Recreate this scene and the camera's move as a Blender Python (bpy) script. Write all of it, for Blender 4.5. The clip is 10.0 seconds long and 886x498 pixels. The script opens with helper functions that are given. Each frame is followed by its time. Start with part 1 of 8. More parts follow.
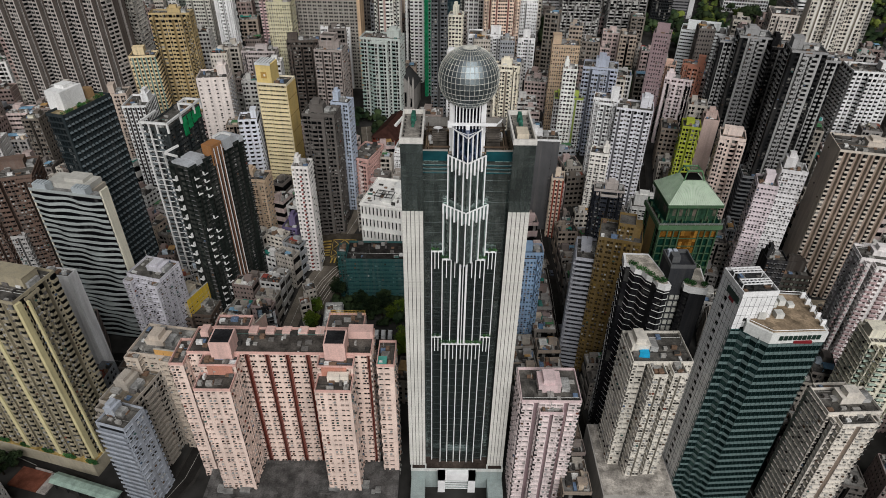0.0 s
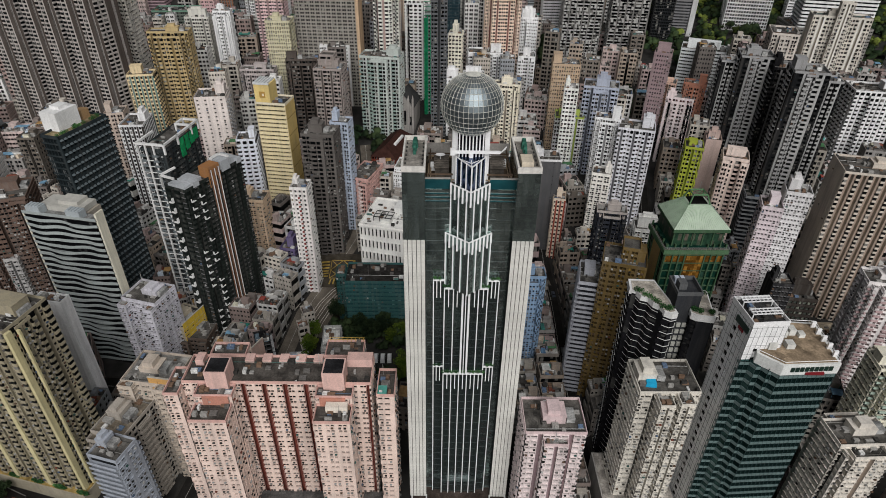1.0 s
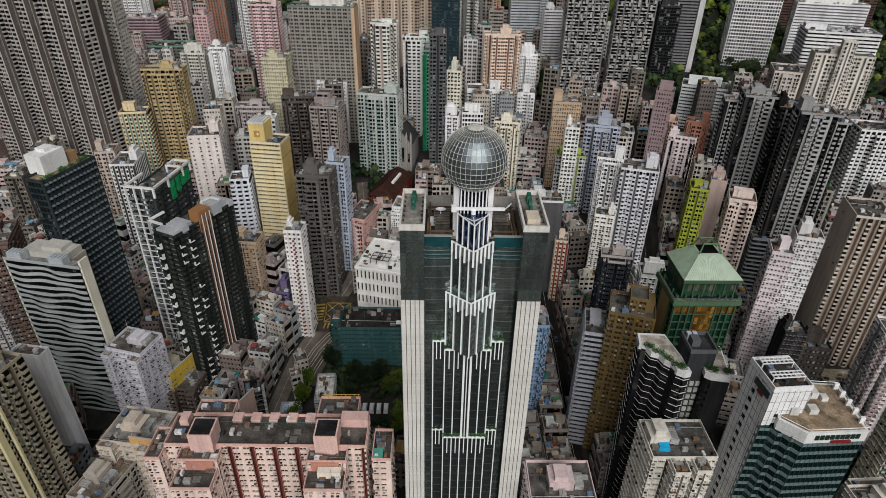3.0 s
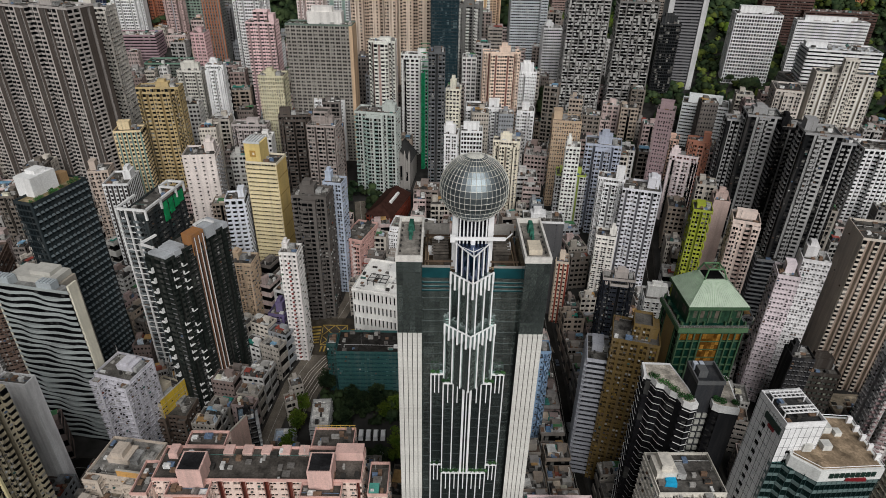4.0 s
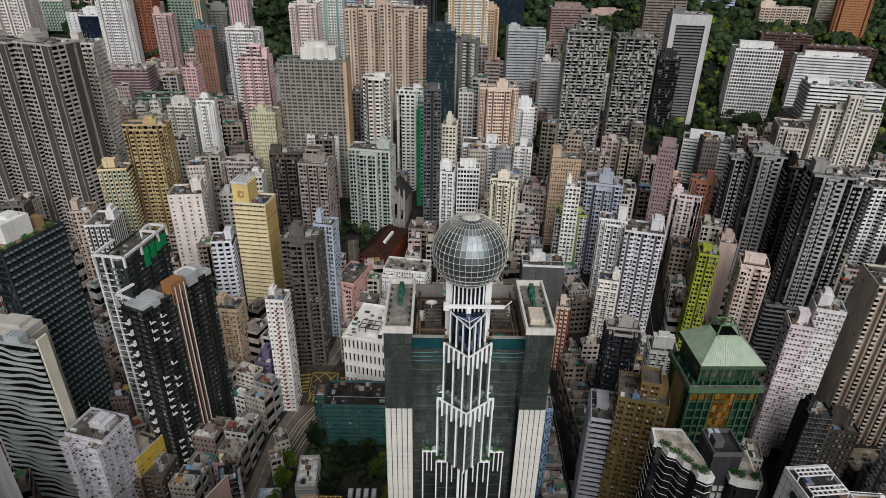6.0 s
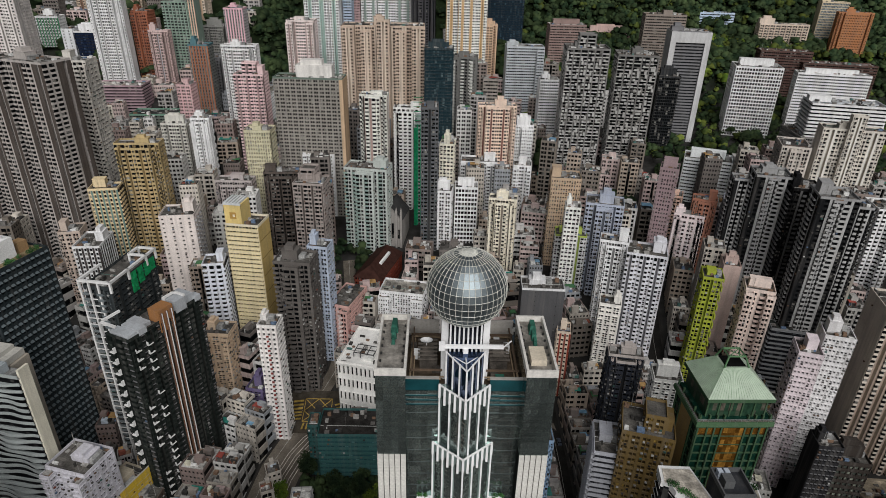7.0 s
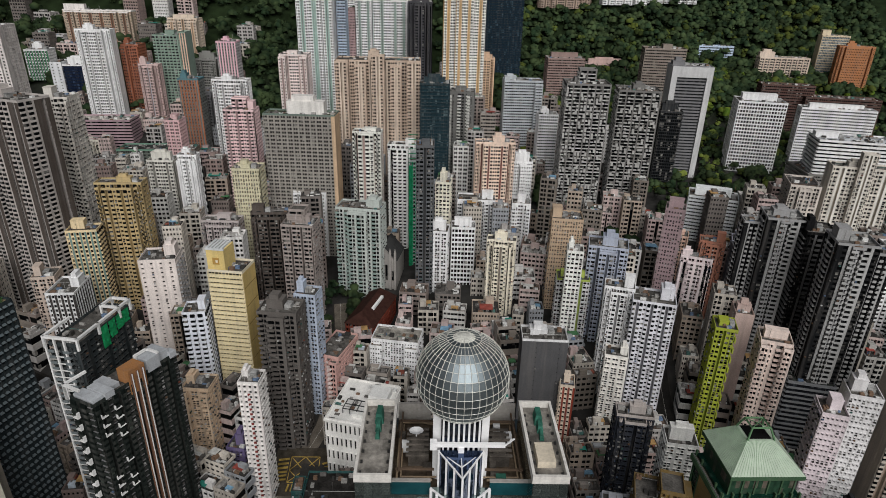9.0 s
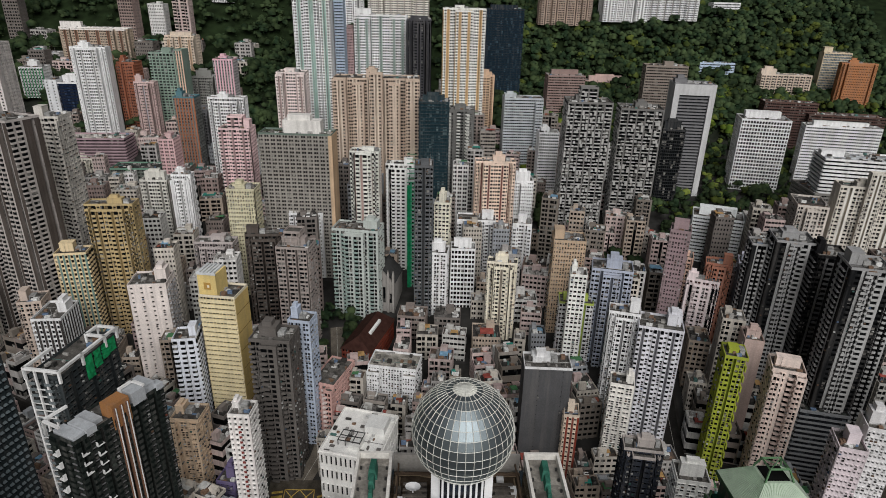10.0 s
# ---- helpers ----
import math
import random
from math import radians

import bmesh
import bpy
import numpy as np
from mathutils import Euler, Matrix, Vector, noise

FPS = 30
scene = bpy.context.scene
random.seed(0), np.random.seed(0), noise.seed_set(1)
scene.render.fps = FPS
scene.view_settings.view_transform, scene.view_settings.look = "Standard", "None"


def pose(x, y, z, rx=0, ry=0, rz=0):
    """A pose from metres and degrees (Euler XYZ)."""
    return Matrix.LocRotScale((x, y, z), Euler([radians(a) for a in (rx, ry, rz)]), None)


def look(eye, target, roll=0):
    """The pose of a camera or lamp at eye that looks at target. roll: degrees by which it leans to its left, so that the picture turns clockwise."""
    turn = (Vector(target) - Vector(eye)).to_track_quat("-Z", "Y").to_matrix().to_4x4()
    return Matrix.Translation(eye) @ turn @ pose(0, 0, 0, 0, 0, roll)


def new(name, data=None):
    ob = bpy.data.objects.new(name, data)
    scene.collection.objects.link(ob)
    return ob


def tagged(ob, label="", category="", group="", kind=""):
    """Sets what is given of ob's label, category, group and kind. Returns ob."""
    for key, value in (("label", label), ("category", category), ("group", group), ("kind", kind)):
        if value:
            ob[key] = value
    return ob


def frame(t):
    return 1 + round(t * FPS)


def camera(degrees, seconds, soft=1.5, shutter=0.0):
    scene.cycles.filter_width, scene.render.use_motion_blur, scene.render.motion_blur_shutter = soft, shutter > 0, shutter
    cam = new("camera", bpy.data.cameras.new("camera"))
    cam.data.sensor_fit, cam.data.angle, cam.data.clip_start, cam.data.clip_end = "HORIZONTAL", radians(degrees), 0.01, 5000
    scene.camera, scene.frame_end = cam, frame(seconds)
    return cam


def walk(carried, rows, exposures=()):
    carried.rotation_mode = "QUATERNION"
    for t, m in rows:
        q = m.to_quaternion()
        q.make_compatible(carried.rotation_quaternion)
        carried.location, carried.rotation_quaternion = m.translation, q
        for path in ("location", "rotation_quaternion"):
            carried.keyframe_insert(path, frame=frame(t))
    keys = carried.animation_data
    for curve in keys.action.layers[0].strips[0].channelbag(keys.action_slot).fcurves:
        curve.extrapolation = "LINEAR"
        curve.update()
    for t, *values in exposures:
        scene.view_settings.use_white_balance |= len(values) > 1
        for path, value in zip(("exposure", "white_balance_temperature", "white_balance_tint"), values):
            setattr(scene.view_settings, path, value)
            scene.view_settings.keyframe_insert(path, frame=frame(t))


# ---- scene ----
cam = camera(72.0, 10.0, soft=0.9)
# seconds, x, y, z, yaw, pitch, roll
ROWS = [
    (0.0, 0.00, 0.00, 219.00, 0.36, -35.05, -0.59),
    (0.5, -0.72, 3.27, 219.74, 0.27, -34.49, -0.65),
    (1.0, -1.28, 6.50, 220.39, 0.20, -33.92, -0.70),
    (1.5, -1.70, 9.72, 220.96, 0.14, -33.33, -0.75),
    (2.0, -1.99, 12.96, 221.48, 0.09, -32.73, -0.79),
    (2.5, -2.15, 16.26, 221.95, 0.05, -32.12, -0.83),
    (4.0, -2.06, 26.67, 223.21, -0.08, -30.29, -0.94),
    (4.5, -1.88, 30.37, 223.61, -0.12, -29.69, -0.98),
    (5.0, -1.63, 34.20, 224.00, -0.16, -29.08, -1.01),
    (5.5, -1.34, 38.17, 224.39, -0.21, -28.48, -1.05),
    (7.0, -0.34, 50.90, 225.57, -0.36, -26.68, -1.17),
    (7.5, -0.01, 55.40, 225.96, -0.41, -26.08, -1.20),
    (8.0, 0.29, 60.00, 226.34, -0.46, -25.47, -1.23),
    (8.5, 0.56, 64.70, 226.70, -0.51, -24.86, -1.25),
    (9.0, 0.77, 69.46, 227.04, -0.56, -24.22, -1.26),
    (9.5, 0.92, 74.27, 227.34, -0.60, -23.57, -1.26),
    (10.0, 0.99, 79.10, 227.60, -0.62, -22.90, -1.24),
]
walk(cam, [(t, pose(x, y, z, 90 + pitch, roll, yaw)) for t, x, y, z, yaw, pitch, roll in ROWS])

# ---- light ----
world = bpy.data.worlds.new("overcast_sky")
scene.world = world
world.use_nodes = True
wn, wl = world.node_tree.nodes, world.node_tree.links
sky = wn.new("ShaderNodeTexSky")
sky.sky_type = 'NISHITA'
sky.sun_disc = False
sky.sun_elevation, sky.sun_rotation = radians(38), radians(169)
sky.air_density, sky.dust_density = 1.0, 4.0
wn["Background"].inputs[1].default_value = 0.021
cloud = wn.new("ShaderNodeHueSaturation")
cloud.inputs["Saturation"].default_value = 0.6
wl.new(sky.outputs[0], cloud.inputs["Color"])
wl.new(cloud.outputs[0], wn["Background"].inputs[0])
sun_data = bpy.data.lights.new("sun", 'SUN')
sun_data.energy, sun_data.angle, sun_data.color = 4.0, radians(60), (1.0, 0.988, 0.985)
sun = new("sun", sun_data)
sun.matrix_world = look((105, -520, 425), (0, 0, 0))
scene.view_settings.exposure = -0.34


# ---- materials ----
MATS = {}


def nodes_of(name):
    m = bpy.data.materials.new(name)
    m.use_nodes = True
    return m, m.node_tree.nodes, m.node_tree.links, m.node_tree.nodes["Principled BSDF"]


def noise_node(n, l, coord, scale, detail, stretch=None):
    t = n.new("ShaderNodeTexNoise")
    t.inputs["Scale"].default_value, t.inputs["Detail"].default_value = scale, detail
    if stretch:
        mp = n.new("ShaderNodeMapping")
        mp.inputs["Scale"].default_value = stretch
        l.new(coord, mp.inputs[0])
        coord = mp.outputs[0]
    l.new(coord, t.inputs["Vector"])
    return t.outputs[0]


def ramp_node(n, l, fac, a, b, lo=0.35, hi=0.7):
    r = n.new("ShaderNodeMapRange")
    r.inputs[1].default_value, r.inputs[2].default_value, r.inputs[3].default_value, r.inputs[4].default_value = lo, hi, a, b
    l.new(fac, r.inputs[0])
    return r.outputs[0]


def mix_node(n, l, kind, fac, a, b):
    x = n.new("ShaderNodeMix")
    x.data_type, x.blend_type = 'RGBA', kind
    for sock, v in ((x.inputs[0], fac), (x.inputs[6], a), (x.inputs[7], b)):
        if hasattr(v, "is_linked"):
            l.new(v, sock)
        elif isinstance(v, (int, float)):
            sock.default_value = v
        else:
            sock.default_value = (*v, 1)
    return x.outputs[2]


def contrasted(rgb):
    """Contrast curve on the base colour: pale paint is raised, dark paint lowered."""
    lum = 0.3 * rgb[0] + 0.55 * rgb[1] + 0.15 * rgb[2]
    k = 1.5 * lum ** 0.47
    return tuple(min(0.82, c * k) for c in rgb)


def paint(rgb, dirt=0.45, rough=0.85, grime=(0.17, 0.16, 0.15)):
    """Painted render or tile: rain streaks, blotches and fine grain."""
    key = ("paint", rgb, dirt, rough)
    if key in MATS:
        return MATS[key]
    m, n, l, b = nodes_of("painted_wall")
    c = n.new("ShaderNodeTexCoord").outputs["Object"]
    streak = ramp_node(n, l, noise_node(n, l, c, 1.0, 6, (0.55, 0.55, 0.035)), 0.0, dirt * 0.8, 0.46, 0.74)
    blot = ramp_node(n, l, noise_node(n, l, c, 0.11, 5), 0.86, 1.1, 0.3, 0.7)
    grain = ramp_node(n, l, noise_node(n, l, c, 2.2, 4), 0.86, 1.08, 0.3, 0.7)
    base = mix_node(n, l, 'MIX', streak, contrasted(rgb), grime)
    base = mix_node(n, l, 'MULTIPLY', 1.0, base, blot)
    base = mix_node(n, l, 'MULTIPLY', 1.0, base, grain)
    l.new(base, b.inputs["Base Color"])
    b.inputs["Roughness"].default_value = rough
    b.inputs["Specular IOR Level"].default_value = 0.06
    bump = n.new("ShaderNodeBump")
    bump.inputs["Strength"].default_value, bump.inputs["Distance"].default_value = 0.3, 0.05
    l.new(noise_node(n, l, c, 6.0, 3), bump.inputs["Height"])
    l.new(bump.outputs[0], b.inputs["Normal"])
    MATS[key] = m
    return m


def panes(tint=(0.003, 0.0035, 0.004), light=(0.26, 0.25, 0.23), share=0.16, rough=0.3, cell=(1.45, 1.45, 2.85)):
    """Window glass: each pane with its own darkness, a few with pale curtains."""
    key = ("panes", tint, light, share, rough)
    if key in MATS:
        return MATS[key]
    m, n, l, b = nodes_of("window_glass")
    c = n.new("ShaderNodeTexCoord").outputs["Object"]
    d = n.new("ShaderNodeVectorMath")
    d.operation = 'DIVIDE'
    d.inputs[1].default_value = cell
    l.new(c, d.inputs[0])
    fl = n.new("ShaderNodeVectorMath")
    fl.operation = 'FLOOR'
    l.new(d.outputs[0], fl.inputs[0])
    wnz = n.new("ShaderNodeTexWhiteNoise")
    l.new(fl.outputs[0], wnz.inputs["Vector"])
    f = ramp_node(n, l, wnz.outputs["Value"], 0.0, 1.0, 1.0 - share, 1.0)
    col = mix_node(n, l, 'MIX', f, tint, light)
    col = mix_node(n, l, 'MULTIPLY', 1.0, col, ramp_node(n, l, noise_node(n, l, c, 0.7, 3), 0.6, 1.3, 0.3, 0.7))
    l.new(col, b.inputs["Base Color"])
    b.inputs["Roughness"].default_value = rough
    b.inputs["Specular IOR Level"].default_value = 0.07
    MATS[key] = m
    return m


def concrete(rgb=(0.2, 0.19, 0.175), rough=0.95):
    """Flat roofs: patched, stained and damp in places."""
    key = ("roof", rgb)
    if key in MATS:
        return MATS[key]
    m, n, l, b = nodes_of("roof_concrete")
    c = n.new("ShaderNodeTexCoord").outputs["Object"]
    a = ramp_node(n, l, noise_node(n, l, c, 0.25, 6), 0.45, 1.35, 0.3, 0.7)
    g = ramp_node(n, l, noise_node(n, l, c, 1.6, 5), 0.7, 1.25, 0.3, 0.7)
    v = n.new("ShaderNodeTexVoronoi")
    v.distance = 'CHEBYCHEV'
    v.inputs["Scale"].default_value = 0.28
    l.new(c, v.inputs["Vector"])
    patch = n.new("ShaderNodeSeparateColor")
    l.new(v.outputs["Color"], patch.inputs[0])
    col = mix_node(n, l, 'MULTIPLY', 1.0, contrasted(rgb), a)
    col = mix_node(n, l, 'MULTIPLY', 1.0, col, g)
    col = mix_node(n, l, 'MULTIPLY', 1.0, col, ramp_node(n, l, patch.outputs[0], 0.75, 1.25, 0.0, 1.0))
    l.new(col, b.inputs["Base Color"])
    b.inputs["Roughness"].default_value = rough
    b.inputs["Specular IOR Level"].default_value = 0.06
    MATS[key] = m
    return m


def plain(name, rgb, rough=0.5, metal=0.0, vary=0.25, scale=1.0):
    """A named material with two scales of variation."""
    key = (name, rgb, rough, metal)
    if key in MATS:
        return MATS[key]
    m, n, l, b = nodes_of(name)
    c = n.new("ShaderNodeTexCoord").outputs["Object"]
    a = ramp_node(n, l, noise_node(n, l, c, 0.35 * scale, 5), 1 - vary, 1 + vary, 0.3, 0.7)
    g = ramp_node(n, l, noise_node(n, l, c, 3.5 * scale, 3), 1 - vary * 0.5, 1 + vary * 0.5, 0.3, 0.7)
    col = mix_node(n, l, 'MULTIPLY', 1.0, contrasted(rgb), a)
    col = mix_node(n, l, 'MULTIPLY', 1.0, col, g)
    l.new(col, b.inputs["Base Color"])
    b.inputs["Roughness"].default_value, b.inputs["Metallic"].default_value = rough, metal
    if rough > 0.55:
        b.inputs["Specular IOR Level"].default_value = 0.06
    MATS[key] = m
    return m


def clutter(on_wall=False):
    """Tanks, boxes and casings: every piece has its own tone, from soot to white, a few coloured."""
    key = ("clutter", on_wall)
    if key in MATS:
        return MATS[key]
    m, n, l, b = nodes_of("rooftop_oddments")
    g = n.new("ShaderNodeNewGeometry").outputs["Random Per Island"]
    r = n.new("ShaderNodeValToRGB")
    r.color_ramp.interpolation = 'CONSTANT'
    tones = ((0.0, (0.05, 0.048, 0.045)), (0.22, (0.16, 0.15, 0.14)), (0.42, (0.34, 0.33, 0.31)), (0.6, (0.55, 0.55, 0.53)), (0.76, (0.7, 0.7, 0.68)), (0.88, (0.2, 0.13, 0.09)),
             (0.94, (0.09, 0.19, 0.17)), (0.965, (0.14, 0.2, 0.3)), (0.985, (0.3, 0.1, 0.07)))
    while len(r.color_ramp.elements) < len(tones):
        r.color_ramp.elements.new(0.5)
    for e, (p, c) in zip(r.color_ramp.elements, tones):
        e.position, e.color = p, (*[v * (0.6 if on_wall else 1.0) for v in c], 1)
    l.new(g, r.inputs[0])
    c = n.new("ShaderNodeTexCoord").outputs["Object"]
    l.new(mix_node(n, l, 'MULTIPLY', 1.0, r.outputs[0], ramp_node(n, l, noise_node(n, l, c, 1.3, 4), 0.6, 1.15, 0.3, 0.7)), b.inputs["Base Color"])
    b.inputs["Roughness"].default_value = 0.7
    b.inputs["Specular IOR Level"].default_value = 0.06
    MATS[key] = m
    return m


def leafy(name, a, bcol):
    m, n, l, b = nodes_of(name)
    g = n.new("ShaderNodeNewGeometry").outputs["Random Per Island"]
    o = n.new("ShaderNodeObjectInfo").outputs["Random"]
    c = n.new("ShaderNodeTexCoord").outputs["Object"]
    clump = ramp_node(n, l, noise_node(n, l, c, 0.11, 2), 0.0, 1.0, 0.36, 0.64)
    col = mix_node(n, l, 'MIX', clump, a, bcol)
    col = mix_node(n, l, 'MULTIPLY', 1.0, col, ramp_node(n, l, g, 0.75, 1.25, 0.0, 1.0))
    col = mix_node(n, l, 'MULTIPLY', 1.0, col, ramp_node(n, l, o, 0.7, 1.3, 0.0, 1.0))
    col = mix_node(n, l, 'MULTIPLY', 1.0, col, ramp_node(n, l, noise_node(n, l, c, 0.05, 3), 0.6, 1.4, 0.35, 0.65))
    l.new(col, b.inputs["Base Color"])
    b.inputs["Roughness"].default_value = 0.7
    b.inputs["Specular IOR Level"].default_value = 0.06
    return m


# ---- building blocks ----
class Soup:
    """Boxes and prisms gathered into one mesh."""

    def __init__(self):
        self.v, self.f = [], []

    def box(self, x0, x1, y0, y1, z0, z1):
        k = len(self.v)
        self.v += [(x0, y0, z0), (x1, y0, z0), (x1, y1, z0), (x0, y1, z0), (x0, y0, z1), (x1, y0, z1), (x1, y1, z1), (x0, y1, z1)]
        self.f += [(k, k + 3, k + 2, k + 1), (k + 4, k + 5, k + 6, k + 7), (k, k + 1, k + 5, k + 4), (k + 1, k + 2, k + 6, k + 5),
                   (k + 2, k + 3, k + 7, k + 6), (k + 3, k, k + 4, k + 7)]

    def prism(self, ring, z0, z1, top=None):
        """Upright prism over a ring of (x, y), counter-clockwise; top: another ring for the upper end."""
        k, c = len(self.v), len(ring)
        self.v += [(x, y, z0) for x, y in ring] + [(x, y, z1) for x, y in (top or ring)]
        self.f += [(k + i, k + (i + 1) % c, k + c + (i + 1) % c, k + c + i) for i in range(c)]
        self.f += [tuple(k + c + i for i in range(c)), tuple(k + c - 1 - i for i in range(c))]

    def tube(self, a, b, r, sides=6):
        """A round bar from a to b."""
        a, b = Vector(a), Vector(b)
        q = (b - a).to_track_quat('Z', 'Y')
        k = len(self.v)
        for p in (a, b):
            for i in range(sides):
                t = 2 * math.pi * i / sides
                self.v.append(tuple(p + q @ Vector((r * math.cos(t), r * math.sin(t), 0))))
        self.f += [(k + i, k + (i + 1) % sides, k + sides + (i + 1) % sides, k + sides + i) for i in range(sides)]
        self.f += [tuple(k + sides + i for i in range(sides)), tuple(k + sides - 1 - i for i in range(sides))]

    def on(self, fc, a0, a1, n0, n1, z0, z1):
        """A box on a face: a along it, n outwards from it."""
        ox, oy, ux, uy, nx, ny = fc
        xs = [ox + ux * a + nx * n for a in (a0, a1) for n in (n0, n1)]
        ys = [oy + uy * a + ny * n for a in (a0, a1) for n in (n0, n1)]
        self.box(min(xs), max(xs), min(ys), max(ys), z0, z1)

    def mesh(self, name):
        me = bpy.data.meshes.new(name)
        me.from_pydata(self.v, [], self.f)
        return me


def part(name, soup, material, parent, label="", kind=""):
    if not soup.v:
        return None
    me = soup.mesh(name)
    me.materials.append(material)
    ob = new(name, me)
    ob.parent = parent
    return tagged(ob, label=label, kind=kind)


def base(name, label, category, x, y, z, yaw=0, group="", kind=""):
    ob = new(name)
    ob.matrix_world = pose(x, y, z, 0, 0, yaw)
    ob.empty_display_size = 1
    return tagged(ob, label=label, category=category, group=group, kind=kind)


GROUND_Y = ((-600, 3), (150, 3), (220, 9), (280, 21), (335, 42), (400, 55), (480, 70), (600, 90), (650, 118), (690, 128), (720, 138), (790, 190), (850, 212), (1000, 280), (1200, 360), (1700, 520))


def ground_z(x, y):
    for (y0, z0), (y1, z1) in zip(GROUND_Y, GROUND_Y[1:]):
        if y <= y1:
            z = z0 + (z1 - z0) * (max(y, y0) - y0) / (y1 - y0)
            break
    else:
        z = GROUND_Y[-1][1]
    if x < 0:
        return z + min(max((y - 380) / 250, 0), 1) * 0.19 * min(-x, 210)
    return z + min(max((y - 300) / 200, 0), 1) * 0.06 * min(x, 250)


WIDTHS = {'w': 2.4, 'n': 1.65, 'W': 3.8, 's': 1.0, 'S': 1.1, '|': 1.5, 'b': 2.3, 'o': 2.9, 'x': 3.0, 'q': 2.6, 'P': 1.9}


def faces(x0, x1, y0, y1):
    return ((x0, y0, 1, 0, 0, -1), (x1, y0, 0, 1, 1, 0), (x1, y1, -1, 0, 0, 1), (x0, y1, 0, -1, -1, 0))


class Pieces:
    """Takes boxes like a Soup, but makes each one a part of its own."""

    def __init__(self, name, material, parent):
        self.name, self.material, self.parent = name, material, parent

    def on(self, fc, *box):
        s = Soup()
        s.on(fc, *box)
        part(self.name if box[1] - box[0] > box[5] - box[4] else "pier", s, self.material, self.parent)


def facade(wall, accent, glass, fc, length, z0, z1, st, rnd, acs=None, fine=1.0, hoods=None):
    """One face of a block: floor bands, piers, bays, balconies and slots in front of a recessed core."""
    pat, fh, ins = st["pat"], st["fh"], st["ins"]
    unit = sum(WIDTHS[ch] for ch in pat) * fine
    fh *= fine
    reps = max(1, round(length / unit))
    seq = pat * reps
    scale = length / (unit * reps) * fine
    floors = max(1, int((z1 - z0) / fh))
    fh = (z1 - z0) / floors
    sill, head, wf = st["sill"] * fh, st["head"] * fh, st["wf"]
    runs, a, cells = [], 0.0, []
    for ch in seq:
        w = WIDTHS[ch] * scale
        cells.append((ch, a, a + w))
        if ch == '|':
            runs.append(None)
        elif runs and runs[-1]:
            runs[-1][1] = a + w
        else:
            runs.append([a, a + w])
        a += w
    deep = any(r is None for r in runs)
    for r in [q for q in runs if q]:
        if deep:
            glass.on(fc, r[0] + 0.03, r[1] - 0.03, -st["slot"], -ins, z0, z1)
        for i in range(floors):
            zb = z0 + i * fh
            wall.on(fc, r[0], r[1], -ins - 0.02, -0.03 if st["flush"] else st["proud"], zb + head - fh if i else zb, zb + sill)
        wall.on(fc, r[0], r[1], -ins - 0.02, -0.03, z1 - (fh - head), z1)
        if deep:
            flank = accent if st["red"] else wall
            flank.on(fc, r[0], r[0] + 0.25, -st["slot"], -0.01, z0, z1)
            flank.on(fc, r[1] - 0.25, r[1], -st["slot"], -0.01, z0, z1)
    for ch, a0, a1 in cells:
        w = a1 - a0
        if ch in "sSx":
            (accent if ch == 'S' else wall).on(fc, a0, a1, -ins - 0.01, 0.04, z0, z1)
        elif ch == 'P':
            accent.on(fc, a0, a1, -ins - 0.01, 1.1, z0, z1)
        elif ch in "wnW":
            g = w * (1 - wf) / 2
            if g > 0.04:
                wall.on(fc, a0, a0 + g, -ins - 0.01, 0.0, z0, z1)
                wall.on(fc, a1 - g, a1, -ins - 0.01, 0.0, z0, z1)
            if hoods is not None:
                for i in range(floors):
                    zz = z0 + i * fh + head
                    hoods.on(fc, a0 + g - 0.12, a1 - g + 0.12, -ins, 0.42, zz - 0.02, zz + 0.12)
            if st["mull"] and w > 2.2:
                wall.on(fc, (a0 + a1) / 2 - 0.07, (a0 + a1) / 2 + 0.07, -ins - 0.01, -0.1, z0, z1)
            if acs is not None:
                for i in range(floors):
                    if rnd.random() < st["ac"]:
                        p = a0 + g + rnd.random() * max(0.05, w - 2 * g - 0.8)
                        zz = z0 + i * fh + sill - 0.55
                        acs.on(fc, p, p + 0.75, -0.05, 0.42, zz, zz + 0.5)
        elif ch == 'b':
            glass.on(fc, a0 + 0.25, a1 - 0.25, -ins, 0.55, z0, z1)
            for i in range(floors):
                zb = z0 + i * fh
                wall.on(fc, a0 + 0.12, a1 - 0.12, -ins, 0.68, zb + head - fh if i else zb, zb + sill)
        elif ch == 'q':
            for i in range(floors):
                zb = z0 + i * fh
                if rnd.random() < 0.4:
                    u = a0 + rnd.choice((0.0, 0.35)) * w
                    accent.on(fc, u, u + 0.65 * w, -ins, 0.5, zb - 0.2, zb + rnd.choice((0.9, 1.1, 1.9)))
                elif rnd.random() < 0.75:
                    accent.on(fc, a0, a1, -ins, 0.3, zb - 0.2, zb + 0.45)
        elif ch == 'o':
            for i in range(floors):
                zb = z0 + i * fh
                accent.on(fc, a0 + 0.1, a1 - 0.1, -ins, 1.15, zb - 0.18, zb + 0.05)
                accent.on(fc, a0 + 0.1, a1 - 0.1, 1.0, 1.15, zb + 0.05, zb + 0.95)
    return deep


def style(pat="w", fh=2.75, sill=0.36, head=0.84, wf=0.68, ins=0.55, proud=-0.03, flush=True, mull=False, ac=0.3, slot=1.6, red=False):
    return dict(pat=pat, fh=fh, sill=sill, head=head, wf=wf, ins=ins, proud=proud, flush=flush, mull=mull, ac=ac, slot=slot, red=red)


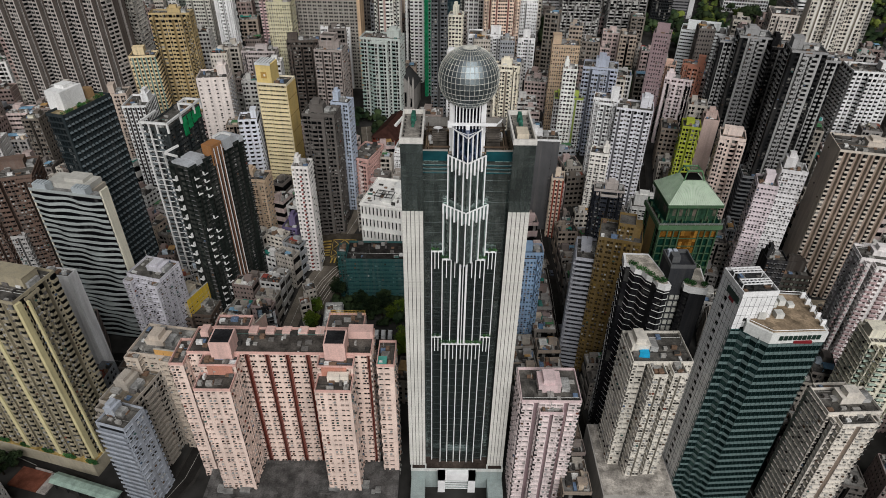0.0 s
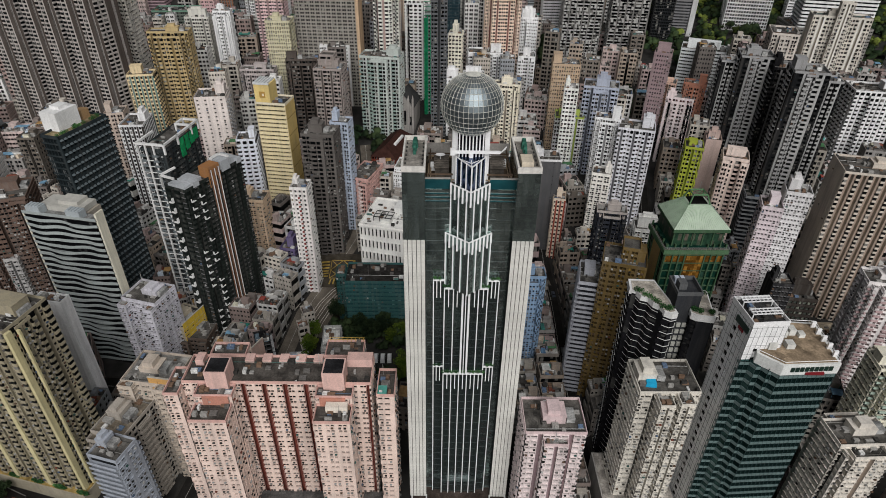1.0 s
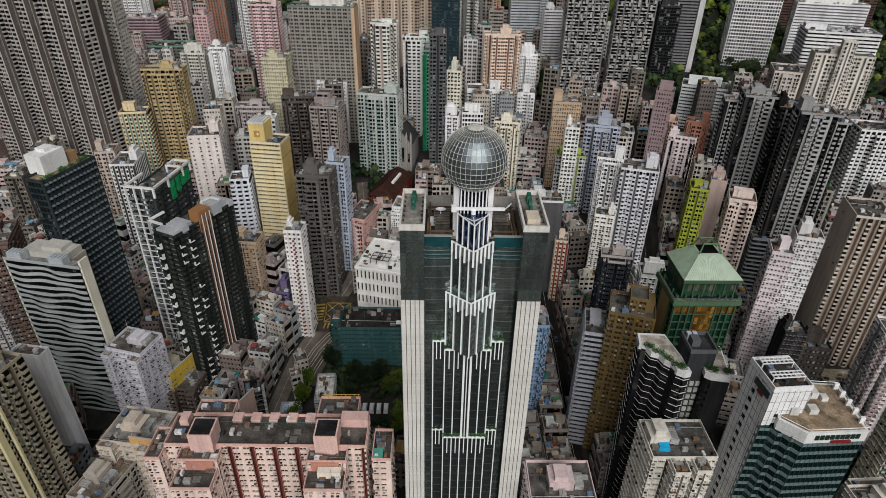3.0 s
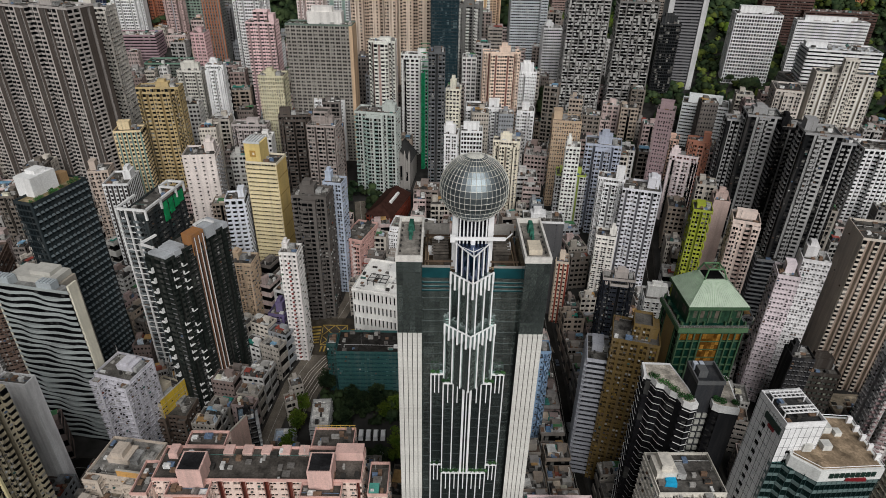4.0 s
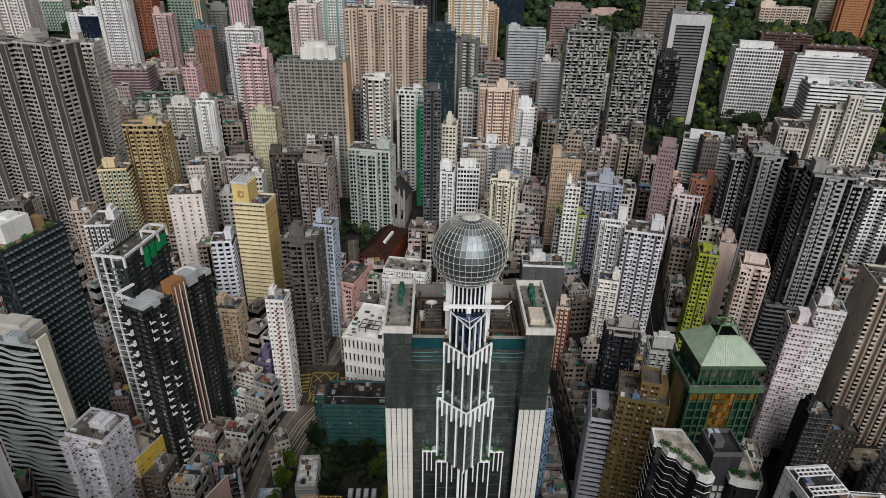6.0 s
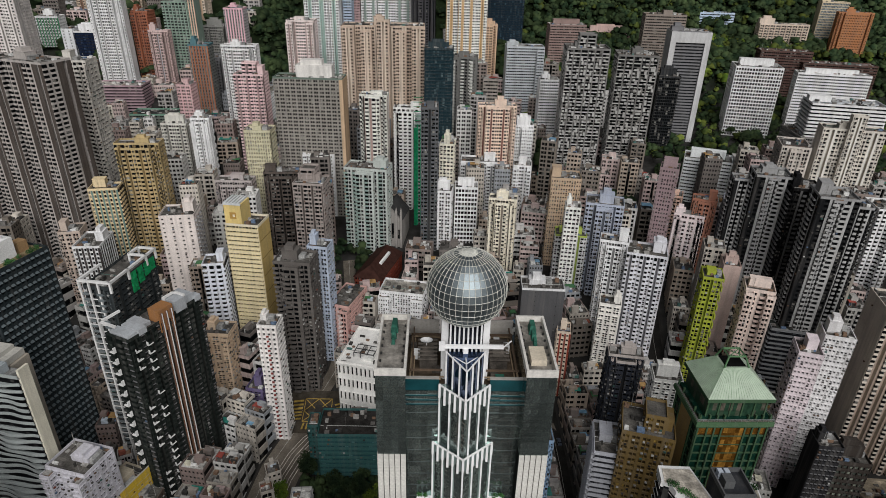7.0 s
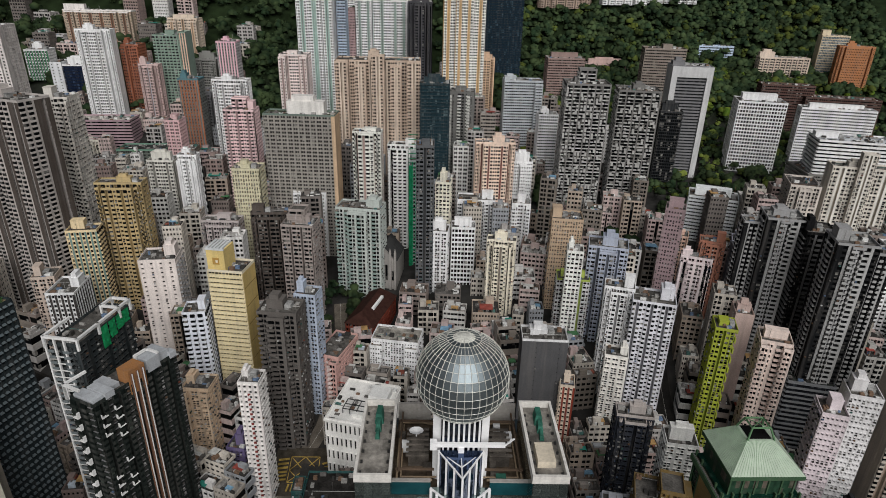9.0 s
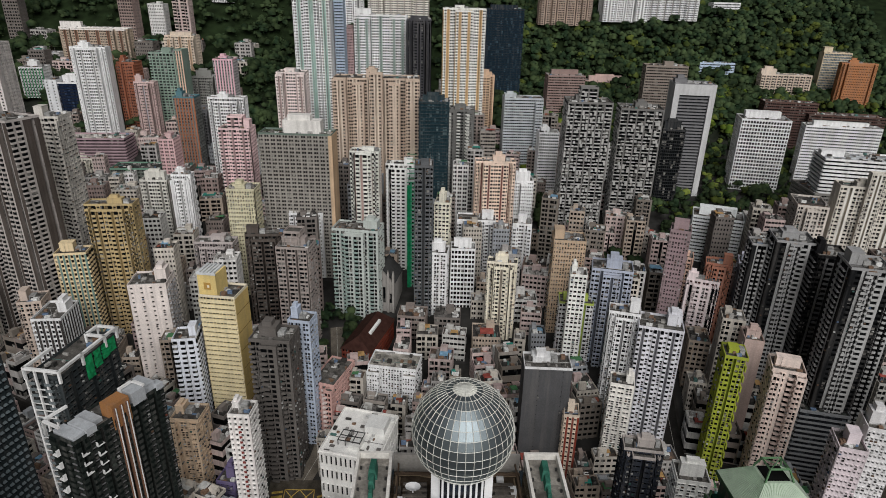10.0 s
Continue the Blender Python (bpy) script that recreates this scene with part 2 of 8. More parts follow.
STYLES = {
    "punch": style("w", wf=0.72, head=0.88),
    "small": style("n", wf=0.56, sill=0.36, head=0.82),
    "pair": style("nns", wf=0.82, sill=0.32, head=0.88, ac=0.5),
    "slot": style("ww|", wf=0.78, sill=0.32, head=0.88, ac=0.5),
    "slots": style("nw|wn", wf=0.78, sill=0.32, head=0.88, ac=0.5),
    "strips": style("bS|S", wf=0.7, sill=0.3, head=0.86, ac=0.3, slot=2.2),
    "dark": style("Ww|", wf=0.86, sill=0.3, head=0.9, ac=0.3, slot=2.2),
    "ribbon": style("W", wf=0.94, sill=0.38, head=0.84, mull=True, ac=0.1),
    "band": style("W", wf=1.0, sill=0.42, head=0.9, flush=False, proud=0.5, ac=0.0),
    "bay": style("bs", wf=0.6, sill=0.36, head=0.84, ac=0.35),
    "bays": style("b|bw", wf=0.6, sill=0.36, head=0.84, ac=0.35),
    "balcony": style("ows", wf=0.7, sill=0.12, head=0.84, ac=0.3),
    "loggia": style("oo", wf=0.7, sill=0.06, head=0.9, ac=0.2),
    "curtain": style("n", wf=0.9, sill=0.22, head=0.96, ins=0.12, ac=0.0),
    "pier": style("nS", wf=0.8, sill=0.25, head=0.9, ac=0.0),
    "grid": style("w", fh=3.2, wf=0.78, sill=0.2, head=0.86, ins=0.6, ac=0.0),
    "stain": style("onwo", wf=0.8, sill=0.2, head=0.86, ac=0.7),
    "darkfin": style("nwSo|oSw", wf=0.86, sill=0.3, head=0.9, ac=0.2, slot=2.2),
    "thin": style("W", wf=1.0, sill=0.16, head=0.96, flush=False, proud=0.6, ac=0.0),
    "sparse": style("snss", wf=0.72, sill=0.42, head=0.8, ac=0.15),
    "blank": style("xxnx", wf=0.25, sill=0.45, head=0.72, ac=0.05),
    "hidden": style("W", fh=5.5, wf=1.0, sill=0.36, head=0.86, ac=0.0),
    "stagger": style("qqs", wf=0.7, sill=0.1, head=0.92, ac=0.0),
    "beige": style("nwS|Swn", wf=0.76, sill=0.34, head=0.86, ac=0.5, slot=2.6),
    "golden": style("Pbn|nb|nb", wf=0.78, sill=0.36, head=0.88, ac=0.8, slot=2.4),
    "fins": style("bsbsSSS|SS", wf=0.7, sill=0.3, head=0.88, ac=0.4, slot=2.4),
    "solid": style("x", wf=0.5, ac=0.0),
}
JOGGED = ("punch", "small", "pair", "slot", "slots", "bays", "bay", "dark", "balcony", "beige")


def roof_kit(ob, x0, x1, y0, y1, h, wall_mat, rnd, roof_rgb, rich=True, house=None, wing=None, decks=None):
    """Roof deck, parapet, lift house, tanks, pipes and oddments."""
    deck, par, lift, misc, tank = Soup(), Soup(), Soup(), Soup(), Soup()
    w, d = x1 - x0, y1 - y0
    deck.box(x0 + 0.1, x1 - 0.1, y0 + 0.1, y1 - 0.1, h - 0.2, h + 0.05)
    t, ph = 0.28, 1.1
    par.box(x0, x1, y0, y0 + t, h - 0.02, h + ph)
    par.box(x0, x1, y1 - t, y1, h - 0.02, h + ph)
    par.box(x0, x0 + t, y0 + t, y1 - t, h - 0.02, h + ph)
    par.box(x1 - t, x1, y0 + t, y1 - t, h - 0.02, h + ph)
    lw, ld = min(w * 0.42, 7.5), min(d * 0.45, 6.5)
    lx, ly = x0 + w * rnd.uniform(0.3, 0.6) - lw / 2, y0 + d * rnd.uniform(0.5, 0.65) - ld / 2
    lh = house or rnd.uniform(3.2, 5.8)
    kind = rnd.random()
    if rich:
        if kind < 0.3:
            lh *= 0.6
        elif kind < 0.5:
            lx, lw = x0 + 0.6, w * 0.3
        elif kind < 0.7:
            lx, lw, ld = x0 + w * 0.12, w * 0.72, d * 0.3
        elif kind < 0.85:
            lx, lw = x1 - w * 0.36, w * 0.3
        lift.box(lx, lx + lw, ly, ly + ld, h, h + lh)
        lift.box(lx - 0.15, lx + lw + 0.15, ly - 0.15, ly + ld + 0.15, h + lh, h + lh + 0.25)
        if rnd.random() < 0.5:
            lift.box(lx + lw * 0.2, lx + lw * 0.75, ly + 0.6, ly + ld - 0.8, h + lh + 0.25, h + lh + rnd.uniform(1.4, 2.6))
        if x1 - lx - lw > 2.2:
            tank.box(lx + lw + 0.5, lx + lw + min(3.2, max(1.0, x1 - lx - lw - 1)), ly + 0.4, ly + ld * 0.8, h, h + 2.2)
    for i in range(int(w * d / 22) + 4):
        sx, sy, sz = rnd.uniform(0.6, 2.6), rnd.uniform(0.6, 2.2), rnd.uniform(0.35, 1.7)
        px, py = rnd.uniform(x0 + 0.5, max(x0 + 0.6, x1 - sx - 0.5)), rnd.uniform(y0 + 0.5, max(y0 + 0.6, y1 - sy - 0.5))
        misc.box(px, min(px + sx, x1 - 0.35), py, min(py + sy, y1 - 0.35), h + 0.04, h + sz)
    for i in range(3 if rich else 1):
        py = rnd.uniform(y0 + 1, y1 - 1)
        misc.tube((x0 + 0.5, py, h + 0.5), (x1 - 0.5, py + rnd.uniform(-0.3, 0.3), h + 0.5), 0.09, 5)
        px = rnd.uniform(x0 + 1, x1 - 1)
        misc.tube((px, py, h), (px, py, h + rnd.uniform(3, 6.5)), 0.05, 4)
    if decks is not None:
        k = len(decks.v)
        decks.v += deck.v
        decks.f += [tuple(k + i for i in f) for f in deck.f]
    if wing:
        k = len(wing.v)
        wing.v += par.v
        wing.f += [tuple(k + i for i in f) for f in par.f]
        return
    part("parapet", par, wall_mat, ob)
    part("lift_house", lift, wall_mat, ob)
    part("water_tank", tank, concrete((0.34, 0.34, 0.33)), ob)
    part("roof_clutter", misc, clutter(), ob, kind="stuff")


def open_face(ob, fc, length):
    """Whether a face looks out over the waterfront side, from which the street front is rich."""
    p = ob.matrix_basis @ Vector((fc[0] + fc[2] * length / 2, fc[1] + fc[3] * length / 2, 0))
    n = ob.matrix_basis.to_3x3() @ Vector((fc[4], fc[5], 0))
    return n.x * (0 - p.x) + n.y * (0 - p.y) > 0 or n.x * (0 - p.x) + n.y * (80 - p.y) > 0


def tower(name, label, x, y, yaw, w, d, top, wall=(0.7, 0.69, 0.66), front="punch", side=None, accent=None, roof=(0.17, 0.16, 0.145),
          glass=None, wings=(), blocks=None, cat="apartment tower", z0=None, group="", house=None, detail=True, dirt=0.45, trim_top=None, split=False):
    """A building over a rectangle, centred at x, y; wings: extra blocks (u0, u1, v0, v1, top drop) in shares of width and depth."""
    rnd = random.Random(int(abs(x) * 131 + abs(y) * 71))
    zb = ground_z(x, y) - 2.0 if z0 is None else z0
    h = top - zb
    ob = base(name, label, cat, x, y, zb, yaw, group)
    wm = paint(wall, dirt)
    am = paint(accent, dirt) if accent else wm
    gm = glass or panes()
    # Slot shade is put into the paint: recessed cores at 0.45 of wall.
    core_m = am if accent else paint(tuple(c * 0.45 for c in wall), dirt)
    if not blocks and not wings and w >= 12 and front in JOGGED:
        f, q, k, drop = rnd.uniform(0.24, 0.34), rnd.uniform(1.8, 3.4) / d, rnd.random(), rnd.uniform(0.4, 2.4)
        if k < 0.45:
            wings = ((-0.5, -0.5 + f, -0.5 - q, -0.47, drop), (0.5 - f, 0.5, -0.5 - q, -0.47, drop))
        elif k < 0.75:
            e = rnd.uniform(1.4, 2.4) / w
            blocks = ((-w / 2, w / 2, -d * 0.3, d * 0.3, top), (-w * f, w * f, -d * 0.5, d * 0.5, top - drop), (-w * (0.5 - e), -w * f - 1.6, -d * 0.44, d * 0.44, top - drop),
                      (w * f + 1.6, w * (0.5 - e), -d * 0.44, d * 0.44, top - drop))
        elif k < 0.92:
            wings = ((-f * 0.7, f * 0.7, -0.5 - q, -0.47, drop),)
    if blocks:
        blocks = [(*b[:4], b[4] - zb, *b[5:]) for b in blocks]
    else:
        blocks = [(-w / 2, w / 2, -d / 2, d / 2, h)] + [(u0 * w, u1 * w, v0 * d, v1 * d, h - dz) for u0, u1, v0, v1, dz in wings]
    ws, asp, gs, acs, cs, hds, dks = [Soup() for i in range(7)]
    hooded = y < 300 and (sum(wall) < 0.2 or rnd.random() < 0.7)
    front0, side0 = front, side or front
    for bi, (x0, x1, y0, y1, hh, *own) in enumerate(blocks):
        front, side = own if own else (front0, side0)
        ins = 0.55
        deep = False
        for i, fc in enumerate(faces(x0, x1, y0, y1)):
            length = x1 - x0 if i in (0, 2) else y1 - y0
            visible = open_face(ob, fc, length)
            st = STYLES[(front if i in (0, 2) else (side or front)) if visible or split else "hidden"]
            deep |= facade(Pieces("floor_band", wm, ob) if split and visible else ws, Pieces("balcony_slab", am, ob) if split and visible else asp, gs, fc, length, 0, hh, st, rnd, acs if detail and visible and st["ac"] and y < 430 else None, 0.96 if y < 200 else 0.87 if y < 430 else 0.82, hds if hooded and visible else None)
        dx = STYLES[side or front]["slot"] if '|' in STYLES[side or front]["pat"] else ins
        dy = STYLES[front]["slot"] if '|' in STYLES[front]["pat"] else ins
        dx, dy = min(dx, (x1 - x0) * 0.4), min(dy, (y1 - y0) * 0.4)
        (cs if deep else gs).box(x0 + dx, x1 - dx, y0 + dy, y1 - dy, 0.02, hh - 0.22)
        if deep:
            for i, fc in enumerate(faces(x0, x1, y0, y1)):
                if '|' not in STYLES[front if i in (0, 2) else (side or front)]["pat"] or not (open_face(ob, fc, 0) or split):
                    gs.on(fc, 1.65, (x1 - x0 if i in (0, 2) else y1 - y0) - 1.65, -0.6, -ins, 0, hh - 0.25)
        roof_kit(ob, x0, x1, y0, y1, hh, paint(trim_top, dirt) if trim_top else wm, rnd, roof, rich=bi == 0 and house != 0, house=house, wing=ws if bi and not split and not trim_top and ws.v else None, decks=dks)
        if y < 300:
            part("roof_deck", dks, concrete(roof), ob)
            dks = Soup()
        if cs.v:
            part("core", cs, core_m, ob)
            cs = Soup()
    if dks.v:
        part("roof_deck", dks, concrete(roof), ob)
    part("window_hood", hds, paint((0.2, 0.2, 0.205), dirt) if sum(wall) < 0.2 else wm, ob, kind="stuff")
    part("wall", ws, wm, ob, kind="stuff")
    part("trim", asp, am, ob, kind="stuff")
    part("glazing", gs, gm, ob)
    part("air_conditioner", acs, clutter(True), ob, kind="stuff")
    return ob

# ---- ground ----
def ground_sheet():
    s = Soup()
    xs = [-1500 + 30 * i for i in range(101)]
    ys = sorted({-500 + 12.5 * i for i in range(177)} | {float(y) for y, z in GROUND_Y if -500 < y < 1700})
    s.v = [(x, y, ground_z(x, y)) for y in ys for x in xs]
    c = len(xs)
    s.f = [(j * c + i, j * c + i + 1, (j + 1) * c + i + 1, (j + 1) * c + i) for j in range(len(ys) - 1) for i in range(c - 1)]
    me = s.mesh("ground")
    m, n, l, b = nodes_of("street_and_hillside")
    c = n.new("ShaderNodeTexCoord").outputs["Object"]
    sep = n.new("ShaderNodeSeparateXYZ")
    l.new(c, sep.inputs[0])
    rise = ramp_node(n, l, sep.outputs[1], 0.0, 1.0, 585, 640)
    grain = ramp_node(n, l, noise_node(n, l, c, 0.12, 6), 0.55, 1.4, 0.3, 0.7)
    col = mix_node(n, l, 'MIX', rise, (0.035, 0.034, 0.032), (0.012, 0.02, 0.008))
    col = mix_node(n, l, 'MULTIPLY', 1.0, col, grain)
    l.new(col, b.inputs["Base Color"])
    b.inputs["Roughness"].default_value = 0.95
    b.inputs["Specular IOR Level"].default_value = 0.06
    me.materials.append(m)
    ob = new("ground", me)
    return tagged(ob, "grey asphalt street level climbing towards the hill", "ground", kind="structure")


ground_sheet()

# ---- the glass tower with the sphere ----
def mirror_glass(name, rgb, rough=0.05, ripple=0.12):
    m, n, l, b = nodes_of(name)
    c = n.new("ShaderNodeTexCoord").outputs["Object"]
    o = n.new("ShaderNodeObjectInfo").outputs["Random"]
    col = mix_node(n, l, 'MULTIPLY', 1.0, rgb, ramp_node(n, l, o, 0.65, 1.3, 0.0, 1.0))
    l.new(col, b.inputs["Base Color"])
    b.inputs["Metallic"].default_value, b.inputs["Roughness"].default_value = 0.9, rough
    bump = n.new("ShaderNodeBump")
    bump.inputs["Strength"].default_value, bump.inputs["Distance"].default_value = ripple, 0.4
    l.new(noise_node(n, l, c, 0.5, 4, (1.0, 1.0, 1.8)), bump.inputs["Height"])
    l.new(bump.outputs[0], b.inputs["Normal"])
    return m


GLASS = mirror_glass("green_mirror_glass", (0.34, 0.41, 0.39), 0.02, 0.3)
BLUE_GLASS = mirror_glass("blue_mirror_glass", (0.05, 0.075, 0.14), 0.08)
WHITE_RIB = plain("white_aluminium", (0.72, 0.73, 0.73), 0.4, 0.0, 0.1)
STONE = paint((0.58, 0.57, 0.53), 0.3, 0.7)
GREEN_COVER = plain("green_tarpaulin", (0.055, 0.2, 0.145), 0.7, 0.0, 0.4)
PLANT = leafy("planter_leaves", (0.02, 0.06, 0.02), (0.05, 0.13, 0.04))


def leaf_cloud(soup, cx, cy, cz, rx, ry, rz, count, size, rnd):
    """Small bent leaf pairs scattered through an ellipsoid."""
    for i in range(count):
        a, u, r = rnd.uniform(0, 6.283), rnd.uniform(-1, 1), rnd.random() ** 0.4
        q = math.sqrt(1 - u * u)
        p = Vector((cx + rx * r * q * math.cos(a), cy + ry * r * q * math.sin(a), cz + rz * r * u))
        d = Vector((rnd.uniform(-1, 1), rnd.uniform(-1, 1), rnd.uniform(-0.6, 0.6))).normalized()
        e = d.cross(Vector((rnd.uniform(-1, 1), rnd.uniform(-1, 1), 1))).normalized()
        s = size * rnd.uniform(0.6, 1.3)
        k = len(soup.v)
        soup.v += [tuple(p - d * s), tuple(p + e * s * 0.7), tuple(p + d * s), tuple(p - e * s * 0.7 + Vector((0, 0, s * 0.3)))]
        soup.f += [(k, k + 1, k + 2), (k, k + 2, k + 3)]


def glass_tower():
    rnd = random.Random(5)
    t = base("glass_tower", "mirrored green glass tower with white piers and a rooftop sphere", "office tower", 6.35, 146, 0)
    for name, q in (("hull", (-17.5, 17.5, 4.3, 24, 0, 143.4)), ("shoulder", (-17.6, -12.05, 0.2, 22, 0, 129.4)), ("shoulder", (12.05, 17.6, 0.2, 22, 0, 129.4)),
                    ("corner_turret", (-17.85, -11.9, 0.1, 19.5, 129.4, 150.2)), ("corner_turret", (11.9, 17.85, 0.1, 19.5, 129.4, 150.2))):
        hull = Soup()
        hull.box(*q)
        part(name, hull, plain("dark_backing", (0.02, 0.022, 0.022), 0.6) if name == "shoulder" else GLASS, t)
    # panes of mirror glass, each hung a touch out of true
    pane = Soup()
    pane.box(-0.71, 0.71, -0.05, 0.0, 0.0, 3.46)
    pane_mesh = pane.mesh("pane")
    pane_mesh.materials.append(GLASS)

    def hang(x, y, z, turn=0.0, sx=1.0):
        ob = new("pane", pane_mesh)
        ob.parent = t
        ob.matrix_basis = pose(x, y, z, rnd.uniform(-0.35, 0.35), 0, turn + rnd.uniform(-0.35, 0.35)) @ Matrix.Diagonal((sx, 1, 1, 1))
    for s in (-1, 1):
        for i in range(4):
            for j in range(6):
                hang(s * (12.7 + 1.48 * i), 0.0, 129.6 + 3.52 * j, 0.0, 1.0)
        for i in range(3):
            for j in range(24):
                hang(s * (10.9 - 1.48 * i * 0.9), 4.2, 58.5 + 3.52 * j)
    # stone piers: strips with open joints between the slabs
    strip = Soup()
    for k in range(32):
        z = 14.2 + 3.6 * k
        for zz, q in ((z, 0.0), (z + 3.54, 0.0), (z + 3.54, 0.05), (z + 3.6, 0.05)):
            strip.v += [(-0.52 + q, -0.25 + q, zz), (0.52 - q, -0.25 + q, zz), (0.52 - q, 0.15, zz), (-0.52 + q, 0.15, zz)]
    for j in range(32 * 4 - 1):
        strip.f += [(4 * j + i, 4 * j + (i + 1) % 4, 4 * j + 4 + (i + 1) % 4, 4 * j + 4 + i) for i in range(4)]
    strip.f.append((508, 509, 510, 511))
    strip_mesh = strip.mesh("stone_strip")
    strip_mesh.materials.append(STONE)
    for s in (-1, 1):
        for i in range(5):
            ob = new("stone_strip", strip_mesh)
            ob.parent = t
            ob.matrix_basis = pose(s * (12.46 + 1.21 * i), 0.0, 0)
        for i in range(16):
            ob = new("stone_strip", strip_mesh)
            ob.parent = t
            ob.matrix_basis = pose(s * 17.75, 0.7 + 1.27 * i, 0, 0, 0, 90 * s)
        cap = Soup()
        a, b = sorted((s * 11.75, s * 18.0))
        for q in ((a, b, -0.1, 0.4), (a, b, 19.2, 19.7), (a, a + 0.5, 0.4, 19.2), (b - 0.5, b, 0.4, 19.2)):
            cap.box(*q, 150.0, 151.6)
        part("parapet", cap, paint((0.6, 0.58, 0.54), 0.4), t)
        deck = Soup()
        deck.box(a + 0.4, b - 0.4, 0.4, 19.3, 149.9, 150.3)
        part("roof_deck", deck, concrete((0.3, 0.28, 0.25)), t)
        hoist = Soup()
        hx = s * 14.9
        for y0, y1, wide, high, lean in ((14.0, 17.2, 0.85, 2.1, 0.25), (11.8, 14.3, 0.6, 1.5, 0.16), (9.8, 12.1, 0.42, 1.0, 0.1)):
            hoist.prism([(hx - wide, y0), (hx + wide, y0), (hx + wide * 0.8, y1), (hx - wide * 0.8, y1)], 150.3, 150.3 + high,
                        [(hx - wide + lean, y0 + 0.3), (hx + wide - lean * 1.6, y0 + 0.2), (hx + wide * 0.6, y1 - 0.4), (hx - wide * 0.5, y1 - 0.3)])
        part("window_hoist", hoist, GREEN_COVER, t, "window cleaning hoist under a green cover")
        rows_ = Soup()
        for i in range(7):
            for xx in (a + 0.9, b - 0.9):
                rows_.box(xx - 0.18, xx + 0.18, 1.4 + 2.5 * i, 1.8 + 2.5 * i, 150.2, 150.75)
        part("roof_anchor", rows_, plain("dark_steel", (0.06, 0.06, 0.06), 0.5), t, kind="stuff")
    tankhouse = Soup()
    tankhouse.box(13.1, 16.2, 3.2, 8.0, 150.2, 151.7)
    part("tank_house", tankhouse, paint((0.6, 0.53, 0.42), 0.35), t)
    teal = plain("teal_glass", (0.02, 0.12, 0.14), 0.15, 0.0, 0.2)

    def single(name, mat, *box):
        one = Soup()
        one.box(*box)
        part(name, one, mat, t)
    for s in (-1, 1):
        a, b = sorted((s * 5.2, s * 11.9))
        for k in range(3):
            single("glass_rail", teal, a, b, 4.02, 4.2, 139.3 + 1.15 * k, 139.62 + 1.15 * k)
        single("parapet_glass", teal, a, b, 3.95, 4.6, 143.2, 146.1)
        single("coping", paint((0.4, 0.38, 0.35), 0.4), a, b, 3.9, 4.7, 146.1, 146.3)
        single("rear_parapet", paint((0.4, 0.38, 0.35), 0.4), a, b, 23.4, 24, 143.4, 147.5)
    # terrace machinery
    for s in (-1, 1):
        grey = plain("chiller_grey", (0.17, 0.15, 0.13), 0.6, 0.0, 0.5)
        single("chiller", grey, *sorted((s * 5.6, s * 9.4)), 10.5, 17.5, 143.4, 145.6)
        single("chiller_hood", grey, *sorted((s * 6.4, s * 8.8)), 11.5, 16.5, 145.6, 146.6)
        for i in range(6):
            single("chiller_beam", grey, *sorted((s * 5.6, s * 9.8)), 9.8 + 1.4 * i, 10.2 + 1.4 * i, 146.4, 146.8)
        r = Soup()
        ring = [(s * 4.9, 6.2), (s * 11.3, 6.2), (s * 11.3, 21.5), (s * 4.9, 21.5)]
        for i in range(3):
            p, q = ring[i], ring[i + 1]
            r.tube((*p, 144.4), (*q, 144.4), 0.22)
            r.tube((p[0] - s * 0.7, p[1] + 0.7, 144.4), (q[0] - s * 0.7, q[1] + 0.7 if i == 0 else q[1] - 0.7, 144.4), 0.16)
        part("hoist_rail", r, plain("sandy_steel", (0.36, 0.27, 0.18), 0.8), t)
        single("terrace_ledge", concrete((0.4, 0.33, 0.24)), *sorted((s * 5.4, s * 10.6)), 4.9, 6.0, 143.5, 144.5)
    deck = Soup()
    deck.box(-11.9, 11.9, 4.7, 23.4, 143.3, 143.5)
    part("terrace_deck", deck, concrete((0.16, 0.12, 0.085)), t)
    single("cable_drum_box", GREEN_COVER, 6.6, 8.4, 6.3, 7.4, 143.5, 144.9)
    rust = plain("rusty_steel", (0.17, 0.12, 0.085), 0.8)
    for s in (-1, 1):
        for i in range(2):
            single("gantry_beam", rust, *sorted((s * 4.6, s * 11.5)), 7.2 + 13 * i, 7.5 + 13 * i, 145.6, 146.0)
        for x in (s * 10.9,):
            single("gantry_rail", rust, x - 0.14, x + 0.14, 6.5, 22.5, 146.0, 146.3)
        for i in range(7):
            u, v = s * rnd.uniform(5.5, 10.8), rnd.uniform(7, 21.5)
            single("plant_unit", grey if i % 3 else WHITE_RIB, u - rnd.uniform(0.4, 0.9), u + rnd.uniform(0.4, 0.9), v, v + rnd.uniform(0.8, 1.6), 143.4, 144.6 + rnd.uniform(0, 1.8))
    dish = Soup()
    for i in range(10):
        a0, a1 = 0.628 * i, 0.628 * (i + 1)
        k = len(dish.v)
        dish.v += [(-8.0, 15, 147.4), (-8.0 + 1.4 * math.cos(a0), 15 + 1.1 * math.sin(a0), 148.0), (-8.0 + 1.4 * math.cos(a1), 15 + 1.1 * math.sin(a1), 148.0)]
        dish.f.append((k, k + 1, k + 2))
    dish.tube((-8, 15, 146.5), (-8, 15, 147.5), 0.12)
    part("satellite_dish", dish, WHITE_RIB, t, "white satellite dish")
    boom = Soup()
    boom.box(-4.4, 7.6, 5.1, 5.7, 152.9, 153.6)
    boom.box(-5.4, -4.2, 4.8, 6.0, 152.5, 154.0)
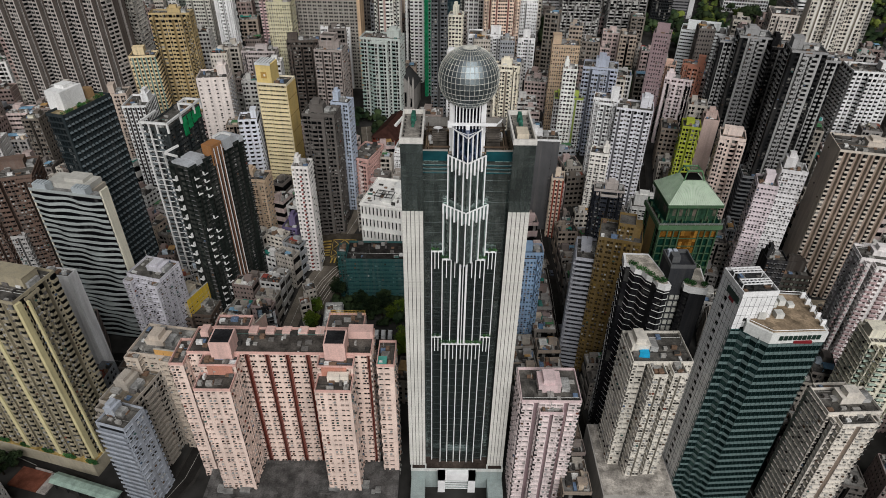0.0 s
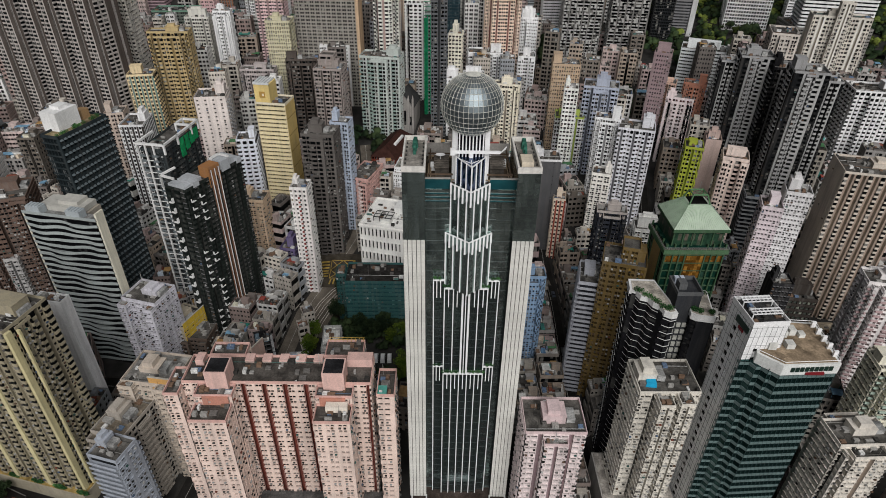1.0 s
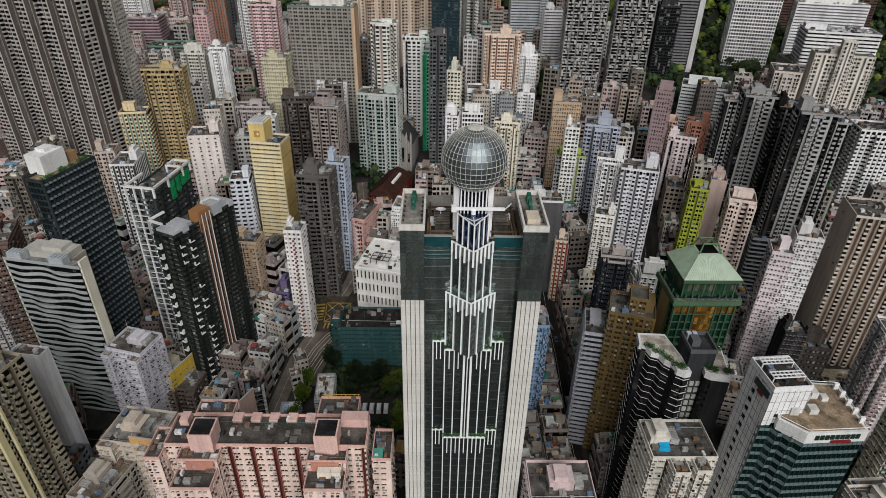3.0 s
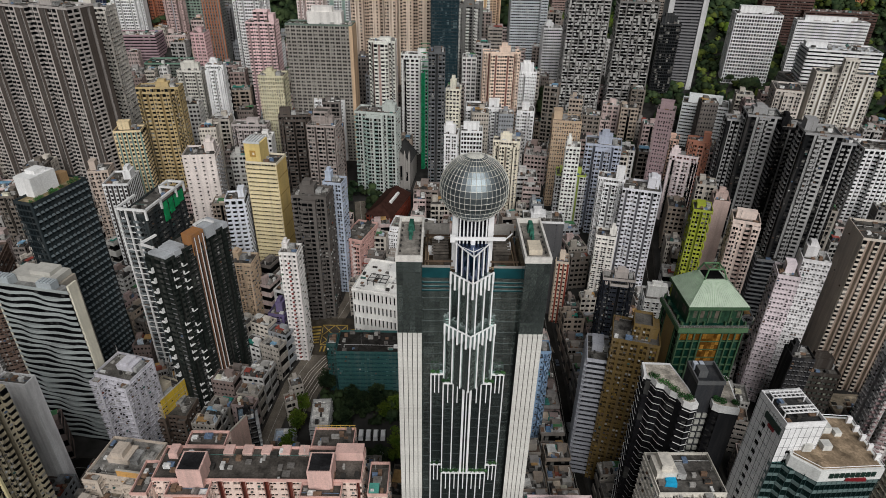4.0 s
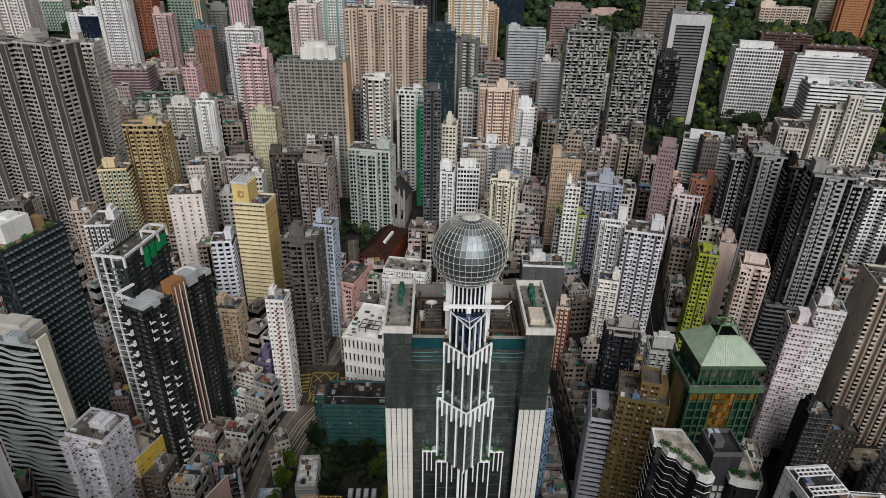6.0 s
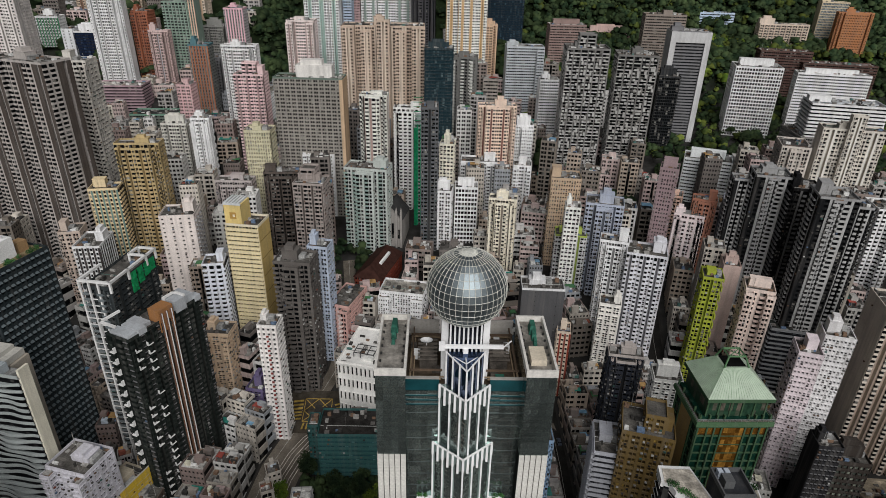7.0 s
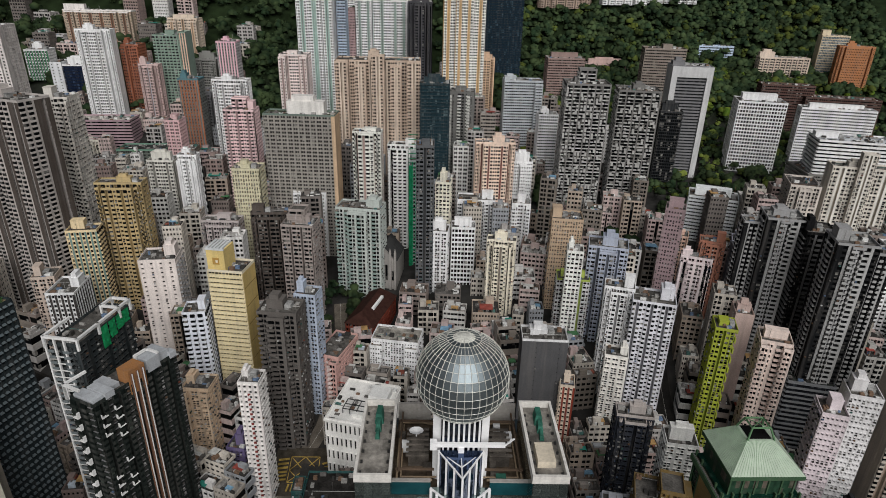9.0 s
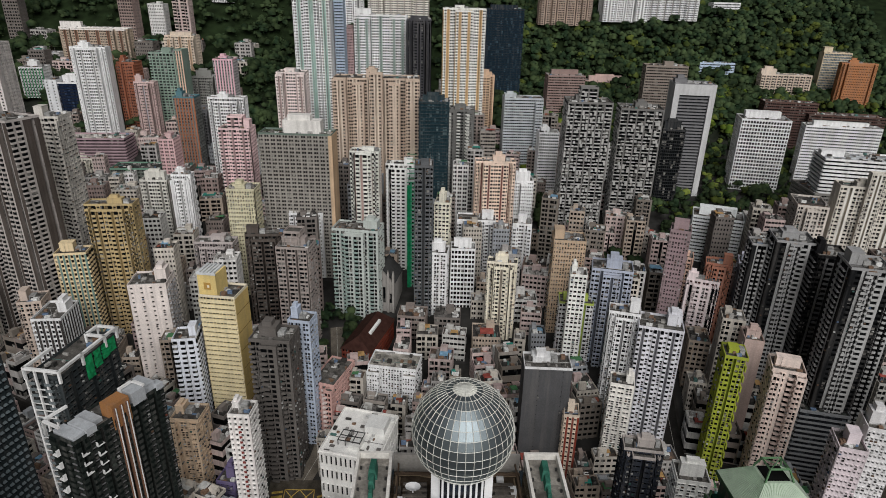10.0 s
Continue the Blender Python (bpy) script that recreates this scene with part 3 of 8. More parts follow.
    boom.box(-0.5, 0.5, 4.9, 5.9, 151.6, 152.9)
    boom.tube((7.6, 5.4, 153.2), (9.0, 5.0, 155.0), 0.15)
    boom.tube((7.6, 5.4, 153.2), (8.9, 6.2, 153.9), 0.15)
    part("crane_boom", boom, WHITE_RIB, t, "white crane boom lying level")
    # stepped shaft of ribbed bays
    tiers = (("upper", 3.85, 5.0, -1.2, 142.5, 152.3, 7, BLUE_GLASS), ("middle", 5.1, 3.6, -1.4, 128.0, 145.2, 11, GLASS), ("lower", 6.3, 3.0, -2.0, 112.0, 130.2, 13, GLASS))
    for nm, hw, y0, ya, z0, z1, count, mat in tiers:
        v = Soup()
        v.prism([(-hw, 4.2), (-hw, y0), (0, ya), (hw, y0), (hw, 4.2)] if nm != "upper" else [(-hw, 5.6), (-hw, y0), (0, ya), (hw, y0), (hw, 5.6)], z0, z1 - 0.5)
        part("bay_glass", v, mat, t)
        for i in range(count):
            f = -1 + 2 * i / (count - 1)
            x, y = f * hw, ya + (y0 - ya) * abs(f)
            rib = Soup()
            long = i % 2 == 0 or nm == "upper"
            rib.box(x - 0.17, x + 0.17, y - 0.42, y + 0.1, z0 if long else z1 - 4.4, z1)
            if nm != "upper":
                rib.box(x - 0.24, x + 0.24, y - 0.75, y - 0.3, z1 - (4.2 if not long else 3.0), z1 + 0.25)
            part("rib", rib, WHITE_RIB, t)
        rim = Soup()
        for s in (-1, 1):
            rim.prism([(0, ya - 0.4), (s * hw, y0 - 0.4), (s * hw, y0), (0, ya)][:: s], z1 - 0.22, z1 + 0.06)
        part("tier_rim", rim, WHITE_RIB, t)
    back = Soup()
    back.tube((-3.8, 5.4, 151.6), (3.8, 5.4, 151.6), 0.14)
    back.tube((0, -1.0, 151.9), (0, 5.4, 151.6), 0.14)
    back.tube((-3.6, 5.2, 151.6), (0, 1.5, 151.9), 0.12)
    back.tube((3.6, 5.2, 151.6), (0, 1.5, 151.9), 0.12)
    part("crown_truss", back, WHITE_RIB, t)
    # lower stages
    st = Soup()
    st.box(-9.6, 9.6, 3.0, 4.3, 12, 113.2)
    st.box(-6.35, 6.35, 2.0, 3.2, 12, 111.2)
    part("stage_glass", st, mirror_glass("dark_mirror_glass", (0.13, 0.165, 0.16), 0.02, 0.22), t)
    lines = Soup()
    for k in range(36):
        z = 14.5 + 3.5 * k
        lines.box(-11.9, 11.9, 4.05, 4.26, z, z + 0.14)
        if z < 110:
            lines.box(-9.65, 9.65, 2.93, 3.1, z, z + 0.12)
            lines.box(-6.4, 6.4, 1.94, 2.1, z, z + 0.12)
    part("transom", lines, plain("dark_frame", (0.07, 0.085, 0.085), 0.4), t, kind="stuff")

    def fin(x, y, z0, z1, w=0.15, d=0.45):
        r = Soup()
        r.box(x - w, x + w, y - d, y + 0.05, z0, z1)
        part("fin", r, WHITE_RIB, t)
    for x in (-9.6, 9.6):
        fin(x, 3.0, 12, 114.2)
    for x in (-6.35, -3.8, -1.27, 1.27, 3.8, 6.35):
        fin(x, 2.0, 10, 77.6)
    for x in (-6.35, -3.7, 3.7, 6.35):
        fin(x, 2.0, 77.6, 112.0)
    for x in (-0.95, 0.95):
        fin(x, 2.0, 77.6, 128.5, 0.28, 1.2)
    fin(0, 2.0, 77.6, 128.5, 0.12, 0.9)
    for z, inner in ((114.0, ((-6.35, -1.3), (1.3, 6.35))), (79.4, ((-6.35, 6.35),))):
        for s in (-1, 1):
            bar = Soup()
            a, b = sorted((s * 6.4, s * 9.75))
            bar.box(a, b, 2.3, 2.7, z - 0.25, z + 0.25)
            for x in (s * 7.5, s * 8.6):
                single("drop_rib", WHITE_RIB, x - 0.13, x + 0.13, 2.3, 2.75, z - 6.4, z - 0.25)
            part("ledge", bar, WHITE_RIB, t)
        for a, b in inner:
            bar = Soup()
            bar.box(a, b, 1.2, 1.7, z - 2.4, z - 1.9)
            c = 2 if b - a < 8 else 5
            for i in range(c):
                x = a + (b - a) * (i + 0.5) / c
                single("drop_rib", WHITE_RIB, x - 0.13, x + 0.13, 1.2, 1.75, z - 9.0, z - 2.4)
            part("ledge", bar, WHITE_RIB, t)
        for i in range(14):
            x = -9.2 + 18.4 * i / 13
            pl = Soup()
            y = 2.5 if abs(x) > 6.4 else 1.4
            leaf_cloud(pl, x, y, z + (0.7 if abs(x) > 6.4 else -1.2), 0.75, 0.4, 0.7, 46, 0.22, rnd)
            part("shrub", pl, PLANT, t, kind="stuff")
    # drum and sphere
    drum = Soup()
    drum.box(-3.5, 3.5, 6.6, 13.4, 143.4, 158.5)
    part("drum", drum, plain("navy_panel", (0.008, 0.012, 0.03), 0.25), t)
    for s in (-1, 1):
        blk = Soup()
        a, b = sorted((s * 3.45, s * 4.9))
        blk.prism([(a, 7.0), (b, 7.6), (b, 13.0), (a, 13.0)] if s > 0 else [(a, 7.6), (b, 7.0), (b, 13.0), (a, 13.0)], 143.4, 158.8)
        part("buttress", blk, WHITE_RIB, t)
    for i in range(8):
        x = -3.1 + 6.2 * i / 7
        r = Soup()
        r.box(x - 0.16, x + 0.16, 6.0, 6.6, 146, 158.6)
        part("rib", r, WHITE_RIB, t)
    R, cz, cy = 8.05, 164.4, 10.0
    ball = Soup()
    lats, lons = 17, 40
    for j in range(1, lats):
        p = math.pi * j / lats
        ball.v += [(0.985 * R * math.sin(p) * math.cos(6.28318 * i / lons), cy + 0.985 * R * math.sin(p) * math.sin(6.28318 * i / lons), cz + 0.985 * R * math.cos(p)) for i in range(lons)]
    ball.v += [(0, cy, cz + 0.985 * R), (0, cy, cz - 0.985 * R)]
    n_top = len(ball.v) - 2
    for j in range(lats - 2):
        for i in range(lons):
            a, b = j * lons + i, j * lons + (i + 1) % lons
            ball.f.append((a, a + lons, b + lons, b))
    ball.f += [(n_top, i, (i + 1) % lons) for i in range(lons)]
    q = (lats - 2) * lons
    ball.f += [(n_top + 1, q + (i + 1) % lons, q + i) for i in range(lons)]
    sph = part("sphere", ball, mirror_glass("sphere_glass", (0.2, 0.235, 0.25), 0.42, 0.02), t, "faceted glass sphere with pale ribs")
    grid = Soup()
    for j in range(1, lats):
        p = math.pi * j / lats
        for i in range(lons):
            a0, a1 = 6.28318 * i / lons, 6.28318 * (i + 1) / lons
            grid.tube((R * math.sin(p) * math.cos(a0), cy + R * math.sin(p) * math.sin(a0), cz + R * math.cos(p)),
                      (R * math.sin(p) * math.cos(a1), cy + R * math.sin(p) * math.sin(a1), cz + R * math.cos(p)), 0.05, 4)
    part("hoop", grid, plain("rib_grey", (0.55, 0.55, 0.5), 0.4), sph, kind="stuff")
    mer = Soup()
    for i in range(lons):
        a = 6.28318 * i / lons
        for j in range(0 if i % 2 == 0 else 2, lats if i % 2 == 0 else lats - 2):
            p0, p1 = math.pi * j / lats, math.pi * (j + 1) / lats
            mer.tube((R * math.sin(p0) * math.cos(a), cy + R * math.sin(p0) * math.sin(a), cz + R * math.cos(p0)),
                     (R * math.sin(p1) * math.cos(a), cy + R * math.sin(p1) * math.sin(a), cz + R * math.cos(p1)), 0.05, 4)
    part("meridian", mer, plain("rib_grey", (0.55, 0.55, 0.5), 0.4), sph, kind="stuff")
    cap = Soup()
    cap.prism([(1.9 * math.cos(0.3927 * i), cy + 1.9 * math.sin(0.3927 * i)) for i in range(16)], cz + R - 0.35, cz + R + 0.12, [(0.5 * math.cos(0.3927 * i), cy + 0.5 * math.sin(0.3927 * i)) for i in range(16)])
    part("cap", cap, plain("rib_grey", (0.55, 0.55, 0.5), 0.4), sph)
    # podium and portal
    pod = Soup()
    pod.box(-17.4, 17.8, -2.4, 24, 0, 13.6)
    pod.box(-17.4, -12, -10, -2.4, 0, 9)
    pod.box(12, 17.8, -10, -2.4, 0, 9)
    part("podium", pod, paint((0.34, 0.4, 0.39), 0.4), t)
    rim = Soup()
    for q in ((-17.5, 17.9, -2.6, -2.1), (-17.5, -17.0, -2.1, 0.0), (17.4, 17.9, -2.1, 0.0), (-12.1, -11.6, -2.1, 0), (11.6, 12.1, -2.1, 0)):
        rim.box(*q, 13.6, 14.8)
    part("podium_parapet", rim, paint((0.55, 0.57, 0.55), 0.4), t)
    tile = Soup()
    tile.box(-17.0, 17.4, -2.1, 4, 13.6, 13.75)
    part("podium_deck", tile, concrete((0.13, 0.1, 0.085)), t)
    gate = Soup()
    gate.box(-7.1, -4.3, -4.6, -2.0, 0, 14.6)
    gate.box(4.6, 7.4, -4.6, -2.0, 0, 14.6)
    gate.box(-7.1, 7.4, -4.6, -2.0, 10.6, 14.6)
    part("portal", gate, WHITE_RIB, t)
    gl = Soup()
    gl.box(-4.3, 4.6, -3.4, -2.4, 0, 10.6)
    part("portal_glass", gl, GLASS, t)
    for i in range(7):
        lv = Soup()
        lv.box(-4.3, 4.6, -3.7, -3.4, 1.2 + 1.4 * i, 1.45 + 1.4 * i)
        part("louvre", lv, WHITE_RIB, t)
    return t


glass_tower()


# ---- pink estate ----
STYLES["pinkfront"] = style("wsw|", wf=0.94, sill=0.36, head=0.84, mull=True, ac=0.5, slot=1.9, red=True)
STYLES["pinkwing"] = style("nns", wf=0.72, sill=0.4, head=0.82, ac=0.5)


def pink_estate():
    ob = tower("apartment_estate", "long salmon pink housing slab with dark red recesses and projecting wings", -56.0, 151.0, 0, 64, 13, 67.0,
               wall=(0.69, 0.545, 0.475), accent=(0.34, 0.1, 0.075), front="pinkfront", side="pair", trim_top=(0.64, 0.4, 0.35), house=0, dirt=0.35, z0=1.0,
               roof=(0.15, 0.135, 0.12), cat="apartment block",
               blocks=((-32.2, 31.7, 0.7, 13.6, 67.0, "pinkfront", "pair"), (-26.6, -13.9, -4.5, 0.6, 66.0, "pinkwing", "slot"), (13.6, 26.0, -4.5, 0.6, 66.0, "pinkwing", "slot"),
                       (-26.6, -14.2, -12.2, -4.6, 62.5, "pinkwing", "pinkwing"), (13.8, 26.0, -12.2, -4.6, 62.5, "pinkwing", "pinkwing"),
                       (-37.4, -32.3, -3.4, 9.0, 65.4, "pinkwing", "pair"), (33.8, 39.9, -3.0, 9.2, 65.4, "pinkwing", "pair"),
                       (-26.6, -14.0, 13.7, 20, 67.0, "pinkwing", "pair"), (14.0, 27.6, 13.7, 22, 67.0, "pinkwing", "pair")))
    pk = paint((0.66, 0.44, 0.39), 0.4)
    zo = -1.0
    for cx in (-19.2, 19.7):
        s = Soup()
        s.box(cx - 3.8, cx + 3.5, -1.2, 6.2, 66 + zo, 74 + zo)
        part("lift_house", s, pk, ob)
        r = Soup()
        r.box(cx - 3.3, cx + 3.0, -0.8, 5.6, 74 + zo, 74.15 + zo)
        part("lift_house_roof", r, concrete((0.06, 0.06, 0.065)), ob)
        s = Soup()
        s.box(cx - 4.6, cx + 4.0, -4.9, -4.4, 60 + zo, 66.4 + zo)
        part("step_wall", s, paint((0.56, 0.26, 0.19), 0.4), ob)
    for q in ((22.7, 31.5, 9.0, 13.0, 67 + zo, 70.5 + zo), (-30, -27.2, 9.0, 13.0, 67 + zo, 69.5 + zo)):
        s = Soup()
        s.box(*q)
        part("stair_house", s, pk, ob)
    for x in (-13, -7, -1, 5, 11):
        s = Soup()
        s.box(x - 0.35, x + 2.8, 10.6, 14.0, 66.6 + zo, 68.3 + zo)
        part("parapet_step", s, pk, ob)
    sh = Soup()
    sh.box(17.4, 24.6, -7.6, -5.2, 62.4 + zo, 65.2 + zo)
    part("roof_shed", sh, paint((0.66, 0.6, 0.52), 0.3), ob)
    ta = Soup()
    ta.box(34.2, 37.2, -2.6, 1.0, 65.2 + zo, 66.6 + zo)
    part("awning", ta, plain("teal_sheet", (0.1, 0.36, 0.3), 0.6), ob)
    dsh = Soup()
    dsh.prism([(-22.5 + 1.3 * math.cos(0.7 * i), 8.5 + 1.3 * math.sin(0.7 * i)) for i in range(9)], 70.2 + zo, 70.5 + zo)
    dsh.tube((-22.5, 8.5, 66 + zo), (-22.5, 8.5, 70.3 + zo), 0.12)
    part("satellite_dish", dsh, WHITE_RIB, ob)
    fr = Soup()
    for i in range(9):
        fr.tube((15 + 1.5 * i, 21.7, 67 + zo), (15 + 1.5 * i, 21.7, 69.2 + zo), 0.07, 4)
    fr.tube((14.5, 21.7, 69.2 + zo), (27.5, 21.7, 69.2 + zo), 0.09, 4)
    fr.tube((14.5, 21.7, 68.2 + zo), (27.5, 21.7, 68.2 + zo), 0.09, 4)
    part("bamboo_rail", fr, plain("yellow_bamboo", (0.5, 0.33, 0.08), 0.7), ob)
    return ob


pink_estate()
pod = base("podium_block", "flat concrete podium below the pink slabs", "podium", -52, 140, 0)
ps = Soup()
ps.box(-38, 36, -24, 12, 0, 7.5)
part("podium_deck", ps, concrete((0.16, 0.155, 0.15)), pod)
rnd0 = random.Random(3)
ps = Soup()
for i in range(26):
    px, py = rnd0.uniform(-35, 30), rnd0.uniform(-22, 0)
    ps.box(px, px + rnd0.uniform(1, 4), py, py + rnd0.uniform(1, 3), 7.4, 7.6 + rnd0.uniform(0.6, 2.0))
part("skylight", ps, plain("weathered_metal", (0.26, 0.26, 0.25), 0.6, 0.0, 0.5), pod, kind="stuff")


# ---- hotel tower: white tiled shaft and teal glass wing ----
def hotel():
    ob = tower("hotel_tower", "white tiled hotel tower with a green glass wing and roof frame", 92.8, 145.0, 5, 11, 12, 106.5, wall=(0.74, 0.75, 0.74),
               front="solid", side="blank", house=0, z0=1.0, cat="hotel", roof=(0.1, 0.1, 0.1), dirt=0.2,
               blocks=((-5.4, 5.6, -6.0, 6.2, 106.5),))
    tile = Soup()
    for k in range(30):
        z = 105.5 - 1.0 - 3.4 * k
        tile.box(-5.47, 5.67, -6.07, 6.27, z, z + 0.1)
    for i in range(8):
        x = -5.4 + 1.55 * i
        tile.box(x - 0.05, x + 0.05, -6.08, -5.9, 0, 105)
        y = -6.0 + 1.7 * i
        tile.box(-5.48, -5.3, y - 0.05, y + 0.05, 0, 105)
    ports = Soup()
    for k in range(29):
        z = 101.5 - 3.4 * k
        ports.box(-5.5, -5.38, 0.4, 1.9, z, z + 1.3)
        ports.box(-2.6, -1.5, -6.1, -5.95, z - 6, z - 5.0)
    part("shaft_window", ports, panes(), ob, kind="stuff")
    part("tile_joint", tile, plain("grey_joint", (0.2, 0.21, 0.21), 0.8), ob, kind="stuff")
    fr = Soup()
    for j in range(2):
        y = -3.6 + 5.6 * j
        for i in range(8):
            x = -4.4 + 1.25 * i
            fr.box(x - 0.12, x + 0.12, y, y + 2.6, 107.4, 107.7)
        for i in range(3):
            fr.box(-4.6, 4.6, y + 1.2 * i, y + 1.2 * i + 0.22, 107.45, 107.75)
        for x in (-4.5, 4.4):
            fr.box(x, x + 0.25, y + 0.2, y + 0.5, 105.5, 107.5)
    part("roof_frame", fr, WHITE_RIB, ob, "white louvre frame over the plant roof")
    sg = Soup()
    sg.box(-5.75, -5.45, -5.2, 1.5, 101.6, 103.6)
    part("sign_plate", sg, plain("sign_green", (0.02, 0.07, 0.05), 0.5), ob)
    sg = Soup()
    sg.box(-5.75, -5.45, -3.0, -0.5, 100.2, 101.1)
    part("sign_bar", sg, plain("sign_red", (0.35, 0.02, 0.03), 0.5), ob)
    # wing: a chamfered plan, floor by floor
    w = base("hotel_wing", "green glass hotel wing with chamfered corner and roof terrace", "hotel", 104.0, 141.0, 0, 0)
    ring = [(-16.2, -2.9), (-13.2, -3.0), (-12.2, -4.9), (-10.6, -5.0), (-9.4, -6.8), (-8.4, -6.9), (-7.0, -8.6), (9.8, -7.5), (11.0, 10.0), (-4.0, 11.0), (-4.0, -1.2), (-16.2, -1.6)]
    top_ring = [(-12.4, -3.6), (-7.0, -8.6), (9.8, -7.5), (11.0, 10.0), (-3.0, 11.0), (-11.0, 1.6)]

    def grown(k):
        return [(x * k, y * k) for x, y in ring]

    def terrace(k):
        return [(-0.5 + (x + 0.5) * k, 0.5 + (y - 0.5) * k) for x, y in top_ring]
    core = Soup()
    core.prism(grown(0.985), 0, 93.4)
    part("glazing", core, mirror_glass("teal_window_glass", (0.06, 0.15, 0.145), 0.1), w)
    for k in range(28):
        b = Soup()
        b.prism(grown(1.0), 4 + 3.25 * k, 5.15 + 3.25 * k)
        part("spandrel", b, plain("teal_spandrel", (0.17, 0.24, 0.235), 0.4, 0.0, 0.15), w)
    mull = Soup()
    for (x0, y0), (x1, y1) in zip(ring, ring[1:] + ring[:1]):
        n = max(1, int(math.hypot(x1 - x0, y1 - y0) / 1.3))
        for i in range(n):
            x, y = x0 + (x1 - x0) * i / n, y0 + (y1 - y0) * i / n
            mull.box(x - 0.06, x + 0.06, y - 0.06, y + 0.06, 0, 94)
    part("mullion", mull, plain("teal_frame", (0.05, 0.1, 0.1), 0.4), w, kind="stuff")
    rim = Soup()
    rim.prism(terrace(1.015), 93.3, 97.2)
    part("parapet", rim, paint((0.6, 0.61, 0.59), 0.25), w)
    dk = Soup()
    dk.prism(terrace(0.94), 97.1, 97.3)
    part("terrace_deck", dk, concrete((0.33, 0.25, 0.17)), w)
    rail = Soup()
    inner = terrace(0.975)
    for (x0, y0), (x1, y1) in zip(inner, inner[1:] + inner[:1]):
        rail.tube((x0, y0, 98.2), (x1, y1, 98.2), 0.1, 4)
    for i in range(5):
        rail.box(8.6, 9.9, -5.0 + 3.2 * i, -4.4 + 3.2 * i, 97.2, 99.4)
    part("terrace_screen", rail, WHITE_RIB, w)
    for q in ((-3.4, -1, -2, 0.4, 1.8), (0, 2.0, 4, 6.6, 2.2), (2.6, 4.4, 3, 5, 1.4), (-3.2, -1, 3, 6.5, 2.2), (-9, -6.6, -2.4, 0, 2.6), (-5.4, -3.8, 0.8, 2.4, 1.2)):
        ms = Soup()
        ms.box(*q[:4], 97.2, 97.2 + q[4])
        part("roof_plant", ms, paint((0.55, 0.55, 0.52), 0.4), w)
    for i in range(9):
        bar = Soup()
        x = -4.6 + 1.42 * i
        bar.box(x, x + 1.05, -8.95 + 0.0655 * (x + 7), -8.6 + 0.0655 * (x + 7), 94.7, 96.3)
        part("sign_mark", bar, plain("sign_green", (0.02, 0.07, 0.05), 0.5), w)
    bar = Soup()
    bar.box(0.2, 5.6, -8.55, -7.9, 93.4, 94.3)
    part("sign_bar", bar, plain("sign_red", (0.35, 0.02, 0.03), 0.5), w)


hotel()


# ---- tower of wavy balconies ----
def wavy_tower():
    w, d, top = 34.0, 5.0, 90.0
    t = base("wavy_tower", "apartment tower wrapped in wavy pale grey balcony bands", "apartment tower", -157.3, 222.9, 8, -11.0)
    h = top - 8
    core = Soup()
    core.box(-w / 2, w / 2 - 0.5, -d / 2 + 0.4, d / 2, 0, h - 0.4)
    part("glazing", core, panes((0.004, 0.004, 0.005), (0.05, 0.05, 0.05), 0.1), t)
    floors = 27
    mat = paint((0.36, 0.395, 0.39), 0.2)
    for k in range(floors):
        z = 3.0 + (h - 3.0) * k / floors
        s = Soup()
        n = 40
        for i in range(n + 1):
            f = i / n
            x = -w / 2 + w * f
            bulge = 0.75 + 0.75 * math.sin(7.0 * f + 0.55 * k) + 0.4 * math.sin(13 * f - 0.8 * k)
            y = -d / 2 - 0.2 - bulge * min(1.0, 4 * f, 6 * (1 - f) + 0.2)
            zt = z + 1.22 + 0.16 * math.sin(5 * f + k)
            s.v += [(x, y, z), (x, y, zt), (x, y + 0.28, zt), (x, y + 0.28, z + 0.12), (x, -d / 2 + 0.5, z + 0.12), (x, -d / 2 + 0.5, z)]
        for i in range(n):
            a, b = 6 * i, 6 * i + 6
            s.f += [(a + j, b + j, b + (j + 1) % 6, a + (j + 1) % 6) for j in range(6)]
        s.f += [(0, 1, 2, 3, 4, 5), tuple(6 * n + j for j in (5, 4, 3, 2, 1, 0))]
        part("balcony_band", s, mat, t)
    side = Soup()
    side.box(w / 2 - 0.6, w / 2 + 0.3, -d / 2 + 0.6, d / 2, 0, h + 3)
    side.box(-w / 2 - 0.2, -w / 2 + 0.3, -d / 2, d / 2, 0, h)
    part("gable_wall", side, paint((0.64, 0.61, 0.5), 0.3), t)
    deck = Soup()
    deck.box(-w / 2, w / 2, -d / 2, d / 2, h - 0.4, h)
    part("roof_deck", deck, concrete((0.3, 0.3, 0.29)), t)
    pen = Soup()
    pen.box(-13, 9.0, 3.1, 11.0, 0, h - 0.2)
    part("rear_block", pen, paint((0.4, 0.36, 0.3), 0.35), t)
    pen = Soup()
    pen.box(-12, 8.0, 1.6, 10.6, h, h + 2.4)
    pen.box(-4, 5.0, 3.6, 10.0, h + 2.4, h + 4.0)
    part("penthouse", pen, paint((0.46, 0.45, 0.41), 0.35), t)
    for x in (-11.5, 7.0):
        ac = Soup()
        ac.box(x - 3.2, x + 3.2, -2.6, 1.2, h, h + 3.4)
        for i in range(4):
            ac.box(x - 2.8 + 1.5 * i, x - 1.8 + 1.5 * i, -2.2, 0.8, h + 3.4, h + 3.8)
        part("cooling_tower", ac, paint((0.38, 0.42, 0.44), 0.3), t)
    rail = Soup()
    rail.box(-w / 2, w / 2, -d / 2 - 0.3, -d / 2, h, h + 1.2)
    part("parapet", rail, mat, t)


wavy_tower()


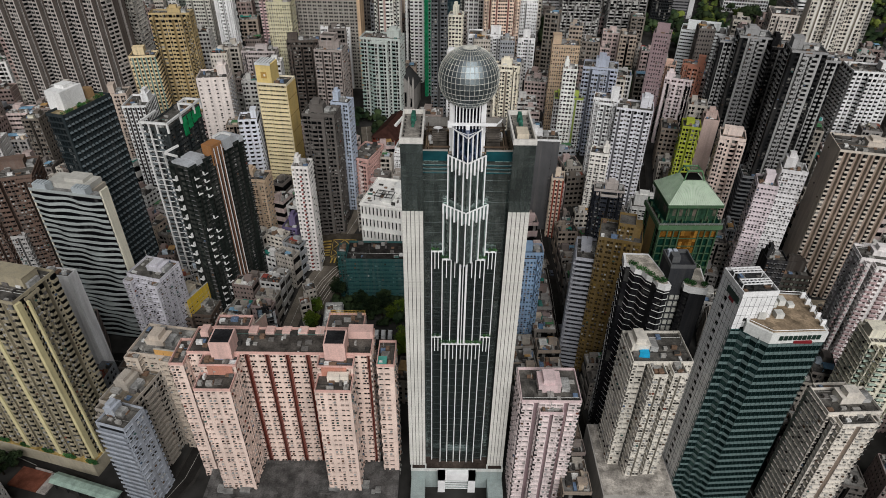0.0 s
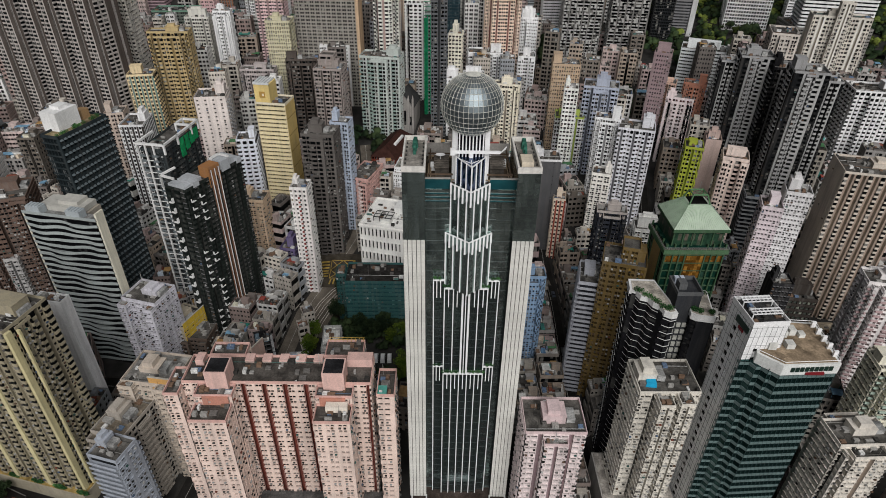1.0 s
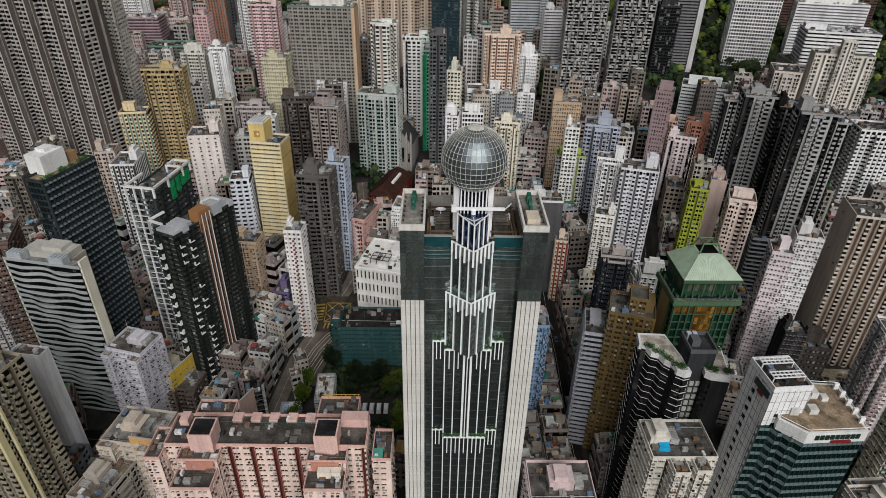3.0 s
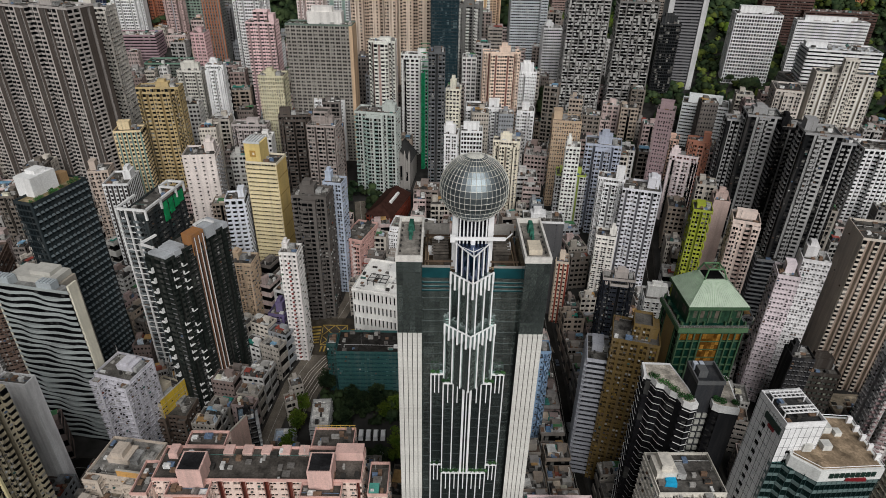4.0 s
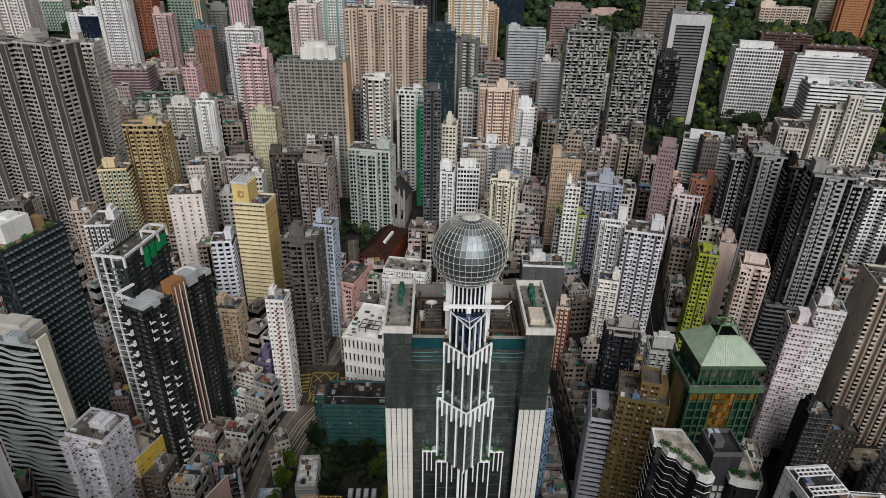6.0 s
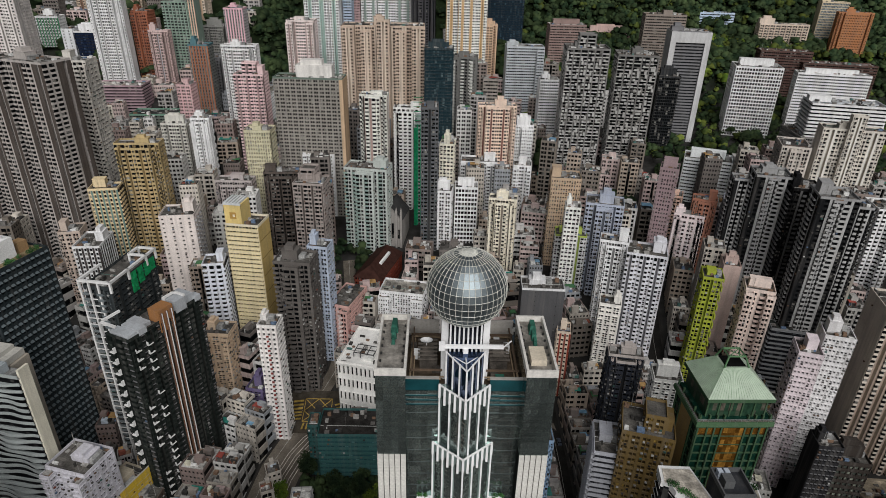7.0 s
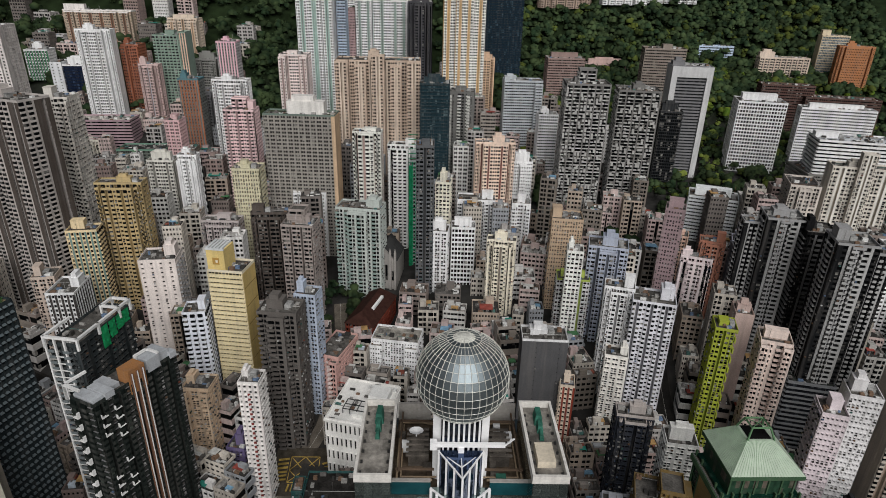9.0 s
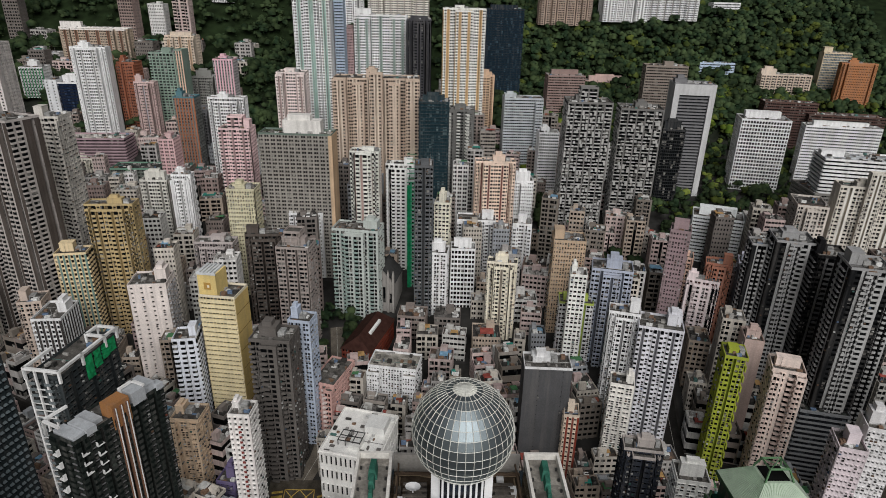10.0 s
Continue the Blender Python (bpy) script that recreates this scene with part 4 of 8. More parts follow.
# ---- black tower with white zigzag balcony edges ----
def zigzag_tower():
    t = base("zigzag_tower", "black apartment tower with white zigzag balcony edges and roof gardens", "apartment tower", 76.5, 166.0, 2)
    left = [(-12.2, 7.6), (-10.3, 6.6), (-9.4, 3.8), (-7.2, 2.9), (-6.3, 0.2), (-4.7, -1.3), (-3.9, -4.4), (-1.8, -5.8), (0.2, -5.2), (-0.6, 2.0), (-2.6, 12.6), (-11.4, 13.0)]
    right = [(4.6, -5.4), (6.2, -6.6), (11.6, -7.6), (13.8, 6.6), (12, 7.4), (6.4, 7.4)]
    dark, white = paint((0.028, 0.029, 0.033), 0.2), paint((0.62, 0.62, 0.61), 0.15)
    for ring, floors in ((left, 31), (right, 31)):
        cx, cy = sum(p[0] for p in ring) / len(ring), sum(p[1] for p in ring) / len(ring)
        inner = [(cx + (x - cx) * 0.9, cy + (y - cy) * 0.9) for x, y in ring]
        core = Soup()
        core.prism(inner, 0, 89)
        part("glazing", core, panes((0.012, 0.012, 0.014), (0.08, 0.08, 0.075), 0.1), t)
        for k in range(floors):
            z = 2 + 2.82 * k
            s = Soup()
            s.prism(ring, z, z + 1.0)
            part("balcony", s, dark, t)
            if ring is left:
                s = Soup()
                k_ = 1.015
                s.prism([(cx + (x - cx) * k_, cy + (y - cy) * k_) for x, y in ring], z + 0.74, z + 0.96)
                part("balcony_edge", s, white, t)
        s = Soup()
        k_ = 1.02
        s.prism([(cx + (x - cx) * k_, cy + (y - cy) * k_) for x, y in ring], 88.4, 90.6)
        part("parapet", s, white, t)
        s = Soup()
        s.prism(inner, 90.5, 90.75)
        part("garden_deck", s, concrete((0.46, 0.42, 0.36)), t)
        rnd = random.Random(len(ring))
        for i in range(9):
            j = i % len(inner)
            px, py = inner[j][0] * 0.85 + inner[(j + 1) % len(inner)][0] * 0.15, inner[j][1]
            px, py = cx + (px - cx) * 0.82, cy + (py - cy) * 0.82
            g = Soup()
            leaf_cloud(g, px, py, 91.4, 1.2, 1.2, 0.9, 90, 0.25, rnd)
            part("shrub", g, PLANT, t, kind="stuff")
    wall = Soup()
    wall.prism([(-1.6, -5.6), (0.1, -5.0), (-0.5, 1.0), (-1.2, 1.0)], 0, 88.3)
    wall.prism([(6.4, -6.7), (11.7, -7.7), (11.9, -7.2), (6.6, -6.2)], 0, 88.3)
    part("side_wall", wall, paint((0.05, 0.052, 0.058), 0.2), t)
    core = Soup()
    core.box(-0.4, 7.6, -3.0, 6.0, 0, 96)
    part("lift_core", core, paint((0.075, 0.08, 0.09), 0.25), t)
    bays = Soup()
    for k in range(29):
        for i in range(4):
            x = -0.2 + 1.9 * i
            bays.box(x, x + 1.35, -3.5, -2.9, 4 + 2.82 * k, 5.6 + 2.82 * k)
    part("bay_window", bays, plain("pale_frame", (0.42, 0.42, 0.38), 0.5), t, kind="stuff")
    top = Soup()
    for q in ((-0.6, 7.8, -3.2, -2.8), (-0.6, 7.8, 5.8, 6.2), (-0.6, -0.2, -2.8, 5.8), (7.4, 7.8, -2.8, 5.8)):
        top.box(*q, 96, 97.4)
    top.box(0.8, 3.4, 0.0, 3.0, 96, 98.6)
    part("roof_parapet", top, paint((0.16, 0.165, 0.17), 0.4), t)
    ac = Soup()
    for x in (0.4, 2.2):
        ac.box(x, x + 1.3, 3.4, 5.0, 96, 98.4)
    part("cooling_unit", ac, paint((0.42, 0.46, 0.52), 0.2), t)


zigzag_tower()


# ---- green roofed tower ----
def green_tower():
    t = base("green_roof_tower", "dark green glass tower with a pale green hipped metal roof", "office tower", 94.4, 205.5, 6, 1.0)
    t.matrix_world = pose(94.4, 205.5, 6, 0, 0, 1.0) @ Matrix.Diagonal((0.88, 1, 1, 1))
    frame_m = paint((0.085, 0.17, 0.09), 0.25)
    h = 90.0
    core = Soup()
    core.box(-12.6, 12.6, -8.4, 8.4, 0, h - 1)
    part("glazing", core, panes((0.006, 0.03, 0.02), (0.03, 0.07, 0.05), 0.2, 0.1), t)
    am = Soup()
    am.box(-3.8, 4.6, -8.75, -8.3, 0, h - 4)
    am.box(-12.4, 12.4, -8.7, -8.3, h - 8, h - 4)
    part("bronze_glazing", am, panes((0.09, 0.04, 0.008), (0.3, 0.15, 0.03), 0.5, 0.15), t)
    och = Soup()
    och.box(-12.9, -12.5, -4.4, 4.0, 0, h - 4)
    part("side_panel", och, paint((0.42, 0.3, 0.13), 0.3), t)
    for x in (-12.6, -9.2, -6.5, -3.9, 4.7, 7.3, 9.9, 12.6):
        s = Soup()
        s.box(x - 0.28, x + 0.28, -9.1, -8.3, 0, h)
        part("mullion", s, frame_m, t)
    for y in (-8.4, -4.8, 4.4, 8.4):
        s = Soup()
        s.box(-13.1, -12.4, y - 0.3, y + 0.3, 0, h)
        part("mullion", s, frame_m, t)
    for k in range(24):
        s = Soup()
        s.box(-12.7, 12.7, -8.85, -8.2, 3.6 * k + 2, 3.6 * k + (2.35 if k % 6 else 2.9))
        s.box(-12.85, -12.3, -8.4, 8.4, 3.6 * k + 2, 3.6 * k + 2.35)
        part("transom", s, frame_m, t)
    bal = Soup()
    bal.box(-14.0, 14.0, -9.8, 9.6, h - 4, h - 2.2)
    part("cornice", bal, paint((0.11, 0.21, 0.11), 0.25), t)
    dk = Soup()
    dk.box(-13.5, 13.5, -9.3, 9.1, h - 2.3, h - 2.1)
    part("balcony_deck", dk, concrete((0.24, 0.2, 0.16)), t)
    rail = Soup()
    for z in (h - 1.6, h - 1.1):
        for a, b in (((-13.8, -9.6), (13.8, -9.6)), ((13.8, -9.6), (13.8, 9.4)), ((-13.8, 9.4), (-13.8, -9.6))):
            rail.tube((*a, z), (*b, z), 0.09, 5)
    for i in range(15):
        rail.tube((-13.8 + 1.97 * i, -9.6, h - 2.2), (-13.8 + 1.97 * i, -9.6, h - 1.1), 0.06, 4)
    part("railing", rail, plain("steel_rail", (0.4, 0.43, 0.42), 0.35, 0.6), t)
    drum = Soup()
    drum.box(-10.8, 10.8, -8.0, 8.0, h - 2.2, h + 5.5)
    part("upper_storey", drum, panes((0.02, 0.05, 0.03), (0.12, 0.1, 0.08), 0.3), t)
    for i in range(6):
        s = Soup()
        s.box(-10.9 + 4.2 * i, -10.4 + 4.2 * i, -8.3, -7.9, h - 2.2, h + 5.6)
        part("column", s, frame_m, t)
    eave = Soup()
    eave.box(-12.0, 12.0, -9.6, 9.6, h + 5.5, h + 6.8)
    part("eave_band", eave, frame_m, t)
    roof = Soup()
    roof.prism([(-11.9, -9.5), (11.9, -9.5), (11.9, 9.5), (-11.9, 9.5)], h + 6.8, h + 13.2, [(-4.4, -2.2), (4.4, -2.2), (4.4, 4.2), (-4.4, 4.2)])
    part("hipped_roof", roof, plain("copper_green_roof", (0.36, 0.44, 0.34), 0.55, 0.0, 0.12), t)
    seam = Soup()
    for i in range(23):
        x = -11 + i
        seam.tube((x, -9.5, h + 6.85), (x * 4.4 / 11.9, -2.2, h + 13.25), 0.05, 4)
        y = -9 + 18 * i / 22
        seam.tube((-11.9, y, h + 6.85), (-4.4, 1 + y * 0.35, h + 13.25), 0.05, 4)
    part("roof_seam", seam, plain("copper_green_seam", (0.26, 0.4, 0.25), 0.55), t, kind="stuff")
    lan = Soup()
    top = [(-3.0, -1.0), (3.0, -1.0), (3.0, 3.4), (-3.0, 3.4)]
    low = [(-4.4, -2.2), (4.4, -2.2), (4.4, 4.2), (-4.4, 4.2)]
    for i in range(4):
        lan.tube((*low[i], h + 13.2), (*top[i], h + 16.6), 0.32, 4)
        lan.tube((*top[i], h + 16.6), (*top[(i + 1) % 4], h + 16.6), 0.36, 4)
        lan.tube((*top[i], h + 16.6), (0, 1.2, h + 16.6), 0.14, 4)
    part("lantern_frame", lan, paint((0.13, 0.26, 0.13), 0.2), t)
    # Near-black sheet stands in for the shade inside the open lantern.
    pit = Soup()
    pit.box(-3.6, 3.6, -1.6, 3.8, h + 13.2, h + 13.5)
    part("lantern_floor", pit, plain("dark_void", (0.02, 0.02, 0.02), 0.9), t)
    mast = Soup()
    mast.tube((0, 1.2, h + 16.6), (0, 1.2, h + 21), 0.08, 5)
    part("mast", mast, plain("steel_rail", (0.4, 0.43, 0.42), 0.35, 0.6), t)


green_tower()


# ---- dark tower of concave cells, and its roof garden ----
def dark_tower():
    w, d = 27.0, 9.5
    t = base("cell_tower", "black green tower of hooded window cells with roof garden", "apartment tower", -159.2, 252.8, 10, 73.8)
    h = 106.0
    core = Soup()
    core.box(-w / 2 + 0.6, w / 2 - 0.6, -d / 2 + 0.8, d / 2, 0, h)
    part("glazing", core, panes((0.01, 0.014, 0.016), (0.14, 0.15, 0.15), 0.25), t)
    dk = paint((0.055, 0.075, 0.083), 0.25)
    hood, blade = Soup(), Soup()
    cells, floors = 13, 33
    for k in range(floors):
        z = 2 + 3.15 * k
        blade.box(-w / 2, w / 2, -d / 2 + 0.1, -d / 2 + 1.0, z, z + 0.9)
        for i in range(cells):
            x0 = -w / 2 + w * i / cells
            cw = w / cells
            q = len(hood.v)
            hood.v += [(x0 + 0.1, -d / 2 + 0.2, z + 3.0), (x0 + cw - 0.5, -d / 2 + 0.2, z + 3.0), (x0 + cw - 0.5, -d / 2 - 0.75, z + 2.35), (x0 + 0.1, -d / 2 - 0.75, z + 2.35),
                       (x0 + 0.1, -d / 2 + 0.2, z + 2.3), (x0 + cw - 0.5, -d / 2 + 0.2, z + 2.3)]
            hood.f += [(q, q + 1, q + 2, q + 3), (q + 3, q + 2, q + 5, q + 4), (q, q + 3, q + 4), (q + 1, q + 5, q + 2)]
    for i in range(cells + 1):
        x = -w / 2 + w * i / cells
        s = Soup()
        s.box(x - 0.3, x + 0.3, -d / 2 - 0.05, -d / 2 + 1.0, 0, h)
        part("pier", s, dk, t)
    part("spandrel", blade, dk, t, kind="stuff")
    part("window_hood", hood, paint((0.16, 0.195, 0.21), 0.25), t, kind="stuff")
    for x, s_ in ((-w / 2, -1), (w / 2, 1)):
        fcs = faces(-w / 2, w / 2, -d / 2, d / 2)[3 if s_ < 0 else 1]
        ws, gs = Soup(), Soup()
        facade(ws, ws, gs, fcs, d, 0, h, STYLES["curtain"], random.Random(1))
        part("side_wall", ws, dk, t)
    rim = Soup()
    for q in ((-w / 2, w / 2, -d / 2, -d / 2 + 0.4), (-w / 2, w / 2, d / 2 - 0.4, d / 2), (-w / 2, -w / 2 + 0.4, -d / 2, d / 2), (w / 2 - 0.4, w / 2, -d / 2, d / 2)):
        rim.box(*q, h - 0.2, h + 1.2)
    part("parapet", rim, dk, t)
    deck = Soup()
    deck.box(-w / 2 + 0.3, w / 2 - 0.3, -d / 2 + 0.3, d / 2 - 0.3, h, h + 0.3)
    part("roof_deck", deck, concrete((0.3, 0.24, 0.14)), t)
    pen = Soup()
    pen.box(-7.5, 4.5, 0.2, d / 2 + 3.5, h, h + 8.2)
    pen.box(-3.0, 2.2, 2.0, d / 2 + 2.0, h + 8.2, h + 9.6)
    part("penthouse", pen, paint((0.64, 0.64, 0.63), 0.2), t)
    warm = Soup()
    warm.box(6.5, 10.5, 1.0, d / 2, h, h + 4.5)
    part("stair_house", warm, paint((0.42, 0.27, 0.14), 0.3), t)
    rnd = random.Random(9)
    for i in range(16):
        g = Soup()
        leaf_cloud(g, rnd.uniform(-w / 2 + 1, w / 2 - 1), rnd.uniform(-d / 2 + 0.9, -0.8), h + 1.0, 1.2, 1.0, 0.9, 80, 0.24, rnd)
        part("shrub", g, PLANT, t, kind="stuff")


dark_tower()


# ---- dark towers with white frames and green netting ----
def framed_towers():
    a = tower("framed_tower", "dark glass apartment tower with white frame and green scaffold netting", -126.2, 266.9, -9, 11.5, 29, 105.0,
              wall=(0.075, 0.09, 0.095), accent=(0.2, 0.23, 0.24), front="balcony", side="slots", z0=12, house=0)
    wf = paint((0.62, 0.62, 0.61), 0.15)
    f = Soup()
    zt = 105.0 - 12
    for p, q in (((-6.6, -15.2), (6.4, -15.2)), ((6.4, -15.2), (6.4, 14.5)), ((-6.6, -15.2), (-6.6, -2)), ((6.4, 14.5), (-1, 14.5)), ((-1, 14.5), (-1, 8)), ((-1, 8), (6.4, 8))):
        dx, dy = (0.45, 0) if p[0] == q[0] else (0, 0.45)
        f.box(min(p[0], q[0]) - dx, max(p[0], q[0]) + dx, min(p[1], q[1]) - dy, max(p[1], q[1]) + dy, zt + 3.0, zt + 3.9)
    for x, y in ((-6.6, -15.2), (6.4, -15.2), (6.4, 14.5), (-1, 14.5), (-1, 8), (6.4, 8), (6.4, -4)):
        f.box(x - 0.4, x + 0.4, y - 0.4, y + 0.4, zt - 1.0, zt + 3.9)
    for x in (-6.4, -2.6, 1.2):
        f.box(x - 0.3, x + 0.3, -15.6, -14.9, 0, zt + 3.0)
    part("white_frame", f, wf, a)
    for k in range(30):
        b = Soup()
        b.box(-6.6, 1.4, -15.55, -15.2, 3 + 2.95 * k, 3.28 + 2.95 * k)
        part("frame_rung", b, wf, a)
    for i, (y0, drop) in enumerate(((-3.5, 9), (1.0, 7), (5.2, 6.0), (9.0, 5.5))):
        net = Soup()
        rnd = random.Random(i)
        n = 9
        for j in range(n + 1):
            for kx in range(5):
                net.v.append((6.3 + 0.35 * rnd.random(), y0 + 0.95 * kx, zt + 1.2 - drop * j / n))
        for j in range(n):
            for kx in range(4):
                q = j * 5 + kx
                net.f.append((q, q + 1, q + 6, q + 5))
        part("scaffold_net", net, plain("green_net", (0.02, 0.36, 0.13), 0.7), a, "bright green scaffold netting")
    b = tower("chevron_tower", "black apartment tower with white chevron edges and a copper coloured spine", -104.6, 245.4, -25, 11, 34, 98.0,
              wall=(0.05, 0.062, 0.056), accent=(0.1, 0.125, 0.11), front="bays", side="bays", z0=10, house=0,
              glass=panes((0.008, 0.011, 0.01), (0.06, 0.07, 0.06), 0.15))
    h = 98 - 10
    caps = Soup()
    caps.box(-4.6, 4.6, -16.2, -12.6, h, h + 1.8)
    caps.box(-3.0, 5.6, -12.4, -9.0, h, h + 2.4)
    caps.box(-4.8, 3.0, -8.8, -5.0, h, h + 1.6)
    caps.box(-1.0, 6.0, 4.5, 9.5, h, h + 5.0)
    caps.box(-3.0, 4.6, 9.7, 14.6, h, h + 3.6)
    caps.box(2.6, 5.9, 14.0, 16.8, h, h + 2.2)
    part("roof_house", caps, paint((0.42, 0.44, 0.46), 0.3), b)
    spine = Soup()
    spine.box(0.6, 6.0, -3.4, 3.2, h - 4, h + 5.2)
    part("copper_house", spine, paint((0.42, 0.2, 0.08), 0.3), b)
    for y in (-2.4, -0.2, 2.0):
        s = Soup()
        s.box(5.4, 6.5, y - 0.45, y + 0.45, 0, h + 4)
        part("copper_fin", s, paint((0.28, 0.145, 0.09), 0.3), b)
        s = Soup()
        s.box(6.5, 6.75, y - 0.12, y + 0.12, 0, h + 4)
        part("fin_edge", s, wf, b)
    che = Soup()
    rnd = random.Random(4)
    for col in (-14.2, -9.0):
        for k in range(22):
            if rnd.random() < 0.72:
                z = 5 + 3.7 * k
                che.box(5.6, 6.5, col - 1.5, col - 1.3, z, z + 1.7)
                che.box(5.6, 6.5, col - 1.5, col + 0.9, z, z + 0.26)
    for k in range(16):
        z = 8 + 4.9 * k
        che.box(-4.4, -2.2, -18.3, -17.2, z, z + 0.4)
        che.box(-2.4, -2.1, -18.3, -17.2, z, z + 2.4)
    part("balcony_edge", che, wf, b, kind="stuff")
    pg = Soup()
    for p, q in (((-6, -17.6), (1, -17.6)), ((-6, -17.6), (-6, -10)), ((1, 4), (1, 9)), ((1, 9), (6, 9))):
        pg.box(min(p[0], q[0]) - 0.4, max(p[0], q[0]) + 0.4, min(p[1], q[1]) - 0.4, max(p[1], q[1]) + 0.4, h + 5.4, h + 6.2)
        pg.box(p[0] - 0.35, p[0] + 0.35, p[1] - 0.35, p[1] + 0.35, h, h + 6)
    part("white_frame", pg, wf, b, kind="stuff")


framed_towers()


# ---- yellow tower with a sign box ----
def yellow_tower():
    STYLES["ybands"] = style("wn", wf=0.92, sill=0.5, head=0.94, flush=False, proud=0.45, ac=0.25)
    STYLES["ysolid"] = style("x", fh=14.0, sill=0.9, head=0.98, ac=0)
    t = tower("hotel_tower", "yellow tower with dark window rows and rooftop sign box", -91.5, 323.0, -8, 16.5, 13.5, 102.6, wall=(0.66, 0.57, 0.36),
              accent=(0.68, 0.6, 0.42), front="ybands", side="solid", house=0, dirt=0.3, cat="hotel", trim_top=(0.66, 0.6, 0.46))
    h = 102.6 - (ground_z(-91.5, 323.0) - 2)
    b = Soup()
    b.box(-8.1, 0.2, -5.8, 4.4, h, h + 10.5)
    part("sign_box", b, paint((0.64, 0.49, 0.2), 0.25), t)
    boxes = [(-7.8 + 1.6 * i, -6.9 + 1.6 * i, -5.4, 4.0, h + 10.5, h + 11.5) for i in range(5)]
    for q in boxes + [(-8.3, 0.4, -6.0, -5.5, h + 10.3, h + 11.3), (-8.3, -7.8, -5.5, 4.6, h + 10.3, h + 11.3)]:
        r = Soup()
        r.box(*q)
        part("roof_unit", r, paint((0.55, 0.57, 0.58), 0.25), t)
    g = Soup()
    g.box(8.2, 8.36, -6.6, 6.6, 0, h - 0.3)
    part("side_panel", g, paint((0.6, 0.44, 0.17), 0.3), t)
    em = Soup()
    em.box(-5.4, -2.4, -6.05, -5.8, h + 3.4, h + 6.6)
    part("emblem_ring", em, paint((0.5, 0.3, 0.08), 0.2), t)
    em = Soup()
    em.prism([(-4.9 + 1.0, -6.12), (-3.9 + 1.0, -6.12), (-3.9 + 1.0, -6.0), (-4.9 + 1.0, -6.0)], h + 4.4, h + 5.6)
    part("emblem", em, paint((0.66, 0.6, 0.46), 0.2), t)
    for k in range(6):
        s = Soup()
        s.box(8.2, 8.4, -6.4 + 0.3 * k, 6.4, h - 8 - 9.5 * k, h - 7.7 - 9.5 * k)
        part("drip_joint", s, paint((0.3, 0.2, 0.06), 0.2), t)


yellow_tower()


# ---- white civic building with tall windows ----
def civic_building():
    STYLES["tall"] = style("w", fh=8.5, wf=0.38, sill=0.2, head=0.86, ins=0.5, ac=0.0)
    ob = tower("civic_building", "white stone civic building with tall narrow windows and pale flat roof", -28.5, 289.0, -13.6, 25, 29, 52.6, wall=(0.66, 0.65, 0.62), cat="civic building",
               front="tall", side="tall", house=0, roof=(0.52, 0.53, 0.53), dirt=0.25)
    h = 52.6 - (ground_z(-28.5, 289.0) - 2)
    s = Soup()
    s.box(-12.9, 12.9, -14.9, 14.9, h - 0.6, h + 0.2)
    part("cornice", s, paint((0.66, 0.65, 0.62), 0.2), ob)
    s = Soup()
    s.box(2.0, 10.5, 0.5, 9.0, h, h + 4.0)
    part("roof_block", s, paint((0.62, 0.62, 0.6), 0.2), ob)
    fr = Soup()
    for i in range(4):
        fr.box(-6.5 + 3.2 * i, -6.2 + 3.2 * i, -9, -2, h + 2.6, h + 2.9)
        fr.box(-6.5 + 3.2 * i, -6.2 + 3.2 * i, -9, -8.7, h, h + 2.8)
    for i in range(3):
        fr.box(-6.5, 3.4, -9 + 3.3 * i, -8.7 + 3.3 * i, h + 2.6, h + 2.9)
    part("pipe_frame", fr, plain("dark_steel", (0.06, 0.06, 0.06), 0.5), ob)
    s = Soup()
    s.box(-1.5, 3.5, -10.5, -5.0, h, h + 2.2)
    part("cooling_unit", s, paint((0.6, 0.6, 0.57), 0.3), ob)


civic_building()


# ---- red brick hall and grey church ----
def brick_hall():
    t = base("brick_hall", "red brick hall with a dark pitched roof and white skylight strip", "hall", -31.0, 360.0, 42, -16)
    t.matrix_world = pose(-31.5, 358.0, 42, 0, 0, -16) @ Matrix.Diagonal((0.86, 0.8, 0.95, 1))
    ws, gs = Soup(), Soup()
    for fc, ln in zip(faces(-9, 9, -22, 22), (18, 44, 18, 44)):
        facade(ws, ws, gs, fc, ln, 0, 20, STYLES["punch"], random.Random(2))
    gs.box(-8.6, 8.6, -21.6, 21.6, 0, 19.6)
    part("wall", ws, paint((0.34, 0.08, 0.05), 0.3), t)
    part("glazing", gs, panes(), t)
    roof = Soup()
    roof.v = [(-9.8, -22.8, 20), (9.8, -22.8, 20), (9.8, 22.8, 20), (-9.8, 22.8, 20), (0, -17, 26.5), (0, 17, 26.5)]
    roof.f = [(0, 1, 4), (1, 2, 5, 4), (2, 3, 5), (3, 0, 4, 5), (3, 2, 1, 0)]
    part("pitched_roof", roof, plain("dark_red_tiles", (0.1, 0.045, 0.035), 0.8, 0.0, 0.3), t)
    sk = Soup()
    sk.prism([(3.0, -8), (4.6, -8), (4.6, 10), (3.0, 10)], 23.3, 24.9)
    part("skylight", sk, paint((0.66, 0.66, 0.64), 0.2), t)


brick_hall()


